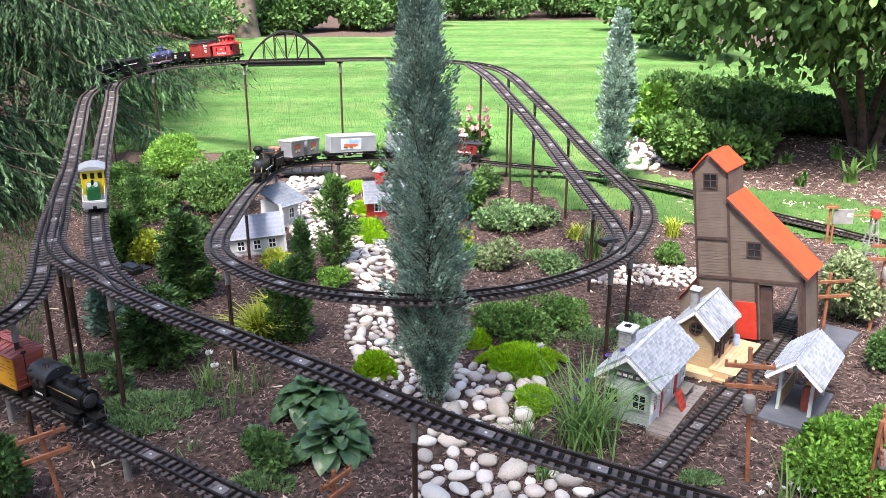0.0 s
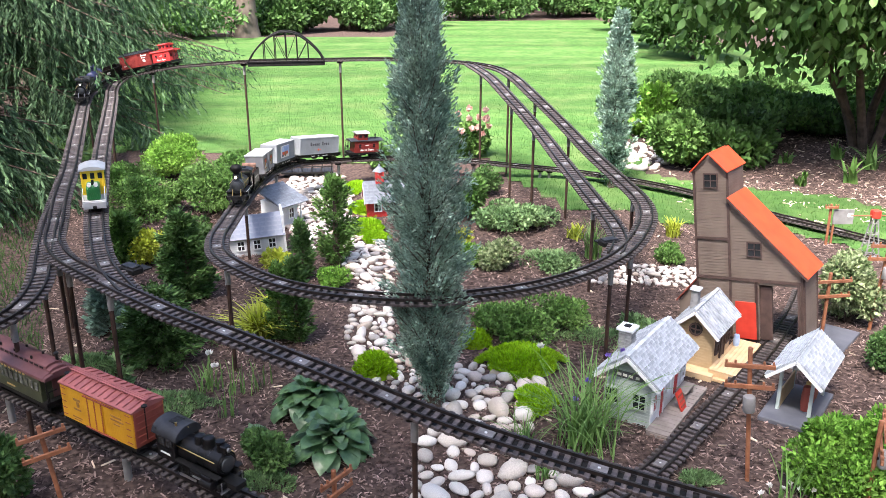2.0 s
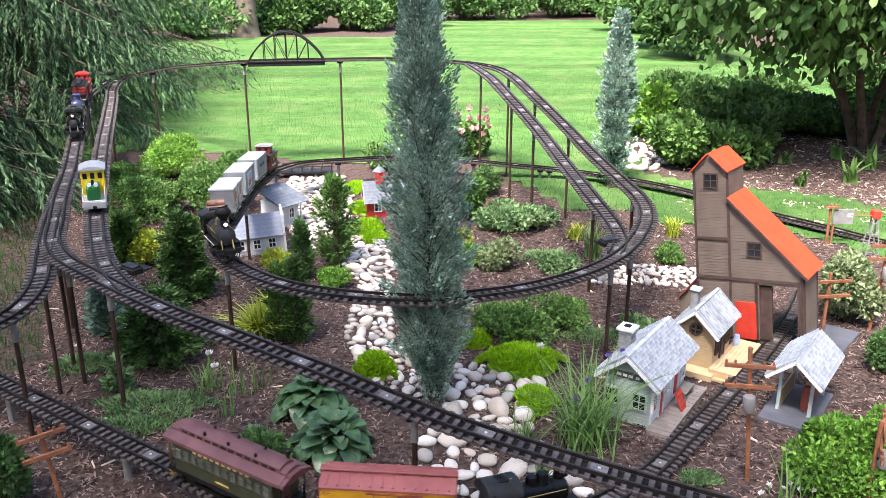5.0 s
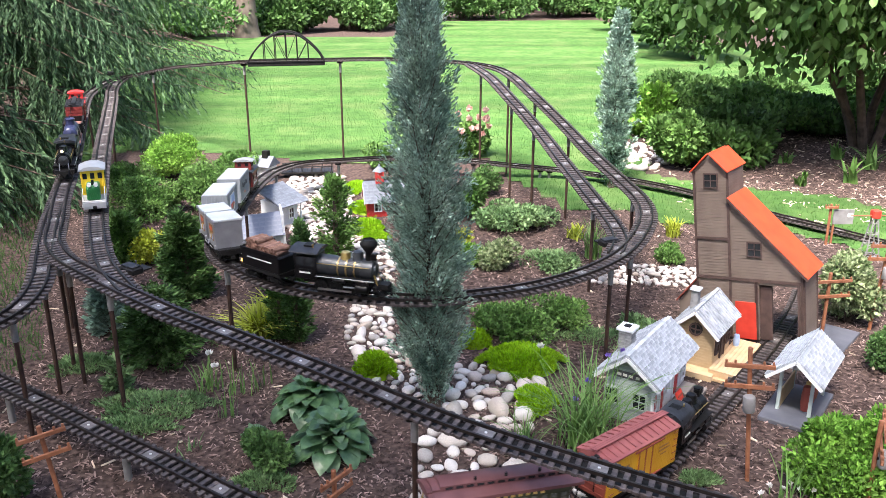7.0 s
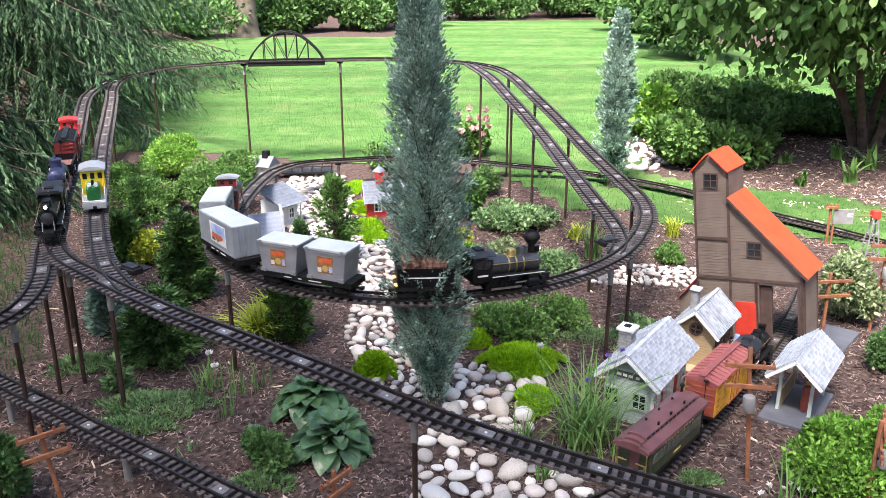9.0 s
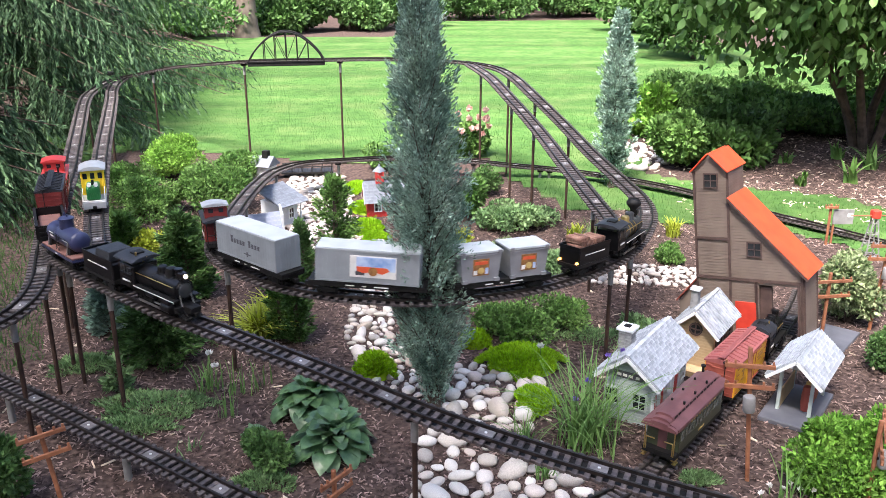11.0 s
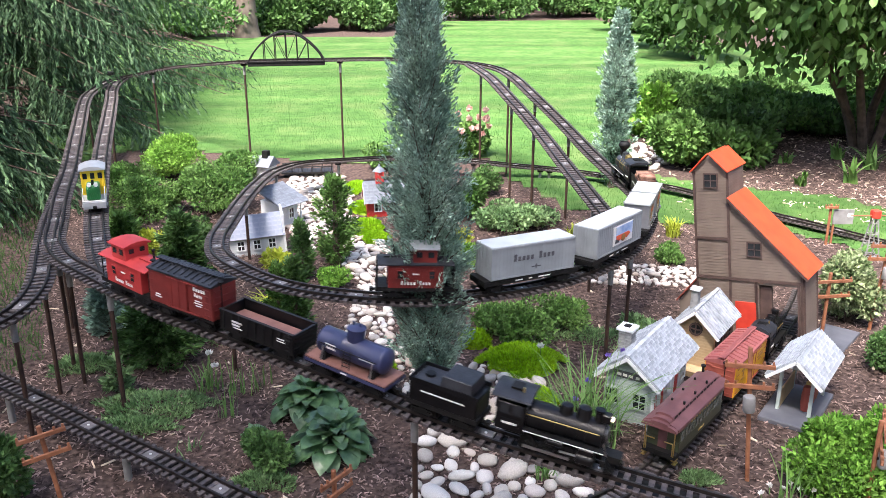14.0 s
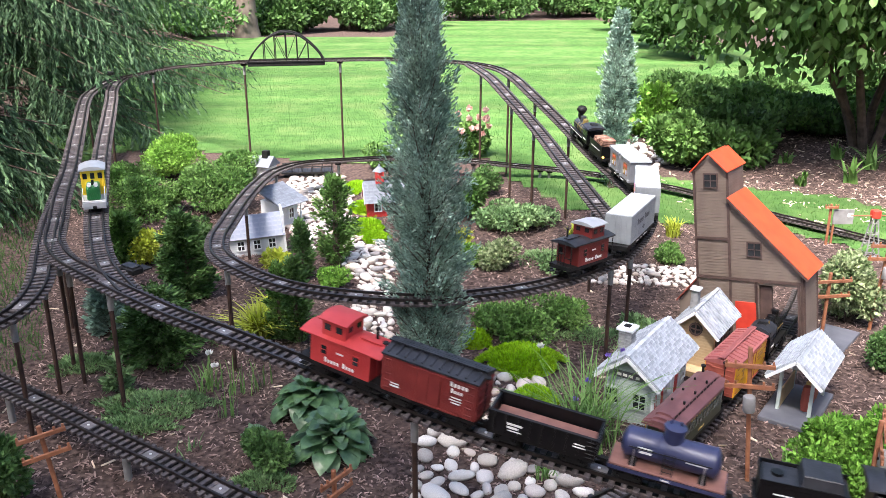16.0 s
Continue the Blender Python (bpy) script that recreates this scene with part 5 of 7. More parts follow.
def small_diesel():
    """Yellow cab locomotive with a green hood, parked on the siding."""
    th = thing("small_locomotive", "yellow cab locomotive with a green hood, parked on the siding", "locomotive", group="locomotives")
    part("frame", box((0, 0, 0.04), (0.26, 0.1, 0.022)), M["silver"], th, bevel=0.002)
    drivers(th, [-0.05, 0.05], 0.02)
    hood = part("hood", box((0.07, 0, 0.082), (0.11, 0.056, 0.062)), M["loco_grn"], th, bevel=0.006)
    bm = bmesh.new()
    for k in range(7):
        box((0.126, -0.022 + 0.0073 * k, 0.08), (0.004, 0.003, 0.046), bm)
    part("grille", bm, M["loco_grn"], hood)
    for sy in (-0.014, 0.014):
        part("headlight", rod((0.115, sy, 0.122), (0.13, sy, 0.122), 0.009, seg=12), M["ink_white"], hood)
    part("exhaust", rod((0.085, 0, 0.11), (0.085, 0, 0.135), 0.006), M["black_matt"], hood)
    cab = part("cab", box((-0.045, 0, 0.108), (0.12, 0.1, 0.115)), M["loco_yel"], th, bevel=0.003)
    arc = [(-0.058, 0.164), (-0.056, 0.168), (-0.03, 0.179), (0, 0.183), (0.03, 0.179), (0.056, 0.168), (0.058, 0.164)]
    part("roof", prism(arc, 0.145, "x", -0.045), M["silver"], cab, smooth=True)
    for y in (-0.032, 0.0, 0.032):
        part("cab_window", box((0.0155, y, 0.138), (0.002, 0.018, 0.026)), M["glass"], cab)
    for sy in (-1, 1):
        for x in (-0.075, -0.02):
            part("cab_window", box((x, sy * 0.0505, 0.135), (0.03, 0.002, 0.03)), M["glass"], cab)
        part("step", box((0.11, sy * 0.047, 0.026), (0.03, 0.012, 0.006)), M["silver"], th)
        bm = rod((0.125, sy * 0.046, 0.05), (0.125, sy * 0.046, 0.085), 0.002)
        rod((0.125, sy * 0.046, 0.085), (0.02, sy * 0.046, 0.085), 0.002, bm=bm)
        part("handrail", bm, M["ink_white"], th)
    part("pilot_plate", box((0.133, 0, 0.03), (0.006, 0.094, 0.03)), M["silver"], th, bevel=0.001)
    coupler(th, 0.146)
    return th


# ---- trains ----
train_c = [(steam_loco("black steam locomotive with brass fittings", 0.2, "black", "black", "straight", False), 0.0, 0.15),
           (tender("black tender with a white stripe and coal bunker", "coal"), -0.285, 0.12),
           (tank_car(), -0.595, 0.18), (gondola(), -0.915, 0.18), (red_boxcar(), -1.23, 0.18),
           (caboose("bright red caboose with a cupola", "cab_red", "cab_red", "cab_red", "cab_red", -0.03, (5, 4), 0.26), -1.515, 0.15)]
train_a = [(steam_loco("dark steam locomotive with a balloon smokestack", 0.2, "gunmetal", "black", "balloon", True, gold=True), 0.0, 0.15),
           (tender("black tender stacked with firewood", "wood"), -0.29, 0.12),
           (bin_flat(), -0.71, 0.27), (container_flat("flat car with a grey container and a picture label", False), -1.185, 0.29),
           (container_flat("flat car with a grey lettered container", True), -1.665, 0.29),
           (caboose("dark red caboose with a grey cupola roof", "cab_dark", "roofblk", "cab_dark", "silver", 0.03, (5, 4)), -2.095, 0.15)]
train_b = [(steam_loco("small black tank locomotive with a rounded cab", 0.165, "black", "black", "straight", False, lit=False, small=True), 0.0, 0.12),
           (reefer(), -0.405, 0.24), (coach(), -0.885, 0.29)]
parked = small_diesel()

# ---- buildings ----


def shingles(parent, L, S, m, material, rows=9, lift=0.003):
    """Staggered shingle courses on a roof slope: L along the eave, S up the slope, from its lower left corner."""
    sm = []
    ch = S / rows
    for k in range(3):
        bm = box((0, 0, 0), (ch * (0.95 + 0.2 * k), ch * 1.12, 0.0045))
        me = bpy.data.meshes.new("shingle")
        bm.to_mesh(me)
        bm.free()
        me.materials.append(material)
        sm.append((me, ch * (0.95 + 0.2 * k)))
    r = random.Random(int(L * 1000) + rows)
    for j in range(rows):
        x = -ch * 0.5 * (j % 2)
        while x < L:
            me, w = sm[r.randrange(3)]
            if x + w > L:
                x = L - w
            ob = piece("shingle", me, parent, m @ pose(max(x, 0) + w / 2, ch * (j + 0.45), lift + r.uniform(0, 0.0016), 11))
            x += w + 0.0012
            if x >= L - 0.004:
                break


def gable_house(name, label, m, L, W, H, rise, wall_m, roof_m, over=0.025, gable_m=None, rows=8, end_over=0.02):
    """Walls and a shingled gable roof; long axis x, front is -y."""
    th = thing(name, label, "model building", m, "model buildings")
    out = [(-W / 2, 0), (W / 2, 0), (W / 2, H), (0, H + rise), (-W / 2, H)]
    body = part("wall", prism(out, L, "x"), M[wall_m], th)
    bm = bmesh.new()
    n = int(H / 0.012)
    for i in range(n):
        for sy in (-1, 1):
            o = box((0, sy * (W / 2 + 0.001), H * (i + 0.5) / n), (L, 0.002, H / n - 0.0014), bm)
    part("clapboard_siding", bm, M[wall_m], body)["kind"] = "stuff"
    bm = bmesh.new()
    nn = int((H + rise) / 0.012)
    for i in range(nn):
        z = (H + rise) * (i + 0.5) / nn
        w = W if z < H else W * (H + rise - z) / rise
        for sx in (-1, 1):
            if w > 0.01:
                box((sx * (L / 2 + 0.001), 0, z), (0.002, w - 0.002, (H + rise) / nn - 0.0014), bm)
    part("gable_siding", bm, M[gable_m or wall_m], body)["kind"] = "stuff"
    ang = math.atan2(rise, W / 2)
    S = (W / 2 + over) / math.cos(ang)
    for sy in (-1, 1):
        r_ = part("roof_slope", box((0, 0, 0), (L + 2 * end_over, S, 0.005)), M[roof_m], th)
        mid = (W / 2 + over) / 2
        zc = H + rise - math.tan(ang) * mid + 0.004
        r_.matrix_basis = pose(0, sy * mid, zc, -sy * math.degrees(ang), 0, 0)
        mm = pose(-(L + 2 * end_over) / 2, -S / 2, 0.003) if sy < 0 else pose((L + 2 * end_over) / 2, S / 2, 0.003, 0, 0, 180)
        if rows:
            shingles(r_, L + 2 * end_over, S, mm, M[roof_m], rows)
        else:
            for i in range(15):
                part("roof_batten", box((-(L + 2 * end_over) * (0.49 - 0.07 * i), 0, 0.0045), (0.0045, S, 0.005)), M[roof_m], r_)
    part("ridge_cap", box((0, 0, H + rise + 0.009), (L + 2 * end_over, 0.014, 0.005)), M[roof_m], th)
    for sx in (-1, 1):
        for sy in (-1, 1):
            f = part("bargeboard", box((0, 0, 0), (0.004, S, 0.012)), M["white"], th)
            f.matrix_basis = pose(sx * (L / 2 + end_over), sy * (W / 2 + over) / 2, H + rise - math.tan(ang) * (W / 2 + over) / 2 - 0.004, -sy * math.degrees(ang))
    return th


def opening(th, name, m, w, h, frame_m, fill_m, bars_=True):
    """A window or door: fill, frame and glazing bars on a wall plane (own x-y plane faces out)."""
    o = part(name, box((0, 0, 0.001), (w, h, 0.004)), M[fill_m], th)
    o.matrix_basis = m
    bm = bmesh.new()
    t = 0.006
    for sx in (-1, 1):
        box((sx * (w / 2 + t / 2), 0, 0.003), (t, h + 2 * t, 0.008), bm)
    for sy in (-1, 1):
        box((0, sy * (h / 2 + t / 2), 0.003), (w, t, 0.008), bm)
    part(name + "_frame", bm, M[frame_m], o)
    if bars_:
        bm = box((0, 0, 0.004), (0.0035, h, 0.003))
        box((0, 0, 0.0045), (w, 0.0035, 0.003), bm)
        part("glazing_bar", bm, M[frame_m], o)
    return o


def coal_tower():
    W, D, T = 0.53, 0.24, 0.175
    th = thing("coal_tower", "tan model coaling tower with bright orange roofs", "model building", TOWER, "model buildings")
    zt, zs, ze = 0.83, 0.70, 0.35
    door0, door1, dh = 0.315, 0.50, 0.285
    front = bmesh.new()
    t = 0.012
    # front and back walls with the railway opening left free
    for y in (t / 2, D - t / 2):
        prism([(0, 0), (door0, 0), (door0, dh), (door1, dh), (door1, 0), (W, 0), (W, ze), (T, zs), (T, zt), (T / 2, zt + 0.085), (0, zt)], t, "y", y, front)
    part("wall", front, M["siding"], th)
    side = box((t / 2, D / 2, zt / 2), (t, D - 2 * t, zt))
    box((W - t / 2, D / 2, ze / 2), (t, D - 2 * t, ze), side)
    box((T - t / 2, D / 2, (zt + 0.5) / 2), (t, D - 2 * t, zt - 0.5), side)
    part("side_wall", side, M["siding"], th)
    bm = bmesh.new()
    n = 64
    for i in range(n):
        z = 0.9 * (i + 0.5) / n
        xe = W if z < ze else (T + (W - T) * (zs - z) / (zs - ze) if z < zs else T)
        xa = 0
        if z > zt:
            k = (z - zt) / 0.085
            if k > 0.95:
                continue
            xa, xe = T / 2 * k, T - T / 2 * k
        segs = [(xa, door0), (door1, xe)] if z < dh else [(xa, xe)]
        for a, b in segs:
            box(((a + b) / 2, -0.001, z), (b - a - 0.002, 0.003, 0.0118), bm)
        if z < ze:
            box((W + 0.001, D / 2, z), (0.003, D - 0.002, 0.0118), bm)
        elif z > zs and z < zt:
            box((T + 0.001, D / 2, z), (0.003, D - 0.002, 0.0118), bm)
    part("clapboard_siding", bm, M["siding"], th, "narrow tan clapboards")["kind"] = "stuff"
    rm = M["orange"]
    for sx in (-1, 1):
        o = part("tower_roof", box((0, 0, 0), (0.125, D + 0.05, 0.006)), rm, th, "bright orange roof panel", bevel=0.001)
        o.matrix_basis = pose(T / 2 + sx * 0.051, D / 2, zt + 0.042, 0, sx * math.degrees(math.atan2(0.085, T / 2)), 0)
    a = math.atan2(zs - ze, W - T)
    S = math.hypot(zs - ze, W - T) + 0.035
    o = part("chute_roof", box((S / 2, 0, 0), (S, D + 0.05, 0.007)), rm, th, "long sloping bright orange roof", bevel=0.001)
    o.matrix_basis = pose(T + 0.002, D / 2, zs + 0.008, 0, math.degrees(a), 0)
    o = part("fascia", box((S / 2, 0, 0), (S, 0.004, 0.012)), M["timber"], th)
    o.matrix_basis = pose(T + 0.002, -0.024, zs - 0.002, 0, math.degrees(a), 0)
    for x, z0, z1 in ((0.006, 0, zt), (T, 0, zt), (0.006 + 0.3, 0, 0.3), (door0 + 0.008 - 0.02, 0, dh), (W - 0.006, 0, ze), (door1 + 0.008, 0, dh + 0.01)):
        part("upright_trim", box((x, -0.005, (z0 + z1) / 2), (0.012, 0.006, z1 - z0)), M["timber"], th)
    for x0, x1, z in ((0, T, 0.5), (0, W, 0.302)):
        part("beam_trim", box(((x0 + x1) / 2, -0.0062, z), (x1 - x0, 0.007, 0.013)), M["timber"], th)
    for x in (W + 0.004,):
        for y in (0.006, D - 0.006):
            part("corner_trim", box((x, y, ze / 2), (0.006, 0.012, ze)), M["timber"], th)
    for x, z in ((T / 2 + 0.004, zt - 0.045), (0.3, 0.455)):
        opening(th, "window", pose(x, -0.004, z, 90), 0.062, 0.062, "timber", "glass")
    part("red_door", box(((0.2 + door0 - 0.02) / 2 + 0.003, -0.005, 0.095), (0.105, 0.007, 0.19)), M["red_door"], th, "bright red door panel", bevel=0.001)
    part("open_door", box((door0 + 0.03, 0.02, 0.135), (0.06, 0.01, 0.27)), M["timber"], th, "dark door leaf standing open")
    shed = prism([(0, 0), (0.11, 0), (0.11, 0.28), (0, 0.16)], D - 0.04, "y", D / 2)
    for v in shed.verts:
        v.co.x -= 0.11
    s = part("lean_to", shed, M["siding"], th)
    o = part("lean_to_roof", box((0, 0, 0), (0.175, D, 0.006)), M["oxide"], s)
    o.matrix_basis = pose(-0.06, D / 2, 0.224, 0, -47.5, 0)
    return th


TOWER = pose(1.169, 3.537, -0.005, 0, -8.0, -37.7) @ Matrix.Diagonal((0.864, 0.786, 0.897, 1))
coal_tower()


def bricks_chimney(th, x, y, z0, h, w=0.042):
    c = part("chimney", box((x, y, z0 + h / 2), (w, w, h)), M["brick"], th, "grey brick chimney")
    bm = box((0, 0, 0), (w * 0.46, 0.004, 0.009))
    me = bpy.data.meshes.new("brick")
    bm.to_mesh(me)
    bm.free()
    me.materials.append(M["brick"])
    n = int(h / 0.0115)
    for j in range(n):
        for k in range(4):
            for i in range(2):
                o = (i - 0.5) * w * 0.5 + (0.25 * w * 0.3 if j % 2 else 0)
                a = k * 90
                piece("brick", me, c, pose(x, y, z0 + 0.006 + j * 0.0115, 0, 0, a) @ pose(o, -w / 2 - 0.0006, 0))
    part("chimney_cap", box((x, y, z0 + h + 0.006), (w + 0.02, w + 0.02, 0.012)), M["white"], c, bevel=0.002)
    part("flue", box((x, y, z0 + h + 0.013), (w * 0.5, w * 0.5, 0.006)), M["black_matt"], c)


def white_station():
    L, W = 0.353, 0.175
    th = gable_house("station", "white and grey-green model station with red doors", STATION, L, W, 0.203, 0.07, "st_white", "shingle", 0.036, "st_green", 12, 0.035)
    y, xg = -W / 2 - 0.002, -L / 2 - 0.002
    for x, n, w, h, z in ((-0.15, "window", 0.034, 0.075, 0.105), (-0.085, "door", 0.038, 0.125, 0.075), (-0.02, "window", 0.026, 0.05, 0.12), (0.06, "door", 0.05, 0.1, 0.09), (0.145, "window", 0.034, 0.07, 0.11)):
        opening(th, n, pose(x, y, z, 90), w, h, "white", "glass" if n == "window" else "st_red", n == "window")
    part("red_shutter", box((-0.15, y - 0.003, 0.1), (0.024, 0.003, 0.07)), M["st_red"], th, "dark red window shutter")
    opening(th, "window", pose(xg, -0.045, 0.1, 90, 0, -90), 0.045, 0.055, "st_green", "glass")
    opening(th, "window", pose(xg, 0.06, 0.1, 90, 0, -90), 0.045, 0.055, "st_green", "glass")
    sg = part("sign_board", box((0, 0, 0), (0.12, 0.026, 0.004)), M["ink_dark"], th, "dark station name board")
    sg.matrix_basis = pose(xg - 0.003, 0, 0.192, 90, 0, -90)
    bars([(-0.036, 0, 0.016, 0.01), (-0.014, 0, 0.016, 0.01), (0.008, 0, 0.016, 0.01), (0.034, 0, 0.014, 0.01)], M["ink_white"], th, pose(xg - 0.006, 0, 0.192, 90, 0, -90))
    d = part("platform", box((0.0, y - 0.042, 0.008), (0.44, 0.08, 0.016)), M["greydeck"], th, "grey board platform", bevel=0.001)
    for i in range(14):
        part("board", box((-0.203 + 0.0312 * i, y - 0.042, 0.018), (0.0292, 0.083, 0.004)), M["greydeck"], d)
    b = part("bench", box((0.1, y - 0.03, 0.055), (0.1, 0.045, 0.006)), M["greydeck"], th, "small grey-brown bench")
    for sx in (-1, 1):
        part("bench_leg", box((0.1 + sx * 0.042, y - 0.03, 0.036), (0.008, 0.04, 0.034)), M["greydeck"], b)
    fr = part("red_board", box((0.0, 0, 0), (0.05, 0.005, 0.075)), M["red_door"], th, "red notice frame standing on the platform")
    fr.matrix_basis = pose(0.0, y - 0.05, 0.055, -22)
    for k in (-0.02, 0.0, 0.02):
        part("frame_slat", box((0, -0.004, k), (0.044, 0.004, 0.006)), M["oxide"], fr)
    bricks_chimney(th, -0.03, 0.075, 0.15, 0.15, 0.046)
    for i in range(5):
        part("bracket", rod((-0.17 + 0.085 * i, y, 0.13), (-0.17 + 0.085 * i, y - 0.03, 0.165), 0.003), M["white"], th)
    return th


STATION = pose(0.768, 2.877, 0.0, 0, 0, 55.9)
white_station()


def tan_depot():
    L, W = 0.225, 0.15
    th = gable_house("depot", "small tan depot on a pale wooden deck", DEPOT, L, W, 0.2, 0.07, "tan", "shingle", 0.029, "tan", 0, 0.033)
    xg = -L / 2
    w_ = part("round_window", lathe([(0.028, 0), (0.028, -0.008), (0.021, -0.008), (0.021, -0.002)], "x", (xg, 0, 0.185), 18), M["timber"], th, "round window with a dark frame", smooth=True)
    part("round_pane", rod((xg + 0.004, 0, 0.185), (xg - 0.004, 0, 0.185), 0.021, seg=18), M["glass"], w_)
    bm = box((xg - 0.006, 0, 0.185), (0.004, 0.005, 0.042))
    box((xg - 0.0065, 0, 0.185), (0.004, 0.042, 0.005), bm)
    part("glazing_bar", bm, M["timber"], w_)
    y = -W / 2 - 0.002
    for x, n, w, h, z in ((-0.07, "window", 0.036, 0.07, 0.12), (0.0, "door", 0.042, 0.13, 0.1), (0.07, "window", 0.036, 0.07, 0.12)):
        opening(th, n, pose(x, y, z, 90), w, h, "timber", "glass" if n == "window" else "timber", n == "window")
    d = part("deck", box((0.035, -0.13, 0.018), (0.36, 0.11, 0.036)), M["deckwood"], th, "pale wooden deck", bevel=0.001)
    for i in range(7):
        part("board", box((0.035, -0.178 + 0.0158 * i, 0.038), (0.362, 0.0142, 0.004)), M["deckwood"], d)
    part("deck_base", box((-0.02, -0.02, 0.012), (0.32, 0.16, 0.024)), M["deckwood"], th)
    part("deck_skirt", box((0.03, -0.13, 0.006), (0.385, 0.135, 0.012)), M["deckwood"], th)
    c = part("chimney", box((0.0, 0.05, 0.265), (0.03, 0.03, 0.09)), M["brick"], th)
    part("chimney_cap", box((0.0, 0.05, 0.313), (0.042, 0.042, 0.008)), M["white"], c)
    part("blue_can", lathe([(0.011, 0), (0.014, 0.012), (0.014, 0.03), (0.011, 0.05)], "z", (0.14, -0.1, 0.04), 12), M["dec_blue"], th, "small blue can")
    return th


DEPOT = pose(1.092, 3.245, 0.0, 0, 0, 55.1)
tan_depot()


def shelter():
    th = thing("platform_shelter", "open shelter with a pale shingled gable roof", "model building", SHELTER, "model buildings")
    L, W, H, rise, over = 0.335, 0.14, 0.18, 0.06, 0.028
    ang = math.atan2(rise, W / 2)
    S = (W / 2 + over) / math.cos(ang)
    for sy in (-1, 1):
        r_ = part("roof_slope", box((0, 0, 0), (L, S, 0.005)), M["shingle"], th)
        mid = (W / 2 + over) / 2
        r_.matrix_basis = pose(0, sy * mid, H + rise - math.tan(ang) * mid, -sy * math.degrees(ang))
        shingles(r_, L, S, pose(-L / 2, -S / 2, 0.003) if sy < 0 else pose(L / 2, S / 2, 0.003, 0, 0, 180), M["shingle"], 9)
        for sx in (-1, 1):
            part("corner_post", box((sx * 0.105, sy * 0.056, (H + 0.015) / 2), (0.012, 0.012, H + 0.015)), M["st_green"], th)
        part("wall_plate", box((0, sy * 0.056, H + 0.006), (0.24, 0.012, 0.012)), M["st_white"], th)
        for sx in (-1, 1):
            f = part("bargeboard", box((0, 0, 0), (0.004, S, 0.012)), M["white"], th)
            f.matrix_basis = pose(sx * L / 2, sy * mid, H + rise - math.tan(ang) * mid - 0.006, -sy * math.degrees(ang))
    for sx in (-1, 1):
        part("tie_beam", box((sx * 0.105, 0, H + 0.006), (0.01, 0.1, 0.01)), M["st_white"], th)
        part("king_post", box((sx * 0.105, 0, H + 0.032), (0.01, 0.01, 0.05)), M["st_white"], th)
    part("low_wall", box((0, 0.054, 0.04), (0.2, 0.006, 0.08)), M["tan"], th)
    for i, c in enumerate(("oxide", "ink_gold", "oxide", "pole")):
        part("barrel", lathe([(0.014, 0), (0.018, 0.03), (0.018, 0.06), (0.014, 0.1)], "z", (-0.06 + 0.04 * i, -0.03, 0.004), 12), M[c], th, "small barrel under the roof")
    return th


SHELTER = pose(1.357, 2.862, 0.008, 0, 0, 54)
shelter()


def slab(m, L, W, label):
    th = thing("stone_slab", label, "stone slab", m, "stone slabs")
    bm = box((0, 0, 0.004), (L, W, 0.02))
    part("slab", bm, M["slate"], th, bevel=0.003)


slab(pose(1.335, 2.84, 0, 0, 0, 54), 0.34, 0.19, "dark slate slab under the open shelter")
slab(pose(1.73, 3.44, 0, 0, 0, 50), 0.28, 0.16, "dark slate slab lying beside the tracks")


def red_house():
    th = gable_house("red_house", "small barn-red model house with a slate roof", pose(-0.39, 5.44, 0, 0, 0, 10), 0.24, 0.15, 0.13, 0.085, "barn", "shingle_d", 0.03, None, 7, 0.02)
    opening(th, "window", pose(-0.05, -0.077, 0.07, 90), 0.04, 0.055, "white", "glass")
    opening(th, "window", pose(0.05, -0.077, 0.07, 90), 0.04, 0.055, "white", "glass")
    c = part("belfry", box((-0.03, 0, 0.25), (0.055, 0.055, 0.08)), M["barn"], th, "small red belfry")
    part("belfry_roof", lathe([(0.045, 0), (0.042, 0.004), (0.012, 0.03), (0.003, 0.05)], "z", (-0.03, 0, 0.29), 4), M["shingle_d"], c)


red_house()


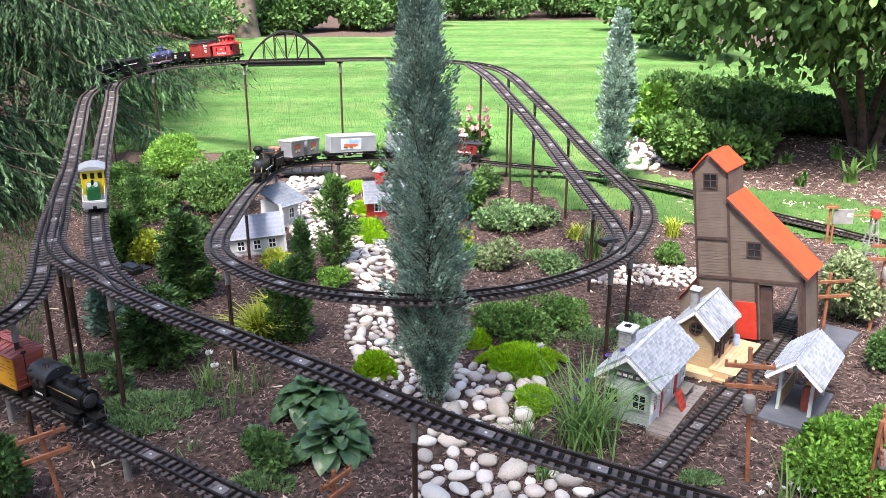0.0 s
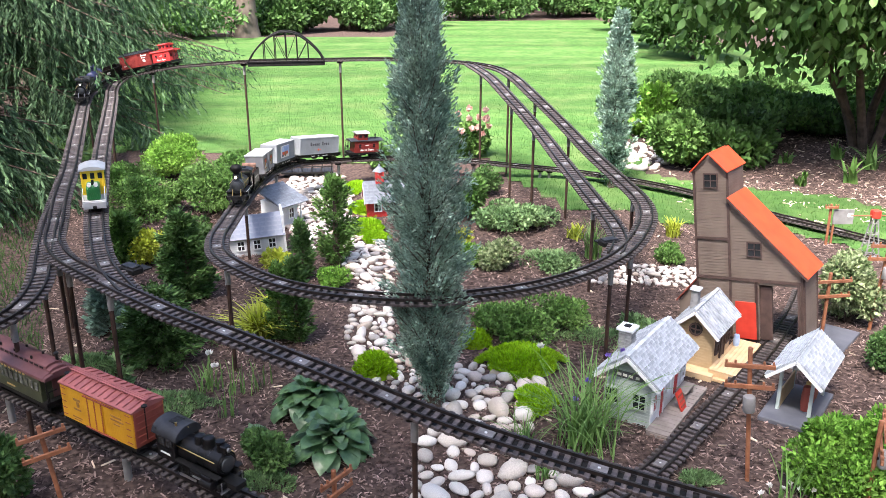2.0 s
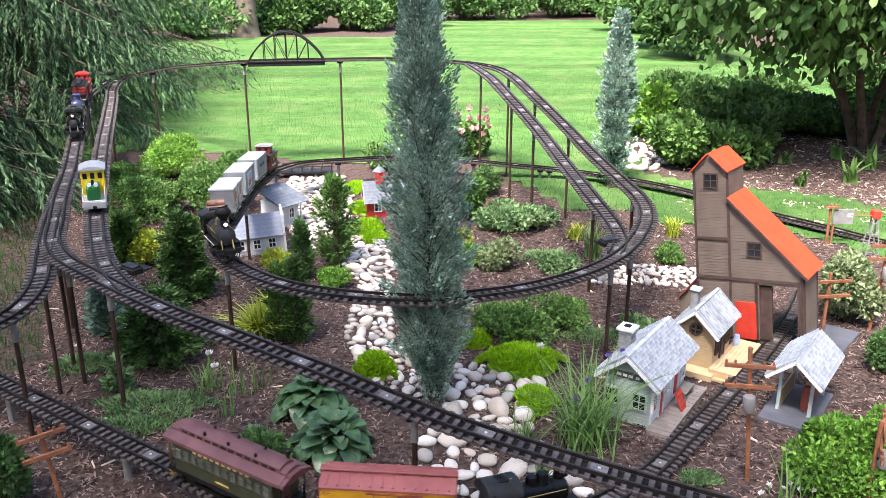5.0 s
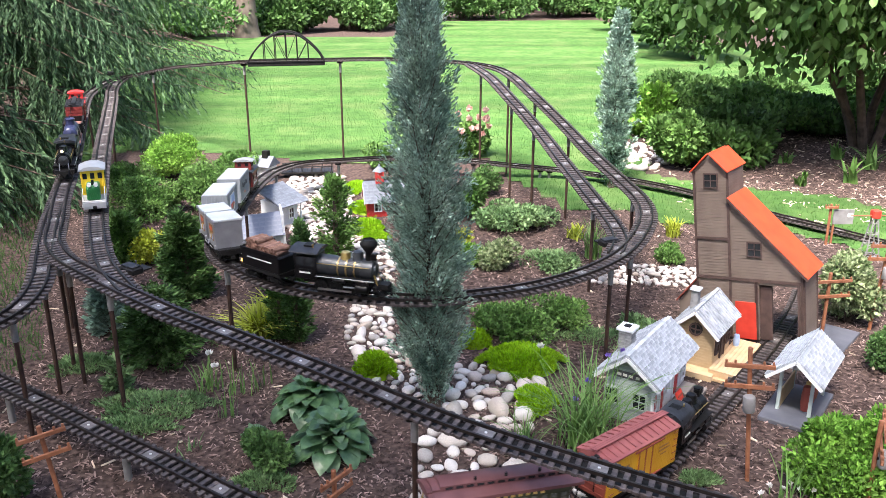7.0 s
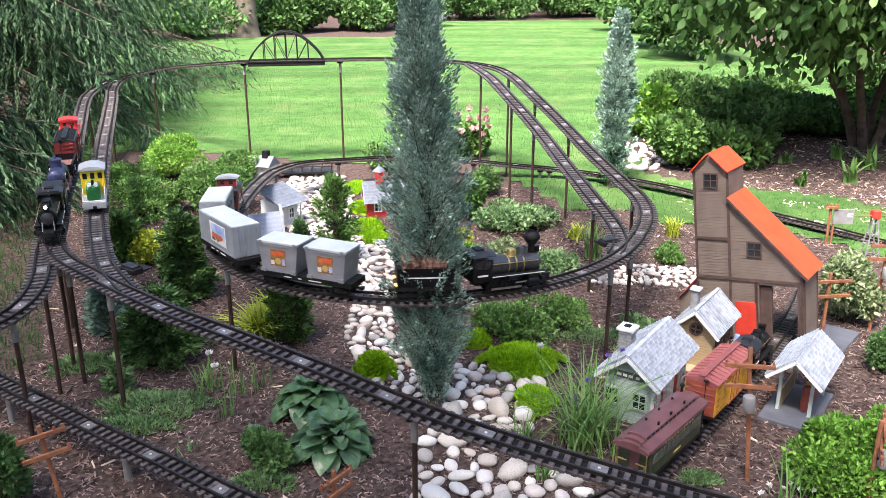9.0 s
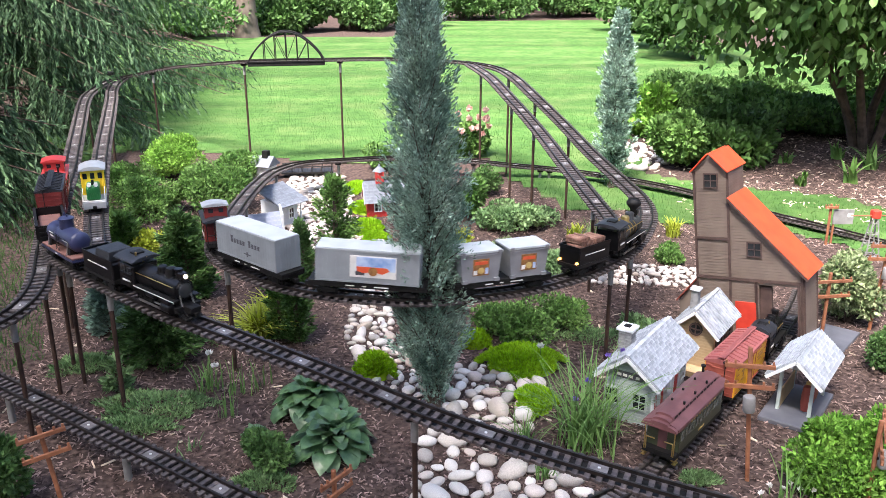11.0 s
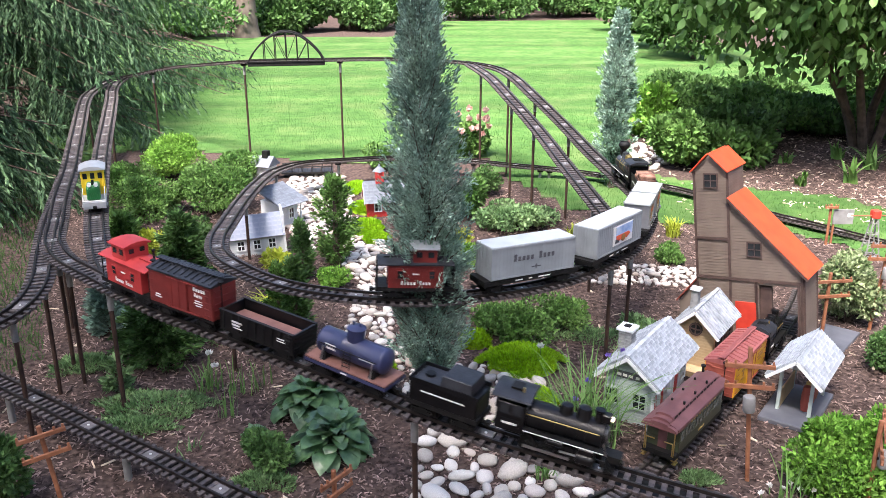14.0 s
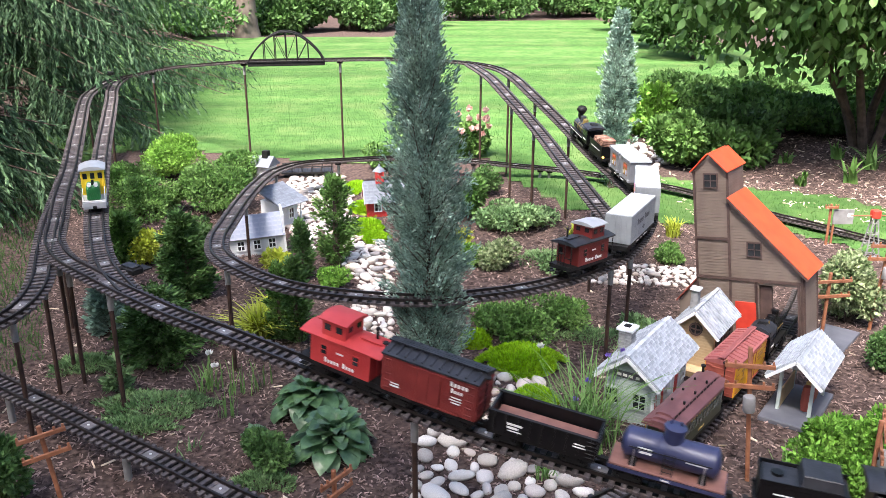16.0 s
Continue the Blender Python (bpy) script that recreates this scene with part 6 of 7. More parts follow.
def white_house():
    th = gable_house("white_house", "leaning pale model house with three front windows", pose(-1.08, 4.68, 0.0, 0, -3, 14), 0.3, 0.2, 0.12, 0.085, "st_white", "bluewhite", 0.015, None, 5, 0.01)
    for x in (-0.09, 0.0, 0.085):
        opening(th, "window", pose(x, -0.102, 0.07, 90), 0.034, 0.05, "white", "glass")
    part("end_wall", box((0.158, 0, 0.115), (0.012, 0.23, 0.23)), M["white"], th, "tall white end wall")
    th = thing("porch_house", "pale model house with a grey shingled porch roof", "model building", pose(-1.04, 5.18, 0, 0, 0, -35), "model buildings")
    part("wall", box((0, 0, 0.085), (0.16, 0.16, 0.17)), M["st_white"], th)
    o = part("porch_roof", box((0, 0, 0), (0.24, 0.24, 0.006)), M["shingle_d"], th)
    o.matrix_basis = pose(0.03, 0, 0.2, 0, 20)
    shingles(o, 0.24, 0.24, pose(0.12, -0.12, 0.003, 0, 0, 90), M["shingle_d"], 7)
    for sy in (-1, 1):
        part("porch_post", box((0.11, sy * 0.08, 0.08), (0.008, 0.008, 0.16)), M["white"], th)
    opening(th, "window", pose(0.082, 0.02, 0.09, 90, 0, 90), 0.035, 0.06, "white", "glass")
    th = thing("grey_shed", "small model house with a grey roof and dark chimney", "model building", pose(-1.37, 6.36, 0, 0, 0, -20), "model buildings")
    part("wall", box((0, 0, 0.06), (0.14, 0.12, 0.12)), M["st_white"], th)
    part("roof", prism([(-0.09, 0.12), (0, 0.19), (0.09, 0.12)], 0.18, "x"), M["shingle_d"], th)
    part("chimney", box((0.02, 0, 0.2), (0.045, 0.045, 0.06)), M["black_matt"], th)


white_house()


def footbridge():
    th = thing("footbridge", "low black plank bridge over the stone bed", "bridge", pose(-1.06, 6.47, 0.02, 0, 0, 6))
    part("deck", box((0, 0, 0.02), (0.4, 0.13, 0.012)), M["black_matt"], th)
    for i in range(12):
        part("plank", box((-0.185 + 0.0335 * i, 0, 0.029), (0.028, 0.13, 0.006)), M["roofblk"], th)
    for sy in (-1, 1):
        part("handrail", rod((-0.2, sy * 0.062, 0.07), (0.2, sy * 0.062, 0.07), 0.005), M["black_matt"], th)
        for i in range(6):
            part("rail_post", rod((-0.19 + 0.076 * i, sy * 0.062, 0.02), (-0.19 + 0.076 * i, sy * 0.062, 0.07), 0.004), M["black_matt"], th)


footbridge()


def pole(x, y, h, arms, turn, can=None, lean=(0, 0), w=0.2):
    """Model telegraph pole: round pole, cross arms, insulator pegs, a grey can."""
    th = thing("telegraph_pole", "reddish wooden model telegraph pole with cross arms", "telegraph pole", pose(x, y, 0, lean[0], lean[1], turn), "telegraph poles")
    part("pole", box((0, 0, h / 2 - 0.01), (0.014, 0.014, h + 0.02)), M["pole"], th, bevel=0.003)
    for z in arms:
        a = part("cross_arm", box((0, -0.011, h - z), (w, 0.009, 0.014)), M["pole"], th, bevel=0.001)
        for k in (-0.46, -0.28, 0.28, 0.46):
            part("insulator", rod((k * w, -0.011, h - z + 0.007), (k * w, -0.011, h - z + 0.018), 0.004), M["pole"], a)
    if can:
        c = part("transformer", lathe([(0.017, 0), (0.019, 0.003), (0.019, 0.05), (0.017, 0.053), (0.006, 0.056)], "z", (0, -0.024, can), 14), M["pipe"], th, "grey transformer can", smooth=True)
        part("can_clamp", box((0, -0.01, can + 0.03), (0.022, 0.014, 0.008)), M["black_matt"], c)


pole(0.99, 2.37, 0.47, (0.06, 0.13), -20, 0.26, (0, -5), 0.15)
pole(1.71, 3.50, 0.30, (0.04, 0.11), 8)
pole(1.96, 3.57, 0.45, (0.05, 0.11), 10, 0.25, (0, 4))
pole(-1.19, 2.25, 0.28, (0.03, 0.1), 30, None, (0, -6), 0.14)
pole(-0.33, 2.20, 0.15, (0.03, 0.08), 55, None, (0, 0), 0.14)
pole(1.295, 2.20, 0.31, (0.02, 0.09), 65, 0.16, (0, 3))
pole(2.28, 4.79, 0.25, (0.02,), 0, None, (0, 0), 0.08)


def small_sign():
    th = thing("sign_board", "grey framed sign board on a short red post", "sign", pose(2.36, 4.79, 0, 0, 0, 0))
    part("board", box((0, 0, 0.17), (0.12, 0.008, 0.09)), M["pipe"], th, bevel=0.001)
    part("post", box((-0.05, 0.006, 0.17 / 2), (0.01, 0.01, 0.17)), M["pole"], th)


small_sign()


def windmill():
    h = 0.25
    th = thing("windmill_tower", "small grey lattice windmill with a red head", "windmill", pose(2.40, 4.51, 0))
    for sx in (-1, 1):
        for sy in (-1, 1):
            part("leg", rod((sx * 0.04, sy * 0.04, 0), (sx * 0.012, sy * 0.012, h), 0.004), M["pipe"], th)
    for k in range(4):
        z = h * (k + 0.5) / 4
        w = 0.04 - 0.028 * z / h
        bm = bmesh.new()
        for a, b in (((-w, -w), (w, -w)), ((w, -w), (w, w)), ((w, w), (-w, w)), ((-w, w), (-w, -w))):
            rod((*a, z), (*b, z), 0.0025, bm=bm)
            rod((*a, z - 0.02), (*b, z + 0.02), 0.002, bm=bm)
        part("brace", bm, M["pipe"], th)
    part("head", box((0, 0, h + 0.02), (0.045, 0.045, 0.045)), M["red_door"], th, "red windmill head", bevel=0.004)
    part("vane", rod((-0.14, 0, h + 0.01), (0.1, 0, h + 0.01), 0.004), M["pole"], th)
    part("tail", box((-0.14, 0, h + 0.012), (0.03, 0.004, 0.02)), M["ink_white"], th)


windmill()

# ---- stones ----


def stone_meshes(n, seed, material):
    out = []
    r = random.Random(seed)
    for k in range(n):
        bm = bmesh.new()
        bmesh.ops.create_icosphere(bm, subdivisions=2, radius=1.0)
        sx, sy, sz = r.uniform(0.8, 1.25), r.uniform(0.6, 0.9), r.uniform(0.42, 0.62)
        for v in bm.verts:
            d = 1 + 0.22 * noise.noise(v.co * 0.9 + Vector((k * 7.1, 0, 0))) + 0.06 * noise.noise(v.co * 2.6 + Vector((0, k * 3.3, 0)))
            v.co = Vector((v.co.x * sx, v.co.y * sy, v.co.z * sz)) * d
        me = bpy.data.meshes.new("stone")
        bm.to_mesh(me)
        bm.free()
        me.polygons.foreach_set("use_smooth", [True] * len(me.polygons))
        me.materials.append(material)
        out.append(me)
    return out


CREEK = [(-0.98, 6.36, 0.2), (-0.91, 5.91, 0.24), (-0.85, 5.35, 0.25), (-0.67, 4.92, 0.22), (-0.45, 4.59, 0.16), (-0.35, 4.16, 0.09), (-0.34, 3.74, 0.1), (-0.33, 3.43, 0.1), (-0.22, 3.15, 0.14), (0.01, 2.98, 0.2), (0.17, 2.98, 0.22), (0.14, 2.76, 0.2), (0.09, 2.53, 0.19), (0.16, 2.37, 0.26), (0.18, 2.13, 0.3)]
RIGHT_STONES = [(0.79, 4.22, 0.08), (0.95, 4.24, 0.12), (1.14, 4.26, 0.15), (1.33, 4.22, 0.14)]
FAR_STONES = [(1.62, 6.86, 0.2), (1.87, 7.23, 0.2), (1.71, 7.53, 0.16)]


def in_creek(x, y, line, k=1.0):
    for (x0, y0, w0), (x1, y1, w1) in zip(line, line[1:]):
        dx, dy = x1 - x0, y1 - y0
        t = max(0, min(1, ((x - x0) * dx + (y - y0) * dy) / (dx * dx + dy * dy)))
        if math.hypot(x - x0 - t * dx, y - y0 - t * dy) < k * (w0 + (w1 - w0) * t):
            return True
    return False


def stone_bed(line, label, size, want, seed, near_y):
    r = random.Random(seed)
    meshes = stone_meshes(9, seed, M["stone"])
    small = stone_meshes(4, seed + 1, M["stone_i"])
    th = thing("stone_bed", label, "dry creek", kind="")
    xs, ys = [p[0] for p in line], [p[1] for p in line]
    placed, V, Fc = [], [], []
    tries = 0
    while len(placed) < want and tries < want * 60:
        tries += 1
        x, y = r.uniform(min(xs) - 0.3, max(xs) + 0.3), r.uniform(min(ys) - 0.2, max(ys) + 0.2)
        if not in_creek(x, y, line):
            continue
        s = size * r.choice((0.55, 0.7, 0.85, 1.0, 1.2)) * (1.42 if y < near_y else 0.95)
        if any((x - a) ** 2 + (y - b) ** 2 < (0.82 * (s + c)) ** 2 for a, b, c in placed[-900:]):
            continue
        placed.append((x, y, s))
    placed.sort(key=lambda p: p[1])
    for i, (x, y, s) in enumerate(placed):
        m = pose(x, y, height(x, y) + s * 0.28, r.uniform(-14, 14), r.uniform(-14, 14), r.uniform(0, 360)) @ Matrix.Diagonal((s, s, s * r.uniform(0.8, 1.1), 1))
        if i < 300:
            ob = piece("stone", meshes[i % 9], th)
            ob.matrix_basis = m
        else:
            me = small[i % 4]
            b = len(V)
            V += [(m @ v.co)[:] for v in me.vertices]
            Fc += [tuple(b + k for k in p.vertices) for p in me.polygons]
    if V:
        ob = new("far_stone", mesh_of("far_stone", V, Fc, M["stone_i"], True))
        ob.parent = th
        ob["kind"] = "stuff"


stone_bed(CREEK, "dry creek of pale rounded river stones", 0.034, 1100, 21, 3.0)
stone_bed(RIGHT_STONES, "pale river stones spread beside the track", 0.03, 170, 22, 0)
stone_bed(FAR_STONES, "pale stones beside the lawn", 0.05, 60, 23, 0)

# ---- plants ----


def leaves(P, D, L, W, r, fold=0.25):
    """Pointed leaves as folded rhombs: places, ways, lengths, widths."""
    P, D = np.asarray(P, float), np.asarray(D, float)
    n = len(P)
    D = D / np.linalg.norm(D, axis=1)[:, None]
    R = r.normal(size=(n, 3))
    S = np.cross(D, R)
    S /= np.linalg.norm(S, axis=1)[:, None] + 1e-9
    N = np.cross(S, D)
    L, W = np.broadcast_to(L, n)[:, None], np.broadcast_to(W, n)[:, None]
    mid = P + D * L * 0.45
    v = np.stack([P, mid + S * W / 2 + N * W * fold, P + D * L, mid - S * W / 2 + N * W * fold], 1).reshape(-1, 3)
    b = np.arange(n)[:, None] * 4
    f = np.concatenate([b + np.array([[0, 1, 2]]), b + np.array([[0, 2, 3]])], 1).reshape(-1, 3)
    return v, f


def ovate(P, D, L, W, r, fold=0.2):
    """Broad leaves with a round base and a drawn-out tip, folded along the midrib and drooping at the end."""
    P, D = np.asarray(P, float), np.asarray(D, float)
    n = len(P)
    D = D / np.linalg.norm(D, axis=1)[:, None]
    S = np.cross(D, r.normal(size=(n, 3)))
    S /= np.linalg.norm(S, axis=1)[:, None] + 1e-9
    N = np.cross(S, D)
    L, W = np.broadcast_to(L, n)[:, None], np.broadcast_to(W, n)[:, None]
    row = lambda u, w, lift: P + D * L * u + S * W * w + N * W * lift
    v = np.stack([P, row(0.22, 0.42, fold), row(0.22, -0.42, fold), row(0.55, 0.44, fold), row(0.55, -0.44, fold), row(1.0, 0, -0.25), row(0.4, 0, 0)], 1).reshape(-1, 3)
    b = np.arange(n)[:, None] * 7
    f = np.concatenate([b + np.array([t]) for t in ((0, 1, 6), (1, 3, 6), (3, 5, 6), (5, 4, 6), (4, 2, 6), (2, 0, 6))], 1).reshape(-1, 3)
    return v, f


def leaf_mesh(name, P, D, L, W, material, r, fold=0.25, broad=False):
    v, f = (ovate if broad else leaves)(P, D, L, W, r, fold)
    return mesh_of(name, v, f, material)


def ball_dirs(r, n):
    d = r.normal(size=(n, 3))
    return d / np.linalg.norm(d, axis=1)[:, None]


def bush(name, label, x, y, w, h, material, n, leaf, seed, category="shrub", lumps=9, depth=None, up=0.3, wide=0.58, group="shrubs", floor=0.0, stems=True, turn=0.0):
    """A rounded uneven shrub: stems and many small leaves gathered in lumps."""
    r = np.random.RandomState(seed)
    d_ = depth or w
    z0 = height(x, y)
    th = thing(name, label, category, pose(x, y, z0, 0, 0, turn), group)
    c, rad = [], []
    for i in range(lumps):
        a = 2 * np.pi * i / lumps + r.uniform(-0.4, 0.4)
        k = r.uniform(0.15, 0.62) if i else 0
        c.append((math.cos(a) * k * w / 2, math.sin(a) * k * d_ / 2, h * (floor + (0.97 - floor) * r.uniform(0.3, 0.72)) * (1 - 0.25 * k)))
        rad.append(r.uniform(0.24, 0.46))
    c, rad = np.array(c), np.array(rad)
    i = r.randint(0, lumps, n)
    d = ball_dirs(r, n)
    q = r.uniform(0.55, 1.0, n) ** 0.5
    P = c[i] + d * (rad[i] * q)[:, None] * np.array((w * 0.62, d_ * 0.62, h * 0.72))
    P[:, 2] = np.abs(P[:, 2])
    P[:, 2] = np.minimum(P[:, 2], h * 1.08)
    D = d + np.array((0, 0, up)) + r.normal(size=(n, 3)) * 0.85
    L = leaf * r.uniform(0.6, 1.25, n)
    ob = new("foliage", leaf_mesh("foliage", P, D, L, L * wide, M[material], r, 0.2, leaf >= 0.034 and leaf < 0.5))
    ob.parent = th
    if stems:
        bm = bmesh.new()
        for k in range(min(lumps, 8)):
            rod((r.uniform(-0.02, 0.02), r.uniform(-0.02, 0.02), -0.01), tuple(c[k]), max(0.004, h * 0.014), 0.002, 5, bm)
        part("stem", bm, M["bark"], th)
    return th


def column_conifer(label, x, y, h, w, material, n, leaf, seed, lean=0.0, base=0.06, tips=160, flare=0.35):
    """A narrow upright conifer: feathery sprays that rise along a tapered trunk, with gaps."""
    r = np.random.RandomState(seed)
    th = thing("columnar_conifer", label, "conifer", pose(x, y, height(x, y)), "conifers")
    part("trunk", rod((0, 0, -0.02), (lean * h, 0, h * 0.93), w * 0.075 + 0.008, 0.004, 8), M["bark"], th)
    P, D = [], []
    bm = bmesh.new()
    per = n // tips
    for k in range(tips):
        z = h * (base + (0.97 - base) * ((k + r.rand()) / tips))
        u = z / h
        prof = min(1.0, (u - base) / 0.12 + flare) * (1 - max(0, u - 0.55) / 0.5) ** 0.8
        a = r.uniform(0, 2 * np.pi)
        R = w / 2 * prof * r.uniform(0.4, 1.0) ** 0.7 * r.uniform(0.85, 1.2)
        ln = h * r.uniform(0.07, 0.14) * (1 if u < 0.8 else 0.8)
        o = np.array((lean * z, 0, z - ln * 0.45))
        t = np.array((math.cos(a) * R + lean * z, math.sin(a) * R, z + ln * 0.55))
        if k % 3 == 0:
            rod(tuple(o), tuple(t), 0.004, 0.001, 4, bm)
        q = r.rand(per) ** 0.7
        ctr = o + (t - o) * q[:, None]
        sp = 0.004 + 0.045 * w * (1.15 - q)
        off = r.normal(size=(per, 3)) * sp[:, None] * np.array((1, 1, 1.3))
        P.append(ctr + off)
        way = (t - o) / np.linalg.norm(t - o)
        D.append(way + np.array((math.cos(a), math.sin(a), 0.3)) * 0.35 + r.normal(size=(per, 3)) * 0.42)
    P, D = np.concatenate(P), np.concatenate(D)
    P[:, 2] = np.maximum(P[:, 2], 0.01)
    L = leaf * r.uniform(0.5, 1.3, len(P))
    ob = new("foliage", leaf_mesh("foliage", P, D, L, L * 0.34, M[material], r))
    ob.parent = th
    part("branch", bm, M["bark"], th)["kind"] = "stuff"
    return th


column_conifer("tall blue-green columnar juniper", -0.03, 2.84, 1.60, 0.31, "juniper", 84000, 0.0165, 31, -0.035, 0.05, 640)
column_conifer("blue-green columnar juniper at the lawn's edge", 1.25, 6.12, 1.26, 0.30, "juniper", 30000, 0.026, 32, 0.0, 0.05, 300)
column_conifer("small open pyramid conifer", -0.59, 4.44, 0.50, 0.25, "shrub", 5200, 0.028, 33, 0.0, 0.02, 90)
column_conifer("slim young green cypress", -0.74, 4.22, 0.31, 0.12, "dark", 4200, 0.024, 34, 0.0, 0.02, 70)
column_conifer("bushy upright dark cypress", -0.64, 3.42, 0.39, 0.13, "dark", 5200, 0.026, 35, -0.02, 0.02, 100)
column_conifer("bushy upright dark cypress", -0.72, 3.45, 0.35, 0.12, "shrub", 3000, 0.026, 36, 0.0, 0.02, 60)
column_conifer("dense dark green dwarf cypress", -1.27, 3.92, 0.43, 0.27, "dark", 11000, 0.032, 37, 0.0, 0.0, 130, 0.8)
column_conifer("dense dark green dwarf cypress", -1.20, 3.27, 0.30, 0.36, "dark", 10000, 0.03, 38, 0.0, 0.0, 130, 0.9)
column_conifer("soft young pine shrub", -1.76, 4.42, 0.28, 0.2, "shrub", 4000, 0.05, 39, 0.0, 0.0, 60, 0.6)
column_conifer("soft young pine shrub", -1.51, 3.52, 0.22, 0.17, "juniper", 3500, 0.04, 40, 0.0, 0.0, 60, 0.6)
column_conifer("small feathery conifer seedling", -1.26, 2.94, 0.15, 0.1, "creep", 900, 0.03, 41, 0.0, 0.0, 24, 0.6)

SHRUBS = [
    (-1.92, 5.44, 0.62, 0.27, "shrub", 13000, 0.021), (-1.55, 5.52, 0.62, 0.36, "shrub", 15000, 0.021), (-2.1, 6.45, 0.55, 0.42, "light", 16000, 0.026),
    (-2.24, 5.91, 0.4, 0.3, "shrub", 7000, 0.022), (-1.54, 6.33, 0.5, 0.26, "shrub", 9000, 0.022), (-1.46, 4.71, 0.3, 0.2, "dark", 3000, 0.026),
    (-1.64, 4.44, 0.24, 0.22, "yleaf", 3000, 0.024), (-0.57, 4.09, 0.2, 0.12, "light", 2600, 0.018),
    (0.30, 4.36, 0.25, 0.2, "varieg", 3200, 0.024), (0.43, 5.13, 0.42, 0.18, "creep", 5200, 0.026), (0.35, 3.43, 0.42, 0.22, "shrub", 4200, 0.019),
    (0.23, 3.55, 0.24, 0.16, "shrub", 2400, 0.019), (0.56, 3.58, 0.25, 0.16, "shrub", 3000, 0.019),
    (1.27, 2.32, 0.34, 0.27, "light", 9500, 0.021), (1.41, 2.34, 0.3, 0.29, "light", 8500, 0.021), (1.91, 3.68, 0.34, 0.38, "varieg", 7500, 0.026), (1.83, 3.15, 0.22, 0.2, "dark", 3000, 0.02),
    (-0.58, 2.45, 0.2, 0.13, "dark", 5000, 0.017), (1.27, 4.46, 0.16, 0.12, "shrub", 1500, 0.022), (0.89, 3.52, 0.22, 0.1, "creep", 900, 0.024),
    (0.62, 4.33, 0.26, 0.1, "creep", 1500, 0.024), (0.31, 5.91, 0.26, 0.22, "dark", 2200, 0.024), (0.19, 5.31, 0.24, 0.34, "shrub", 2200, 0.032),
    (-0.48, 6.70, 0.35, 0.26, "shrub", 2400, 0.03), (-1.35, 2.22, 0.2, 0.26, "dark", 4000, 0.026), (0.10, 4.66, 0.2, 0.16, "yleaf", 1200, 0.026),
    (0.59, 5.22, 0.35, 0.12, "creep", 2400, 0.024), (0.16, 4.42, 0.16, 0.14, "light", 1200, 0.024), (-0.92, 4.42, 0.16, 0.1, "yleaf", 700, 0.03),
]
NAMES = dict(shrub="rounded green shrub in the mulch", light="fresh light green shrub with glossy leaves", dark="dense dark green shrub", yleaf="yellow-green leafy shrub in the mulch",
             varieg="cream and green variegated shrub", creep="low grey-green spreading shrub")
for i, (x, y, w, h, m_, n, lf) in enumerate(SHRUBS):
    bush("shrub", NAMES[m_], x, y, w, h, m_, n, lf, 100 + i, wide=0.32 if (m_, n) == ("light", 16000) else 0.55)


def moss(x, y, w, d, h, seed, material="moss", label="mound of bright green moss-like groundcover", n=5000, leaf=0.022, turn=0.0):
    """A low dome with fine upright leaves."""
    r = np.random.RandomState(seed)
    th = thing("groundcover", label, "groundcover", pose(x, y, height(x, y), 0, 0, turn), "groundcovers")
    a, k = r.uniform(0, 2 * np.pi, n), np.sqrt(r.rand(n))
    edge = 1 + 0.16 * np.sin(3 * a + seed) + 0.1 * np.sin(7 * a + 2 * seed)
    k = k * edge
    z = h * np.maximum(0, 1 - (k / 1.15) ** 2.4) * (0.85 + 0.15 * np.sin(9 * a * k + seed))
    P = np.stack([np.cos(a) * k * w / 2, np.sin(a) * k * d / 2, z], 1)
    D = np.stack([np.cos(a) * k * 0.7, np.sin(a) * k * 0.7, np.ones(n) * 0.8], 1) + r.normal(size=(n, 3)) * 0.35
    L = leaf * r.uniform(0.6, 1.3, n)
    ob = new("foliage", leaf_mesh("foliage", P - D * 0.004, D, L, L * 0.28, M[material], r))
    ob.parent = th
    if material == "creep":
        return
    bm = bmesh.new()
    bmesh.ops.create_uvsphere(bm, u_segments=18, v_segments=8, radius=1.0)
    for v in bm.verts:
        v.co = Vector((v.co.x * w * 0.45, v.co.y * d * 0.45, max(v.co.z, -0.1) * h * 0.85))
    part("cushion", bm, M[material], th, smooth=True)


moss(0.33, 3.19, 0.33, 0.28, 0.075, 201, n=8000)
moss(0.35, 2.86, 0.15, 0.2, 0.05, 202, n=3500)
moss(-0.28, 3.11, 0.16, 0.16, 0.09, 203, n=3500)
moss(0.14, 3.41, 0.13, 0.14, 0.06, 204, n=2200)
moss(-0.49, 5.06, 0.24, 0.34, 0.05, 205, n=5000)
moss(-0.51, 5.52, 0.24, 0.3, 0.05, 206, n=4500)
moss(-0.64, 6.07, 0.16, 0.3, 0.04, 207, n=3000)
moss(-0.41, 4.87, 0.16, 0.2, 0.04, 208, n=2500)
moss(0.83, 2.36, 0.12, 0.08, 0.02, 209, "creep", "small green tuft of groundcover beside the track", 700)
MAT = "low grey-green creeping mat on the mulch"
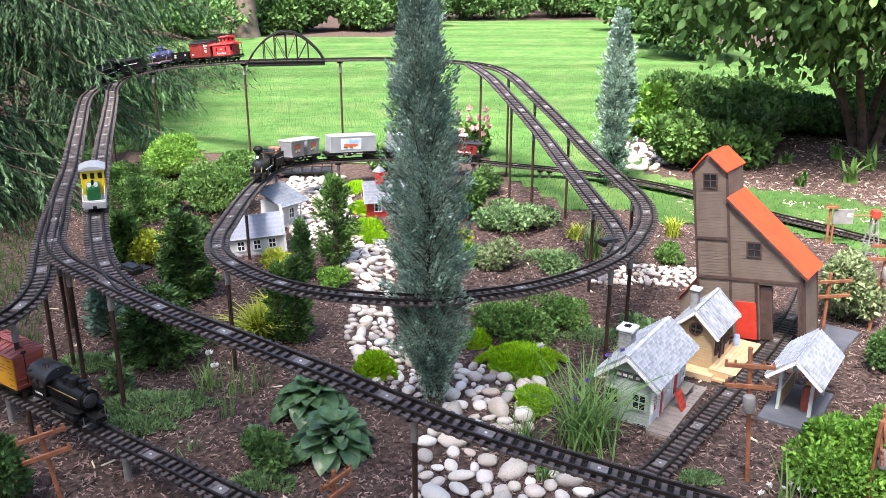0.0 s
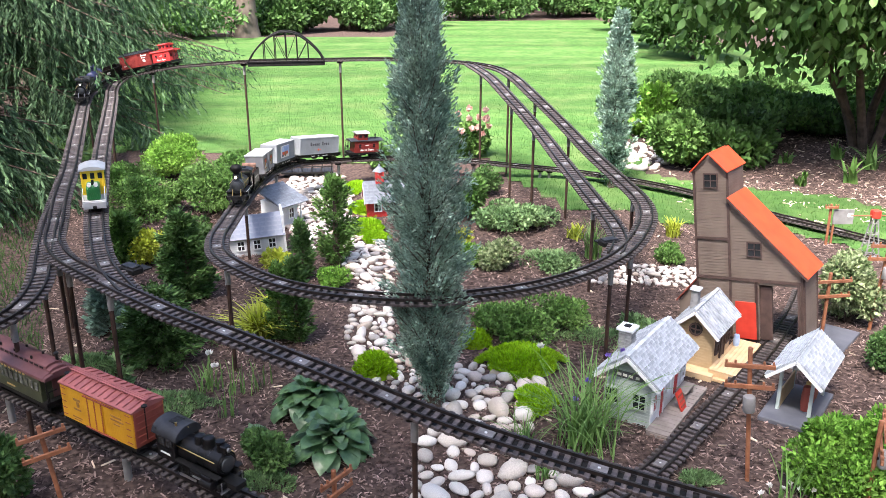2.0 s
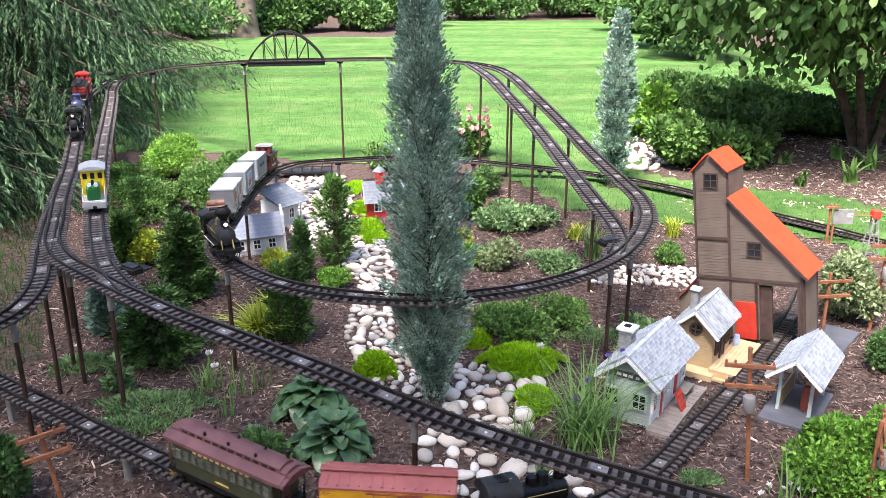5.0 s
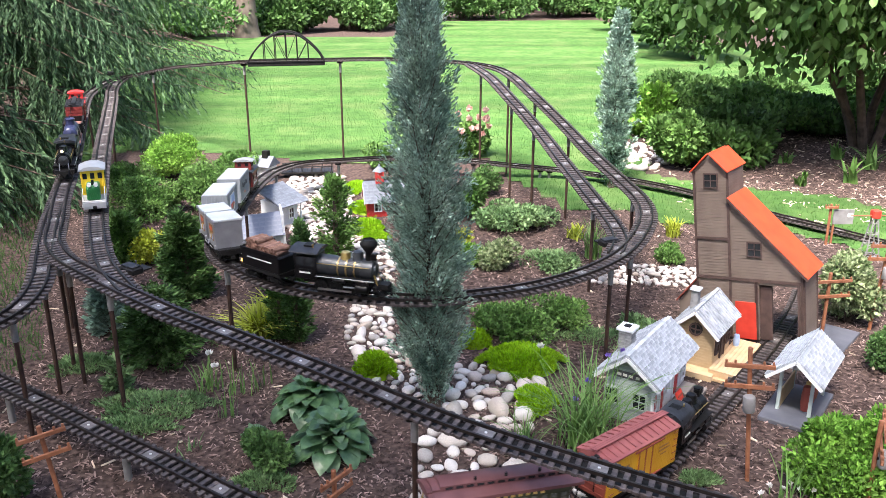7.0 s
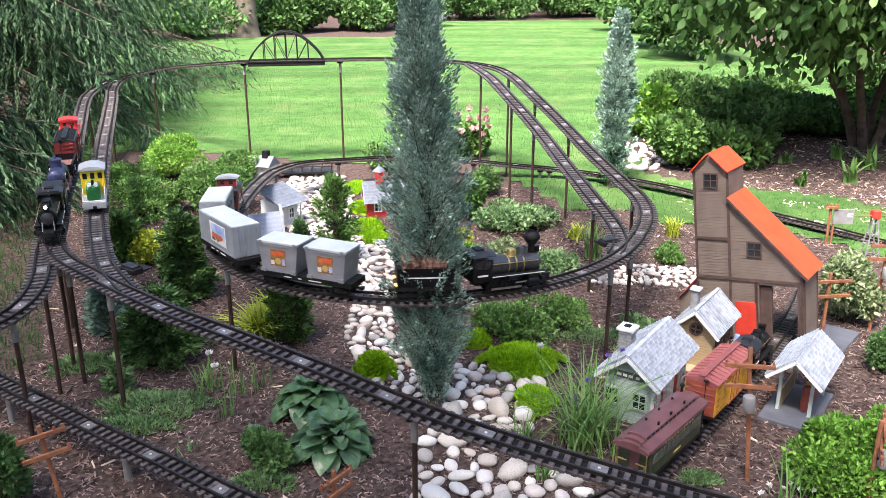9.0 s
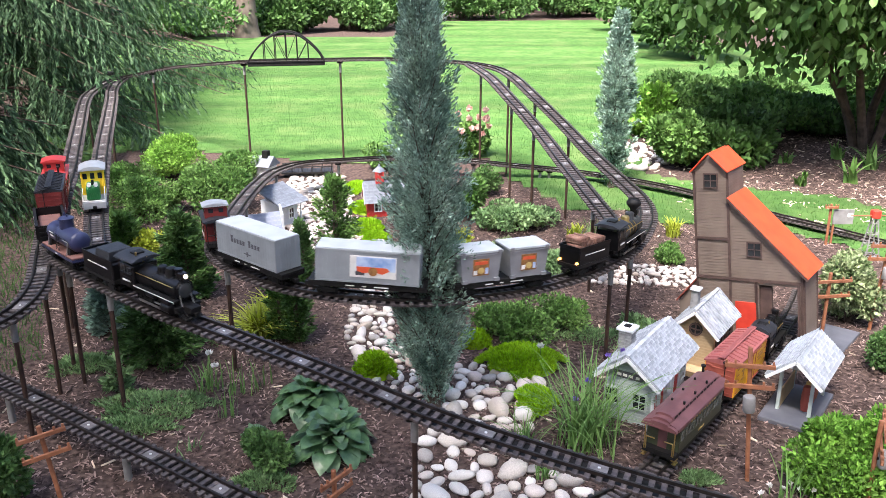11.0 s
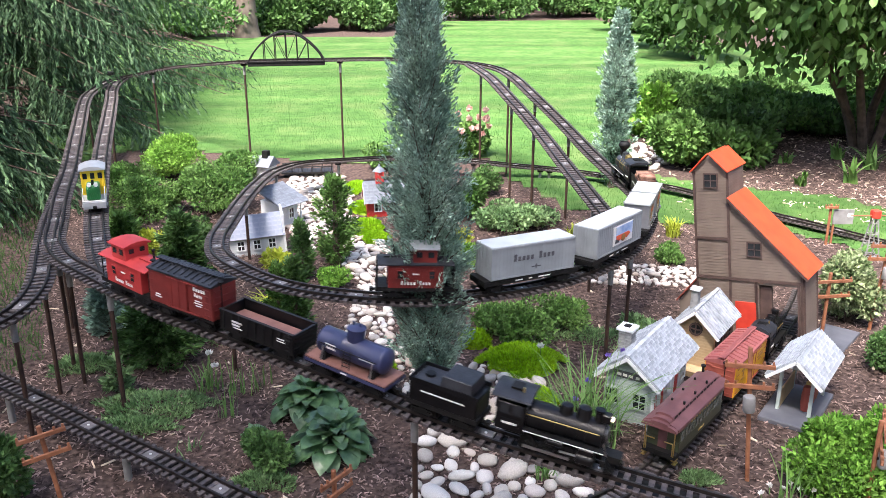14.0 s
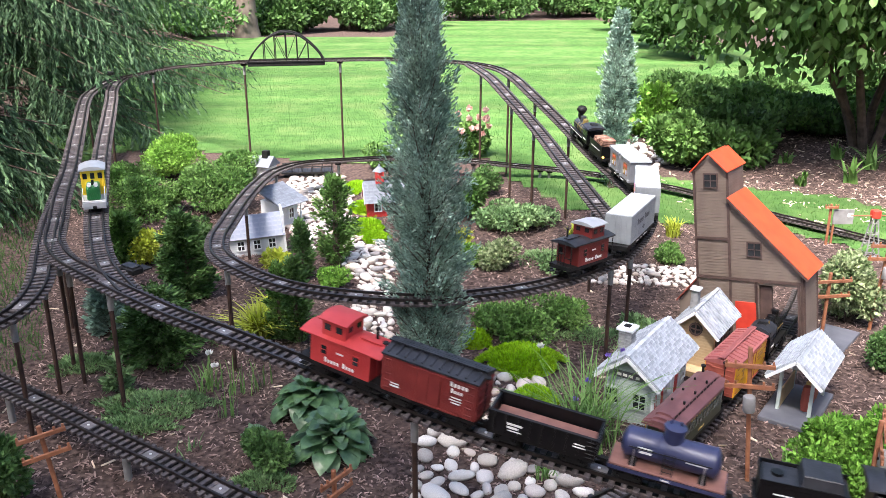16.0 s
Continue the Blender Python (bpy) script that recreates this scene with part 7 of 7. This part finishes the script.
for i, (x, y, w, d, n) in enumerate(((-1.09, 2.83, 0.42, 0.26, 3600), (-1.12, 2.68, 0.3, 0.14, 1800), (-1.49, 3.18, 0.28, 0.2, 2200), (-0.58, 2.35, 0.2, 0.12, 1600), (-0.89, 3.55, 0.15, 0.1, 500), (0.70, 3.45, 0.3, 0.2, 900), (-1.15, 3.45, 0.2, 0.1, 700), (-0.97, 3.45, 0.2, 0.14, 700), (0.45, 3.52, 0.5, 0.25, 1800), (0.59, 4.51, 0.35, 0.3, 1400))):
    moss(x, y, w, d, 0.022, 220 + i, "creep", MAT, int(n * 0.9), 0.02)


def hosta(x, y, w, seed, label):
    """A rosette of broad ribbed leaves that arch outwards."""
    r = random.Random(seed)
    th = thing("hosta", label, "hosta", pose(x, y, height(x, y)), "hostas")
    for k in range(58):
        ring = k / 58
        a = k * 2.4 + r.uniform(-0.35, 0.35)
        L = w * r.uniform(0.2, 0.34) * (0.72 + 0.4 * ring)
        pitch = 0.95 - 1.15 * ring + r.uniform(-0.3, 0.3)
        V, Fc = [], []
        nu, nv = 7, 5
        for i in range(nu):
            u = i / (nu - 1)
            wd = L * 0.38 * (math.sin(math.pi * min(1, u * 0.93 + 0.07)) ** 0.75) if u < 1 else 0.001
            cx = w * (0.03 + 0.2 * ring) + L * (math.sin(pitch) - math.sin(pitch - 0.9 * u)) / 0.9
            cz = w * (0.34 - 0.24 * ring) + L * (math.cos(pitch - 0.9 * u) - math.cos(pitch)) / 0.9
            for j in range(nv):
                v = j / (nv - 1) * 2 - 1
                V.append((cx, v * wd, cz + abs(v) * wd * 0.42 + 0.003 * math.cos(v * 9) + 0.004 * math.sin(u * 6 + k)))
        for i in range(nu - 1):
            for j in range(nv - 1):
                b = i * nv + j
                Fc.append((b, b + 1, b + nv + 1, b + nv))
        V.append((0, 0, 0.004))
        Fc.append((len(V) - 1, 1, 2))
        Fc.append((len(V) - 1, 2, 3))
        ob = new("leaf", mesh_of("leaf", V, Fc, M["hosta"], True))
        ob.parent = th
        ob.matrix_basis = pose(0, 0, 0, 0, 0, math.degrees(a))


hosta(-0.49, 2.81, 0.33, 51, "blue-green hosta with broad leaves")
hosta(-0.37, 2.54, 0.33, 52, "blue-green hosta with broad leaves")
hosta(-0.66, 2.61, 0.0001 + 0.12, 53, "small young hosta in the mulch")


def tuft(name, label, x, y, h, n, material, seed, spread=0.5, width=0.006, category="ornamental grass", base=0.05):
    """Long narrow arching leaves from one base."""
    r = np.random.RandomState(seed)
    th = thing(name, label, category, pose(x, y, height(x, y)), "grasses")
    V, Fc = [], []
    for k in range(n):
        a = r.uniform(0, 2 * np.pi)
        L, sp = h * r.uniform(0.65, 1.2), spread * r.uniform(0.15, 1.0)
        bx, by = r.normal(size=2) * base * 0.4
        sd = np.array((-math.sin(a), math.cos(a), 0))
        b0 = len(V)
        for i in range(6):
            u = i / 5
            c = np.array((bx + math.cos(a) * sp * L * u ** 1.7, by + math.sin(a) * sp * L * u ** 1.7, L * (u - 0.32 * sp * u ** 2.5)))
            wd = width * (1 - u) ** 0.6 * 0.5 + 0.0004
            V += [c - sd * wd, c + sd * wd]
        for i in range(5):
            Fc.append((b0 + 2 * i, b0 + 2 * i + 1, b0 + 2 * i + 3, b0 + 2 * i + 2))
    if category == "iris":
        for k in range(n):
            ob = new("leaf", mesh_of("leaf", V[12 * k:12 * k + 12], [tuple(i - 12 * k for i in f) for f in Fc[5 * k:5 * k + 5]], M[material], True))
            ob.parent = th
        return th
    ob = new("foliage", mesh_of("foliage", V, Fc, M[material], True))
    ob.parent = th
    return th


tuft("iris_clump", "arching grey-green iris leaves with a few violet flowers", 0.50, 2.59, 0.31, 170, "reed", 61, 1.0, 0.006, "iris", 0.12)
for i, (x, y, h, n, m_, sp) in enumerate(((-0.82, 3.47, 0.17, 230, "yleaf", 1.3), (-0.79, 3.71, 0.14, 150, "yleaf", 1.2), (1.41, 4.95, 0.12, 90, "yleaf", 0.9), (0.85, 4.53, 0.22, 90, "reed", 0.8), (-0.92, 2.98, 0.12, 24, "reed", 0.6),
                                          (-0.73, 2.98, 0.13, 14, "reed", 0.4), (-0.80, 2.76, 0.12, 10, "reed", 0.4), (1.06, 2.20, 0.2, 14, "reed", 0.4), (1.21, 2.22, 0.16, 14, "reed", 0.5), (0.28, 2.53, 0.16, 40, "reed", 1.0), (-0.86, 2.53, 0.05, 12, "creep", 0.8),
                                          (0.81, 4.92, 0.1, 60, "yleaf", 0.8), (0.33, 2.38, 0.1, 22, "reed", 1.0), (0.87, 3.23, 0.16, 12, "reed", 0.4), (-0.80, 2.94, 0.14, 8, "reed", 0.3))):
    tuft("grass_clump", "clump of " + ("yellow-green" if m_ == "yleaf" else "narrow green") + " grass leaves in the mulch", x, y, h, n, m_, 300 + i, sp, 0.012 if m_ == "yleaf" else 0.006)


def blossoms(label, spots, size, material, stem_h, seed, category="flower"):
    r = np.random.RandomState(seed)
    for x, y, z in spots:
        th = thing("flower", label, category, pose(x, y, z), "flowers")
        n = 16
        d = ball_dirs(r, n)
        d[:, 2] = np.abs(d[:, 2]) + 0.2
        ob = new("petals", leaf_mesh("petals", np.zeros((n, 3)), d, size, size * 0.7, M[material], r))
        ob.parent = th
        part("stalk", rod((0, 0, 0), (0.004, 0, -z * 0.98), 0.002, seg=5), M["reed"], th)


blossoms("violet iris flower on a thin stalk", [(0.51, 2.67, 0.2), (0.61, 2.83, 0.22), (0.66, 2.83, 0.24), (0.45, 2.57, 0.18)], 0.016, "violet", 0.2, 71)
blossoms("pale lilac flower on a thin stalk", [(-0.93, 3.05, 0.12), (0.40, 3.16, 0.1), (-0.89, 2.98, 0.1)], 0.022, "petal", 0.1, 72)
blossoms("tiny white flowers low on the bed", [(1.03, 2.29, 0.03), (1.06, 2.26, 0.04), (1.10, 2.30, 0.03), (1.12, 2.27, 0.03), (1.15, 2.25, 0.04), (0.99, 2.25, 0.03)], 0.014, "petal", 0.03, 73)

rose = bush("rose_bush", "rose bush with pale pink blooms beside the lawn", 0.25, 7.16, 0.34, 0.4, "shrub", 2600, 0.04, 401, "rose bush", 7)
r_ = np.random.RandomState(8)
for k in range(14):
    c = np.array((r_.uniform(-0.15, 0.15), r_.uniform(-0.12, 0.0), r_.uniform(0.2, 0.44)))
    d = ball_dirs(r_, 22)
    ob = new("bloom", leaf_mesh("bloom", np.repeat(c[None], 22, 0), d, 0.034, 0.03, M["pink"], r_))
    ob.parent = rose


# ---- trees and distance ----


def spruce(label, x, y, h, reach, seed, z_low=0.25, n_whorl=26, needles=60000, tip=True):
    """A big spruce: drooping limbs with hanging twigs, needles along each twig."""
    r = np.random.RandomState(seed)
    th = thing("spruce_tree", label, "spruce tree", pose(x, y, 0), "trees")
    part("trunk", rod((0, 0, -0.1), (0, 0, h), 0.16, 0.02, 10), M["bark"], th)
    bm = bmesh.new()
    limbs = []
    for k in range(n_whorl):
        z = z_low + (h - z_low) * (k / n_whorl) ** 1.15
        for j in range(8):
            a = r.uniform(0, 2 * np.pi)
            R = reach * (1 - 0.8 * (z / h)) * r.uniform(0.75, 1.12)
            pts = [np.array((math.cos(a) * R * u, math.sin(a) * R * u, z + 0.25 * R * u - 0.5 * R * u * u + (0.12 * R * u ** 4))) for u in np.linspace(0, 1, 7)]
            for p, q in zip(pts, pts[1:]):
                rod(tuple(p), tuple(q), 0.006, 0.004, 4, bm)
            limbs.append((a, R, pts))
    part("limb", bm, M["bark"], th)
    twigs = []
    for a, R, pts in limbs:
        n = int(24 * R / 1.5) + 8
        for i in range(n):
            u = 0.25 + 0.75 * (i + r.rand()) / n
            f = u * 6
            b = pts[min(5, int(f))] + (pts[min(6, int(f) + 1)] - pts[min(5, int(f))]) * (f - int(f))
            side = a + r.choice((-1, 1)) * r.uniform(0.4, 1.3)
            ln = R * r.uniform(0.1, 0.2)
            e = b + np.array((math.cos(side) * ln, math.sin(side) * ln, -ln * r.uniform(0.9, 2.1)))
            twigs.append((b, e))
        twigs.append((pts[-2], pts[-1] + (pts[-1] - pts[-2]) * 0.4))
    B, E = np.array([t[0] for t in twigs]), np.array([t[1] for t in twigs])
    i = r.randint(0, len(twigs), needles)
    u = r.rand(needles)
    P = B[i] + (E[i] - B[i]) * u[:, None]
    way = E[i] - B[i]
    way /= np.linalg.norm(way, axis=1)[:, None] + 1e-9
    D = way * 0.95 + ball_dirs(r, needles) * 0.42
    L = 0.054 * r.uniform(0.6, 1.3, needles)
    new_ = u > 0.6
    for nm, sel, mt in (("foliage", ~new_, "spruce"), ("new_growth", new_, "sprucetip" if tip else "spruce")):
        ob = new(nm, leaf_mesh(nm, P[sel] - D[sel] * 0.01, D[sel], L[sel], L[sel] * 0.22, M[mt], r))
        ob.parent = th
    return th


spruce("dark green spruce with drooping branches", -4.4, 8.1, 4.6, 2.25, 501, 0.1, 30, 420000)
spruce("dark green spruce with drooping branches", -4.1, 5.35, 4.2, 1.72, 502, 0.02, 34, 380000)
spruce("dark green spruce behind the lawn", -4.7, 11.2, 5.0, 2.3, 503, 0.2, 20, 80000, False)


def leafy_tree(name, label, x, y, stems, crown, n, leaf, material, seed, z_min=0.6, droop=0.5, wide=0.5, clusters=70):
    """Several leaning stems with limbs that carry clusters of leaves. crown: centre and half sizes."""
    r = np.random.RandomState(seed)
    z0 = height(x, y)
    th = thing(name, label, "tree", pose(x, y, z0), "trees")
    cx, cy, cz, rx, ry, rz = crown
    cl = []
    while len(cl) < clusters:
        d = r.uniform(-1, 1, 3)
        if 0.15 < np.dot(d, d) < 1:
            cl.append(np.array((cx + d[0] * rx, cy + d[1] * ry, cz + d[2] * rz)))
    cl = np.array(cl)
    trunk = bmesh.new()
    ends = []
    for k in range(stems):
        a = 2 * np.pi * k / max(stems, 1) + r.uniform(-0.5, 0.5)
        p = np.array((math.cos(a) * 0.08 * (stems > 1), math.sin(a) * 0.08 * (stems > 1), -0.05))
        t = np.array((cx + math.cos(a) * rx * 0.45, cy + math.sin(a) * ry * 0.45, cz + rz * 0.1)) if stems > 1 else np.array((cx, cy, cz))
        rad = 0.042 if stems > 1 else 0.13
        for i in range(6):
            q = p + (t - p) * (1 / (6 - i)) + r.normal(size=3) * 0.04
            rod(tuple(p), tuple(q), rad, rad * 0.84, 8, trunk)
            p, rad = q, rad * 0.84
            ends.append(q)
    part("trunk", trunk, M["bark"], th, smooth=True)
    ends = np.array(ends)
    limb = bmesh.new()
    for c in cl:
        e = ends[np.linalg.norm(ends - c, axis=1).argmin()]
        m = (e + c) / 2 + np.array((0, 0, 0.12))
        rod(tuple(e), tuple(m), 0.016, 0.01, 5, limb)
        rod(tuple(m), tuple(c), 0.01, 0.004, 5, limb)
    part("limb", limb, M["bark"], th)
    i = r.randint(0, clusters, n)
    sp = (rx + ry + rz) / 3 * 0.21
    P = cl[i] + r.normal(size=(n, 3)) * sp * np.array((1, 1, 0.6))
    P[:, 2] = np.maximum(P[:, 2], z_min - z0)
    D = ball_dirs(r, n) * np.array((1, 1, 0.4)) + np.array((0, 0, -droop))
    L = leaf * r.uniform(0.6, 1.25, n)
    ob = new("crown", leaf_mesh("crown", P, D, L, L * wide, M[material], r, 0.16, True))
    ob.parent = th
    return th


leafy_tree("garden_tree", "multi-stemmed tree with drooping broad green leaves", 3.55, 7.06, 6, (-0.2, -0.25, 1.95, 1.9, 1.25, 1.1), 30000, 0.1, "broad", 601, 0.8, 1.1, 0.62, 210)

BACK = [(3.19, 7.70, 1.0, 0.3, "shrub", 4000, 0.06), (3.56, 7.60, 0.9, 0.24, "hedge", 4000, 0.06), (4.02, 7.70, 1.0, 0.3, "shrub", 4000, 0.07), (2.48, 7.25, 0.9, 0.38, "hedge", 4000, 0.06), (3.0, 8.31, 1.0, 0.36, "shrub", 4500, 0.07), (1.92, 6.80, 0.6, 0.5, "shrub", 7000, 0.05), (2.26, 6.90, 0.8, 0.42, "hedge", 5000, 0.06), (2.6, 8.25, 1.0, 0.42, "shrub", 5000, 0.06), (2.00, 8.10, 0.6, 0.5, "light", 3000, 0.07), (3.58, 8.25, 1.2, 0.26, "hedge", 4000, 0.06),
        (2.88, 10.18, 1.2, 0.35, "hedge", 4500, 0.07), (3.84, 10.40, 1.2, 0.3, "hedge", 5000, 0.08), (4.9, 9.77, 1.2, 0.5, "hedge", 5000, 0.08), (4.3, 7.83, 1.0, 0.4, "broad", 3000, 0.08)]
for i, (x, y, w, h, m_, n, lf) in enumerate(BACK):
    bush("shrub", "leafy green garden shrub behind the lawn", x, y, w, h, m_, n, lf, 700 + i, group="background shrubs")
for i, (x, y, w, h) in enumerate(((2.69, 6.16, 0.3, 0.14), (3.05, 6.16, 0.4, 0.2), (3.18, 6.70, 0.3, 0.16), (3.32, 6.42, 0.3, 0.2), (2.77, 6.70, 0.2, 0.1))):
    tuft("bank_plant", "green leafy plant on the mulch bank", x, y, h, 16, "shrub", 800 + i, 0.9, 0.035, "plant")


def big_trunk(x, y, r, h, bark_m="barkpale"):
    th = thing("tree_trunk", "tall bare tree trunk behind the lawn", "tree", pose(x, y, 0), "background trees")
    part("trunk", lathe([(r * 1.5, -0.1), (r * 1.15, 0.25), (r, 0.8), (r * 0.92, h)], "z", seg=16), M[bark_m], th, smooth=True)
    return th


big_trunk(-4.31, 19.20, 0.22, 7)
big_trunk(-2.20, 21.47, 0.26, 7, "bark")
big_trunk(6.72, 26.33, 0.2, 7)
HEDGE = [(-5.50, 18.63, 3.0, 1.2), (-3.90, 19.80, 1.6, 1.0), (-3.23, 20.44, 2.2, 1.3), (-1.94, 20.77, 1.8, 1.2), (-0.90, 21.84, 2.2, 1.0), (0.58, 24.81, 2.6, 1.5), (1.89, 25.30, 2.8, 1.4), (3.43, 25.80, 2.8, 1.2), (4.68, 26.33, 2.6, 1.3), (4.51, 20.11, 2.4, 1.8), (4.19, 16.23, 2.2, 1.9), (4.29, 14.36, 2.4, 1.8)]
for i, (x, y, w, h) in enumerate(HEDGE):
    bush("hedge_shrub", "dense green shrub in the border behind the lawn", x, y + 0.4, w, h, "hedge" if i % 3 else "broad", 4200, 0.12, 750 + i, group="background shrubs", lumps=12)
# woods that close the place; the last five, unseen, are added to block low sky light
rw = np.random.RandomState(90)
for i, (x, y, w, h) in enumerate(((-16, 27, 14, 9), (-5, 31, 13, 10), (7, 32, 13, 10), (18, 26, 13, 9), (14, 12, 8, 6), (-11, 15, 8, 7), (-9, -9, 12, 8), (3, -10, 13, 7), (13, -6, 10, 8), (11, 3, 6, 6), (-10, 1, 6, 6))):
    th = bush("woods_and_sky_block", "far green trees closing the garden, unseen ones added to block skylight", x, y, w, h, "hedge", 11000, 0.6, 900 + i, "trees", 16, None, 0.2, 0.5, "background trees", stems=False)


def birdhouse():
    x, y = 4.72, 23.88
    th = thing("birdhouse", "white birdhouse on a pole behind the lawn", "birdhouse", pose(x, y, 0))
    z = 0.39
    part("pole", rod((0, 0, 0), (0, 0, z), 0.03), M["pipe"], th)
    part("box", box((0, 0, z + 0.1), (0.3, 0.25, 0.2)), M["white"], th)
    part("roof", prism([(-0.22, z + 0.19), (0, z + 0.33), (0.22, z + 0.19)], 0.36, "y"), M["oxide"], th)


birdhouse()
# assumed tree, out of view behind the camera, added to keep the bed in shade
leafy_tree("unseen_shade_tree", "unseen leafy tree added to shade the garden bed", -4.1, -2.6, 1, (0.8, 0.8, 8.0, 4.6, 3.6, 0.7), 2200, 0.34, "broad", 990, 3.4, 0.2, 0.62, 150)

# ---- motion ----


def motions():
    def ride(cars, path, times, stop=None):
        ts = np.array([t for t, _ in times])
        ss = np.array([s for _, s in times])
        for ob, off, wb in cars:
            rows = []
            for k in range(65):
                t = k * 0.25
                rows.append((t, car_pose(path, float(np.interp(t, ts, ss)) + off, wb)))
            walk(ob, rows)

    ride(train_c, MAIN, [(0, 3.5), (1.5, 4.16), (3.5, 5.08), (7, 6.78), (9.2, 7.95), (11.3, 9.04), (12.5, 9.59), (14.5, 10.52), (16, 11.19)])
    ride(train_a, LOOP, [(0, 5.5), (1.5, 6.09), (2.5, 6.5), (3.5, 6.9), (5, 7.49), (7, 8.19), (9.2, 8.85), (12.5, 10.02), (16, 11.28)])
    ride(train_b, FORE, [(0, 1.05), (1.5, 1.53), (3.5, 2.13), (4.2, 2.38), (7, 3.49), (9.2, 4.25), (9.8, 4.34), (10.4, 4.37), (16, 4.37)])
    parked.matrix_basis = car_pose(SPUR, PARK, 0.1) @ pose(0, 0, 0, 0, 0, 0)


PARK_AT = (-1.59, 3.75)
PARK = float(np.hypot(SPUR[:, 0] - PARK_AT[0], SPUR[:, 1] - PARK_AT[1]).argmin()) * 0.01
motions()
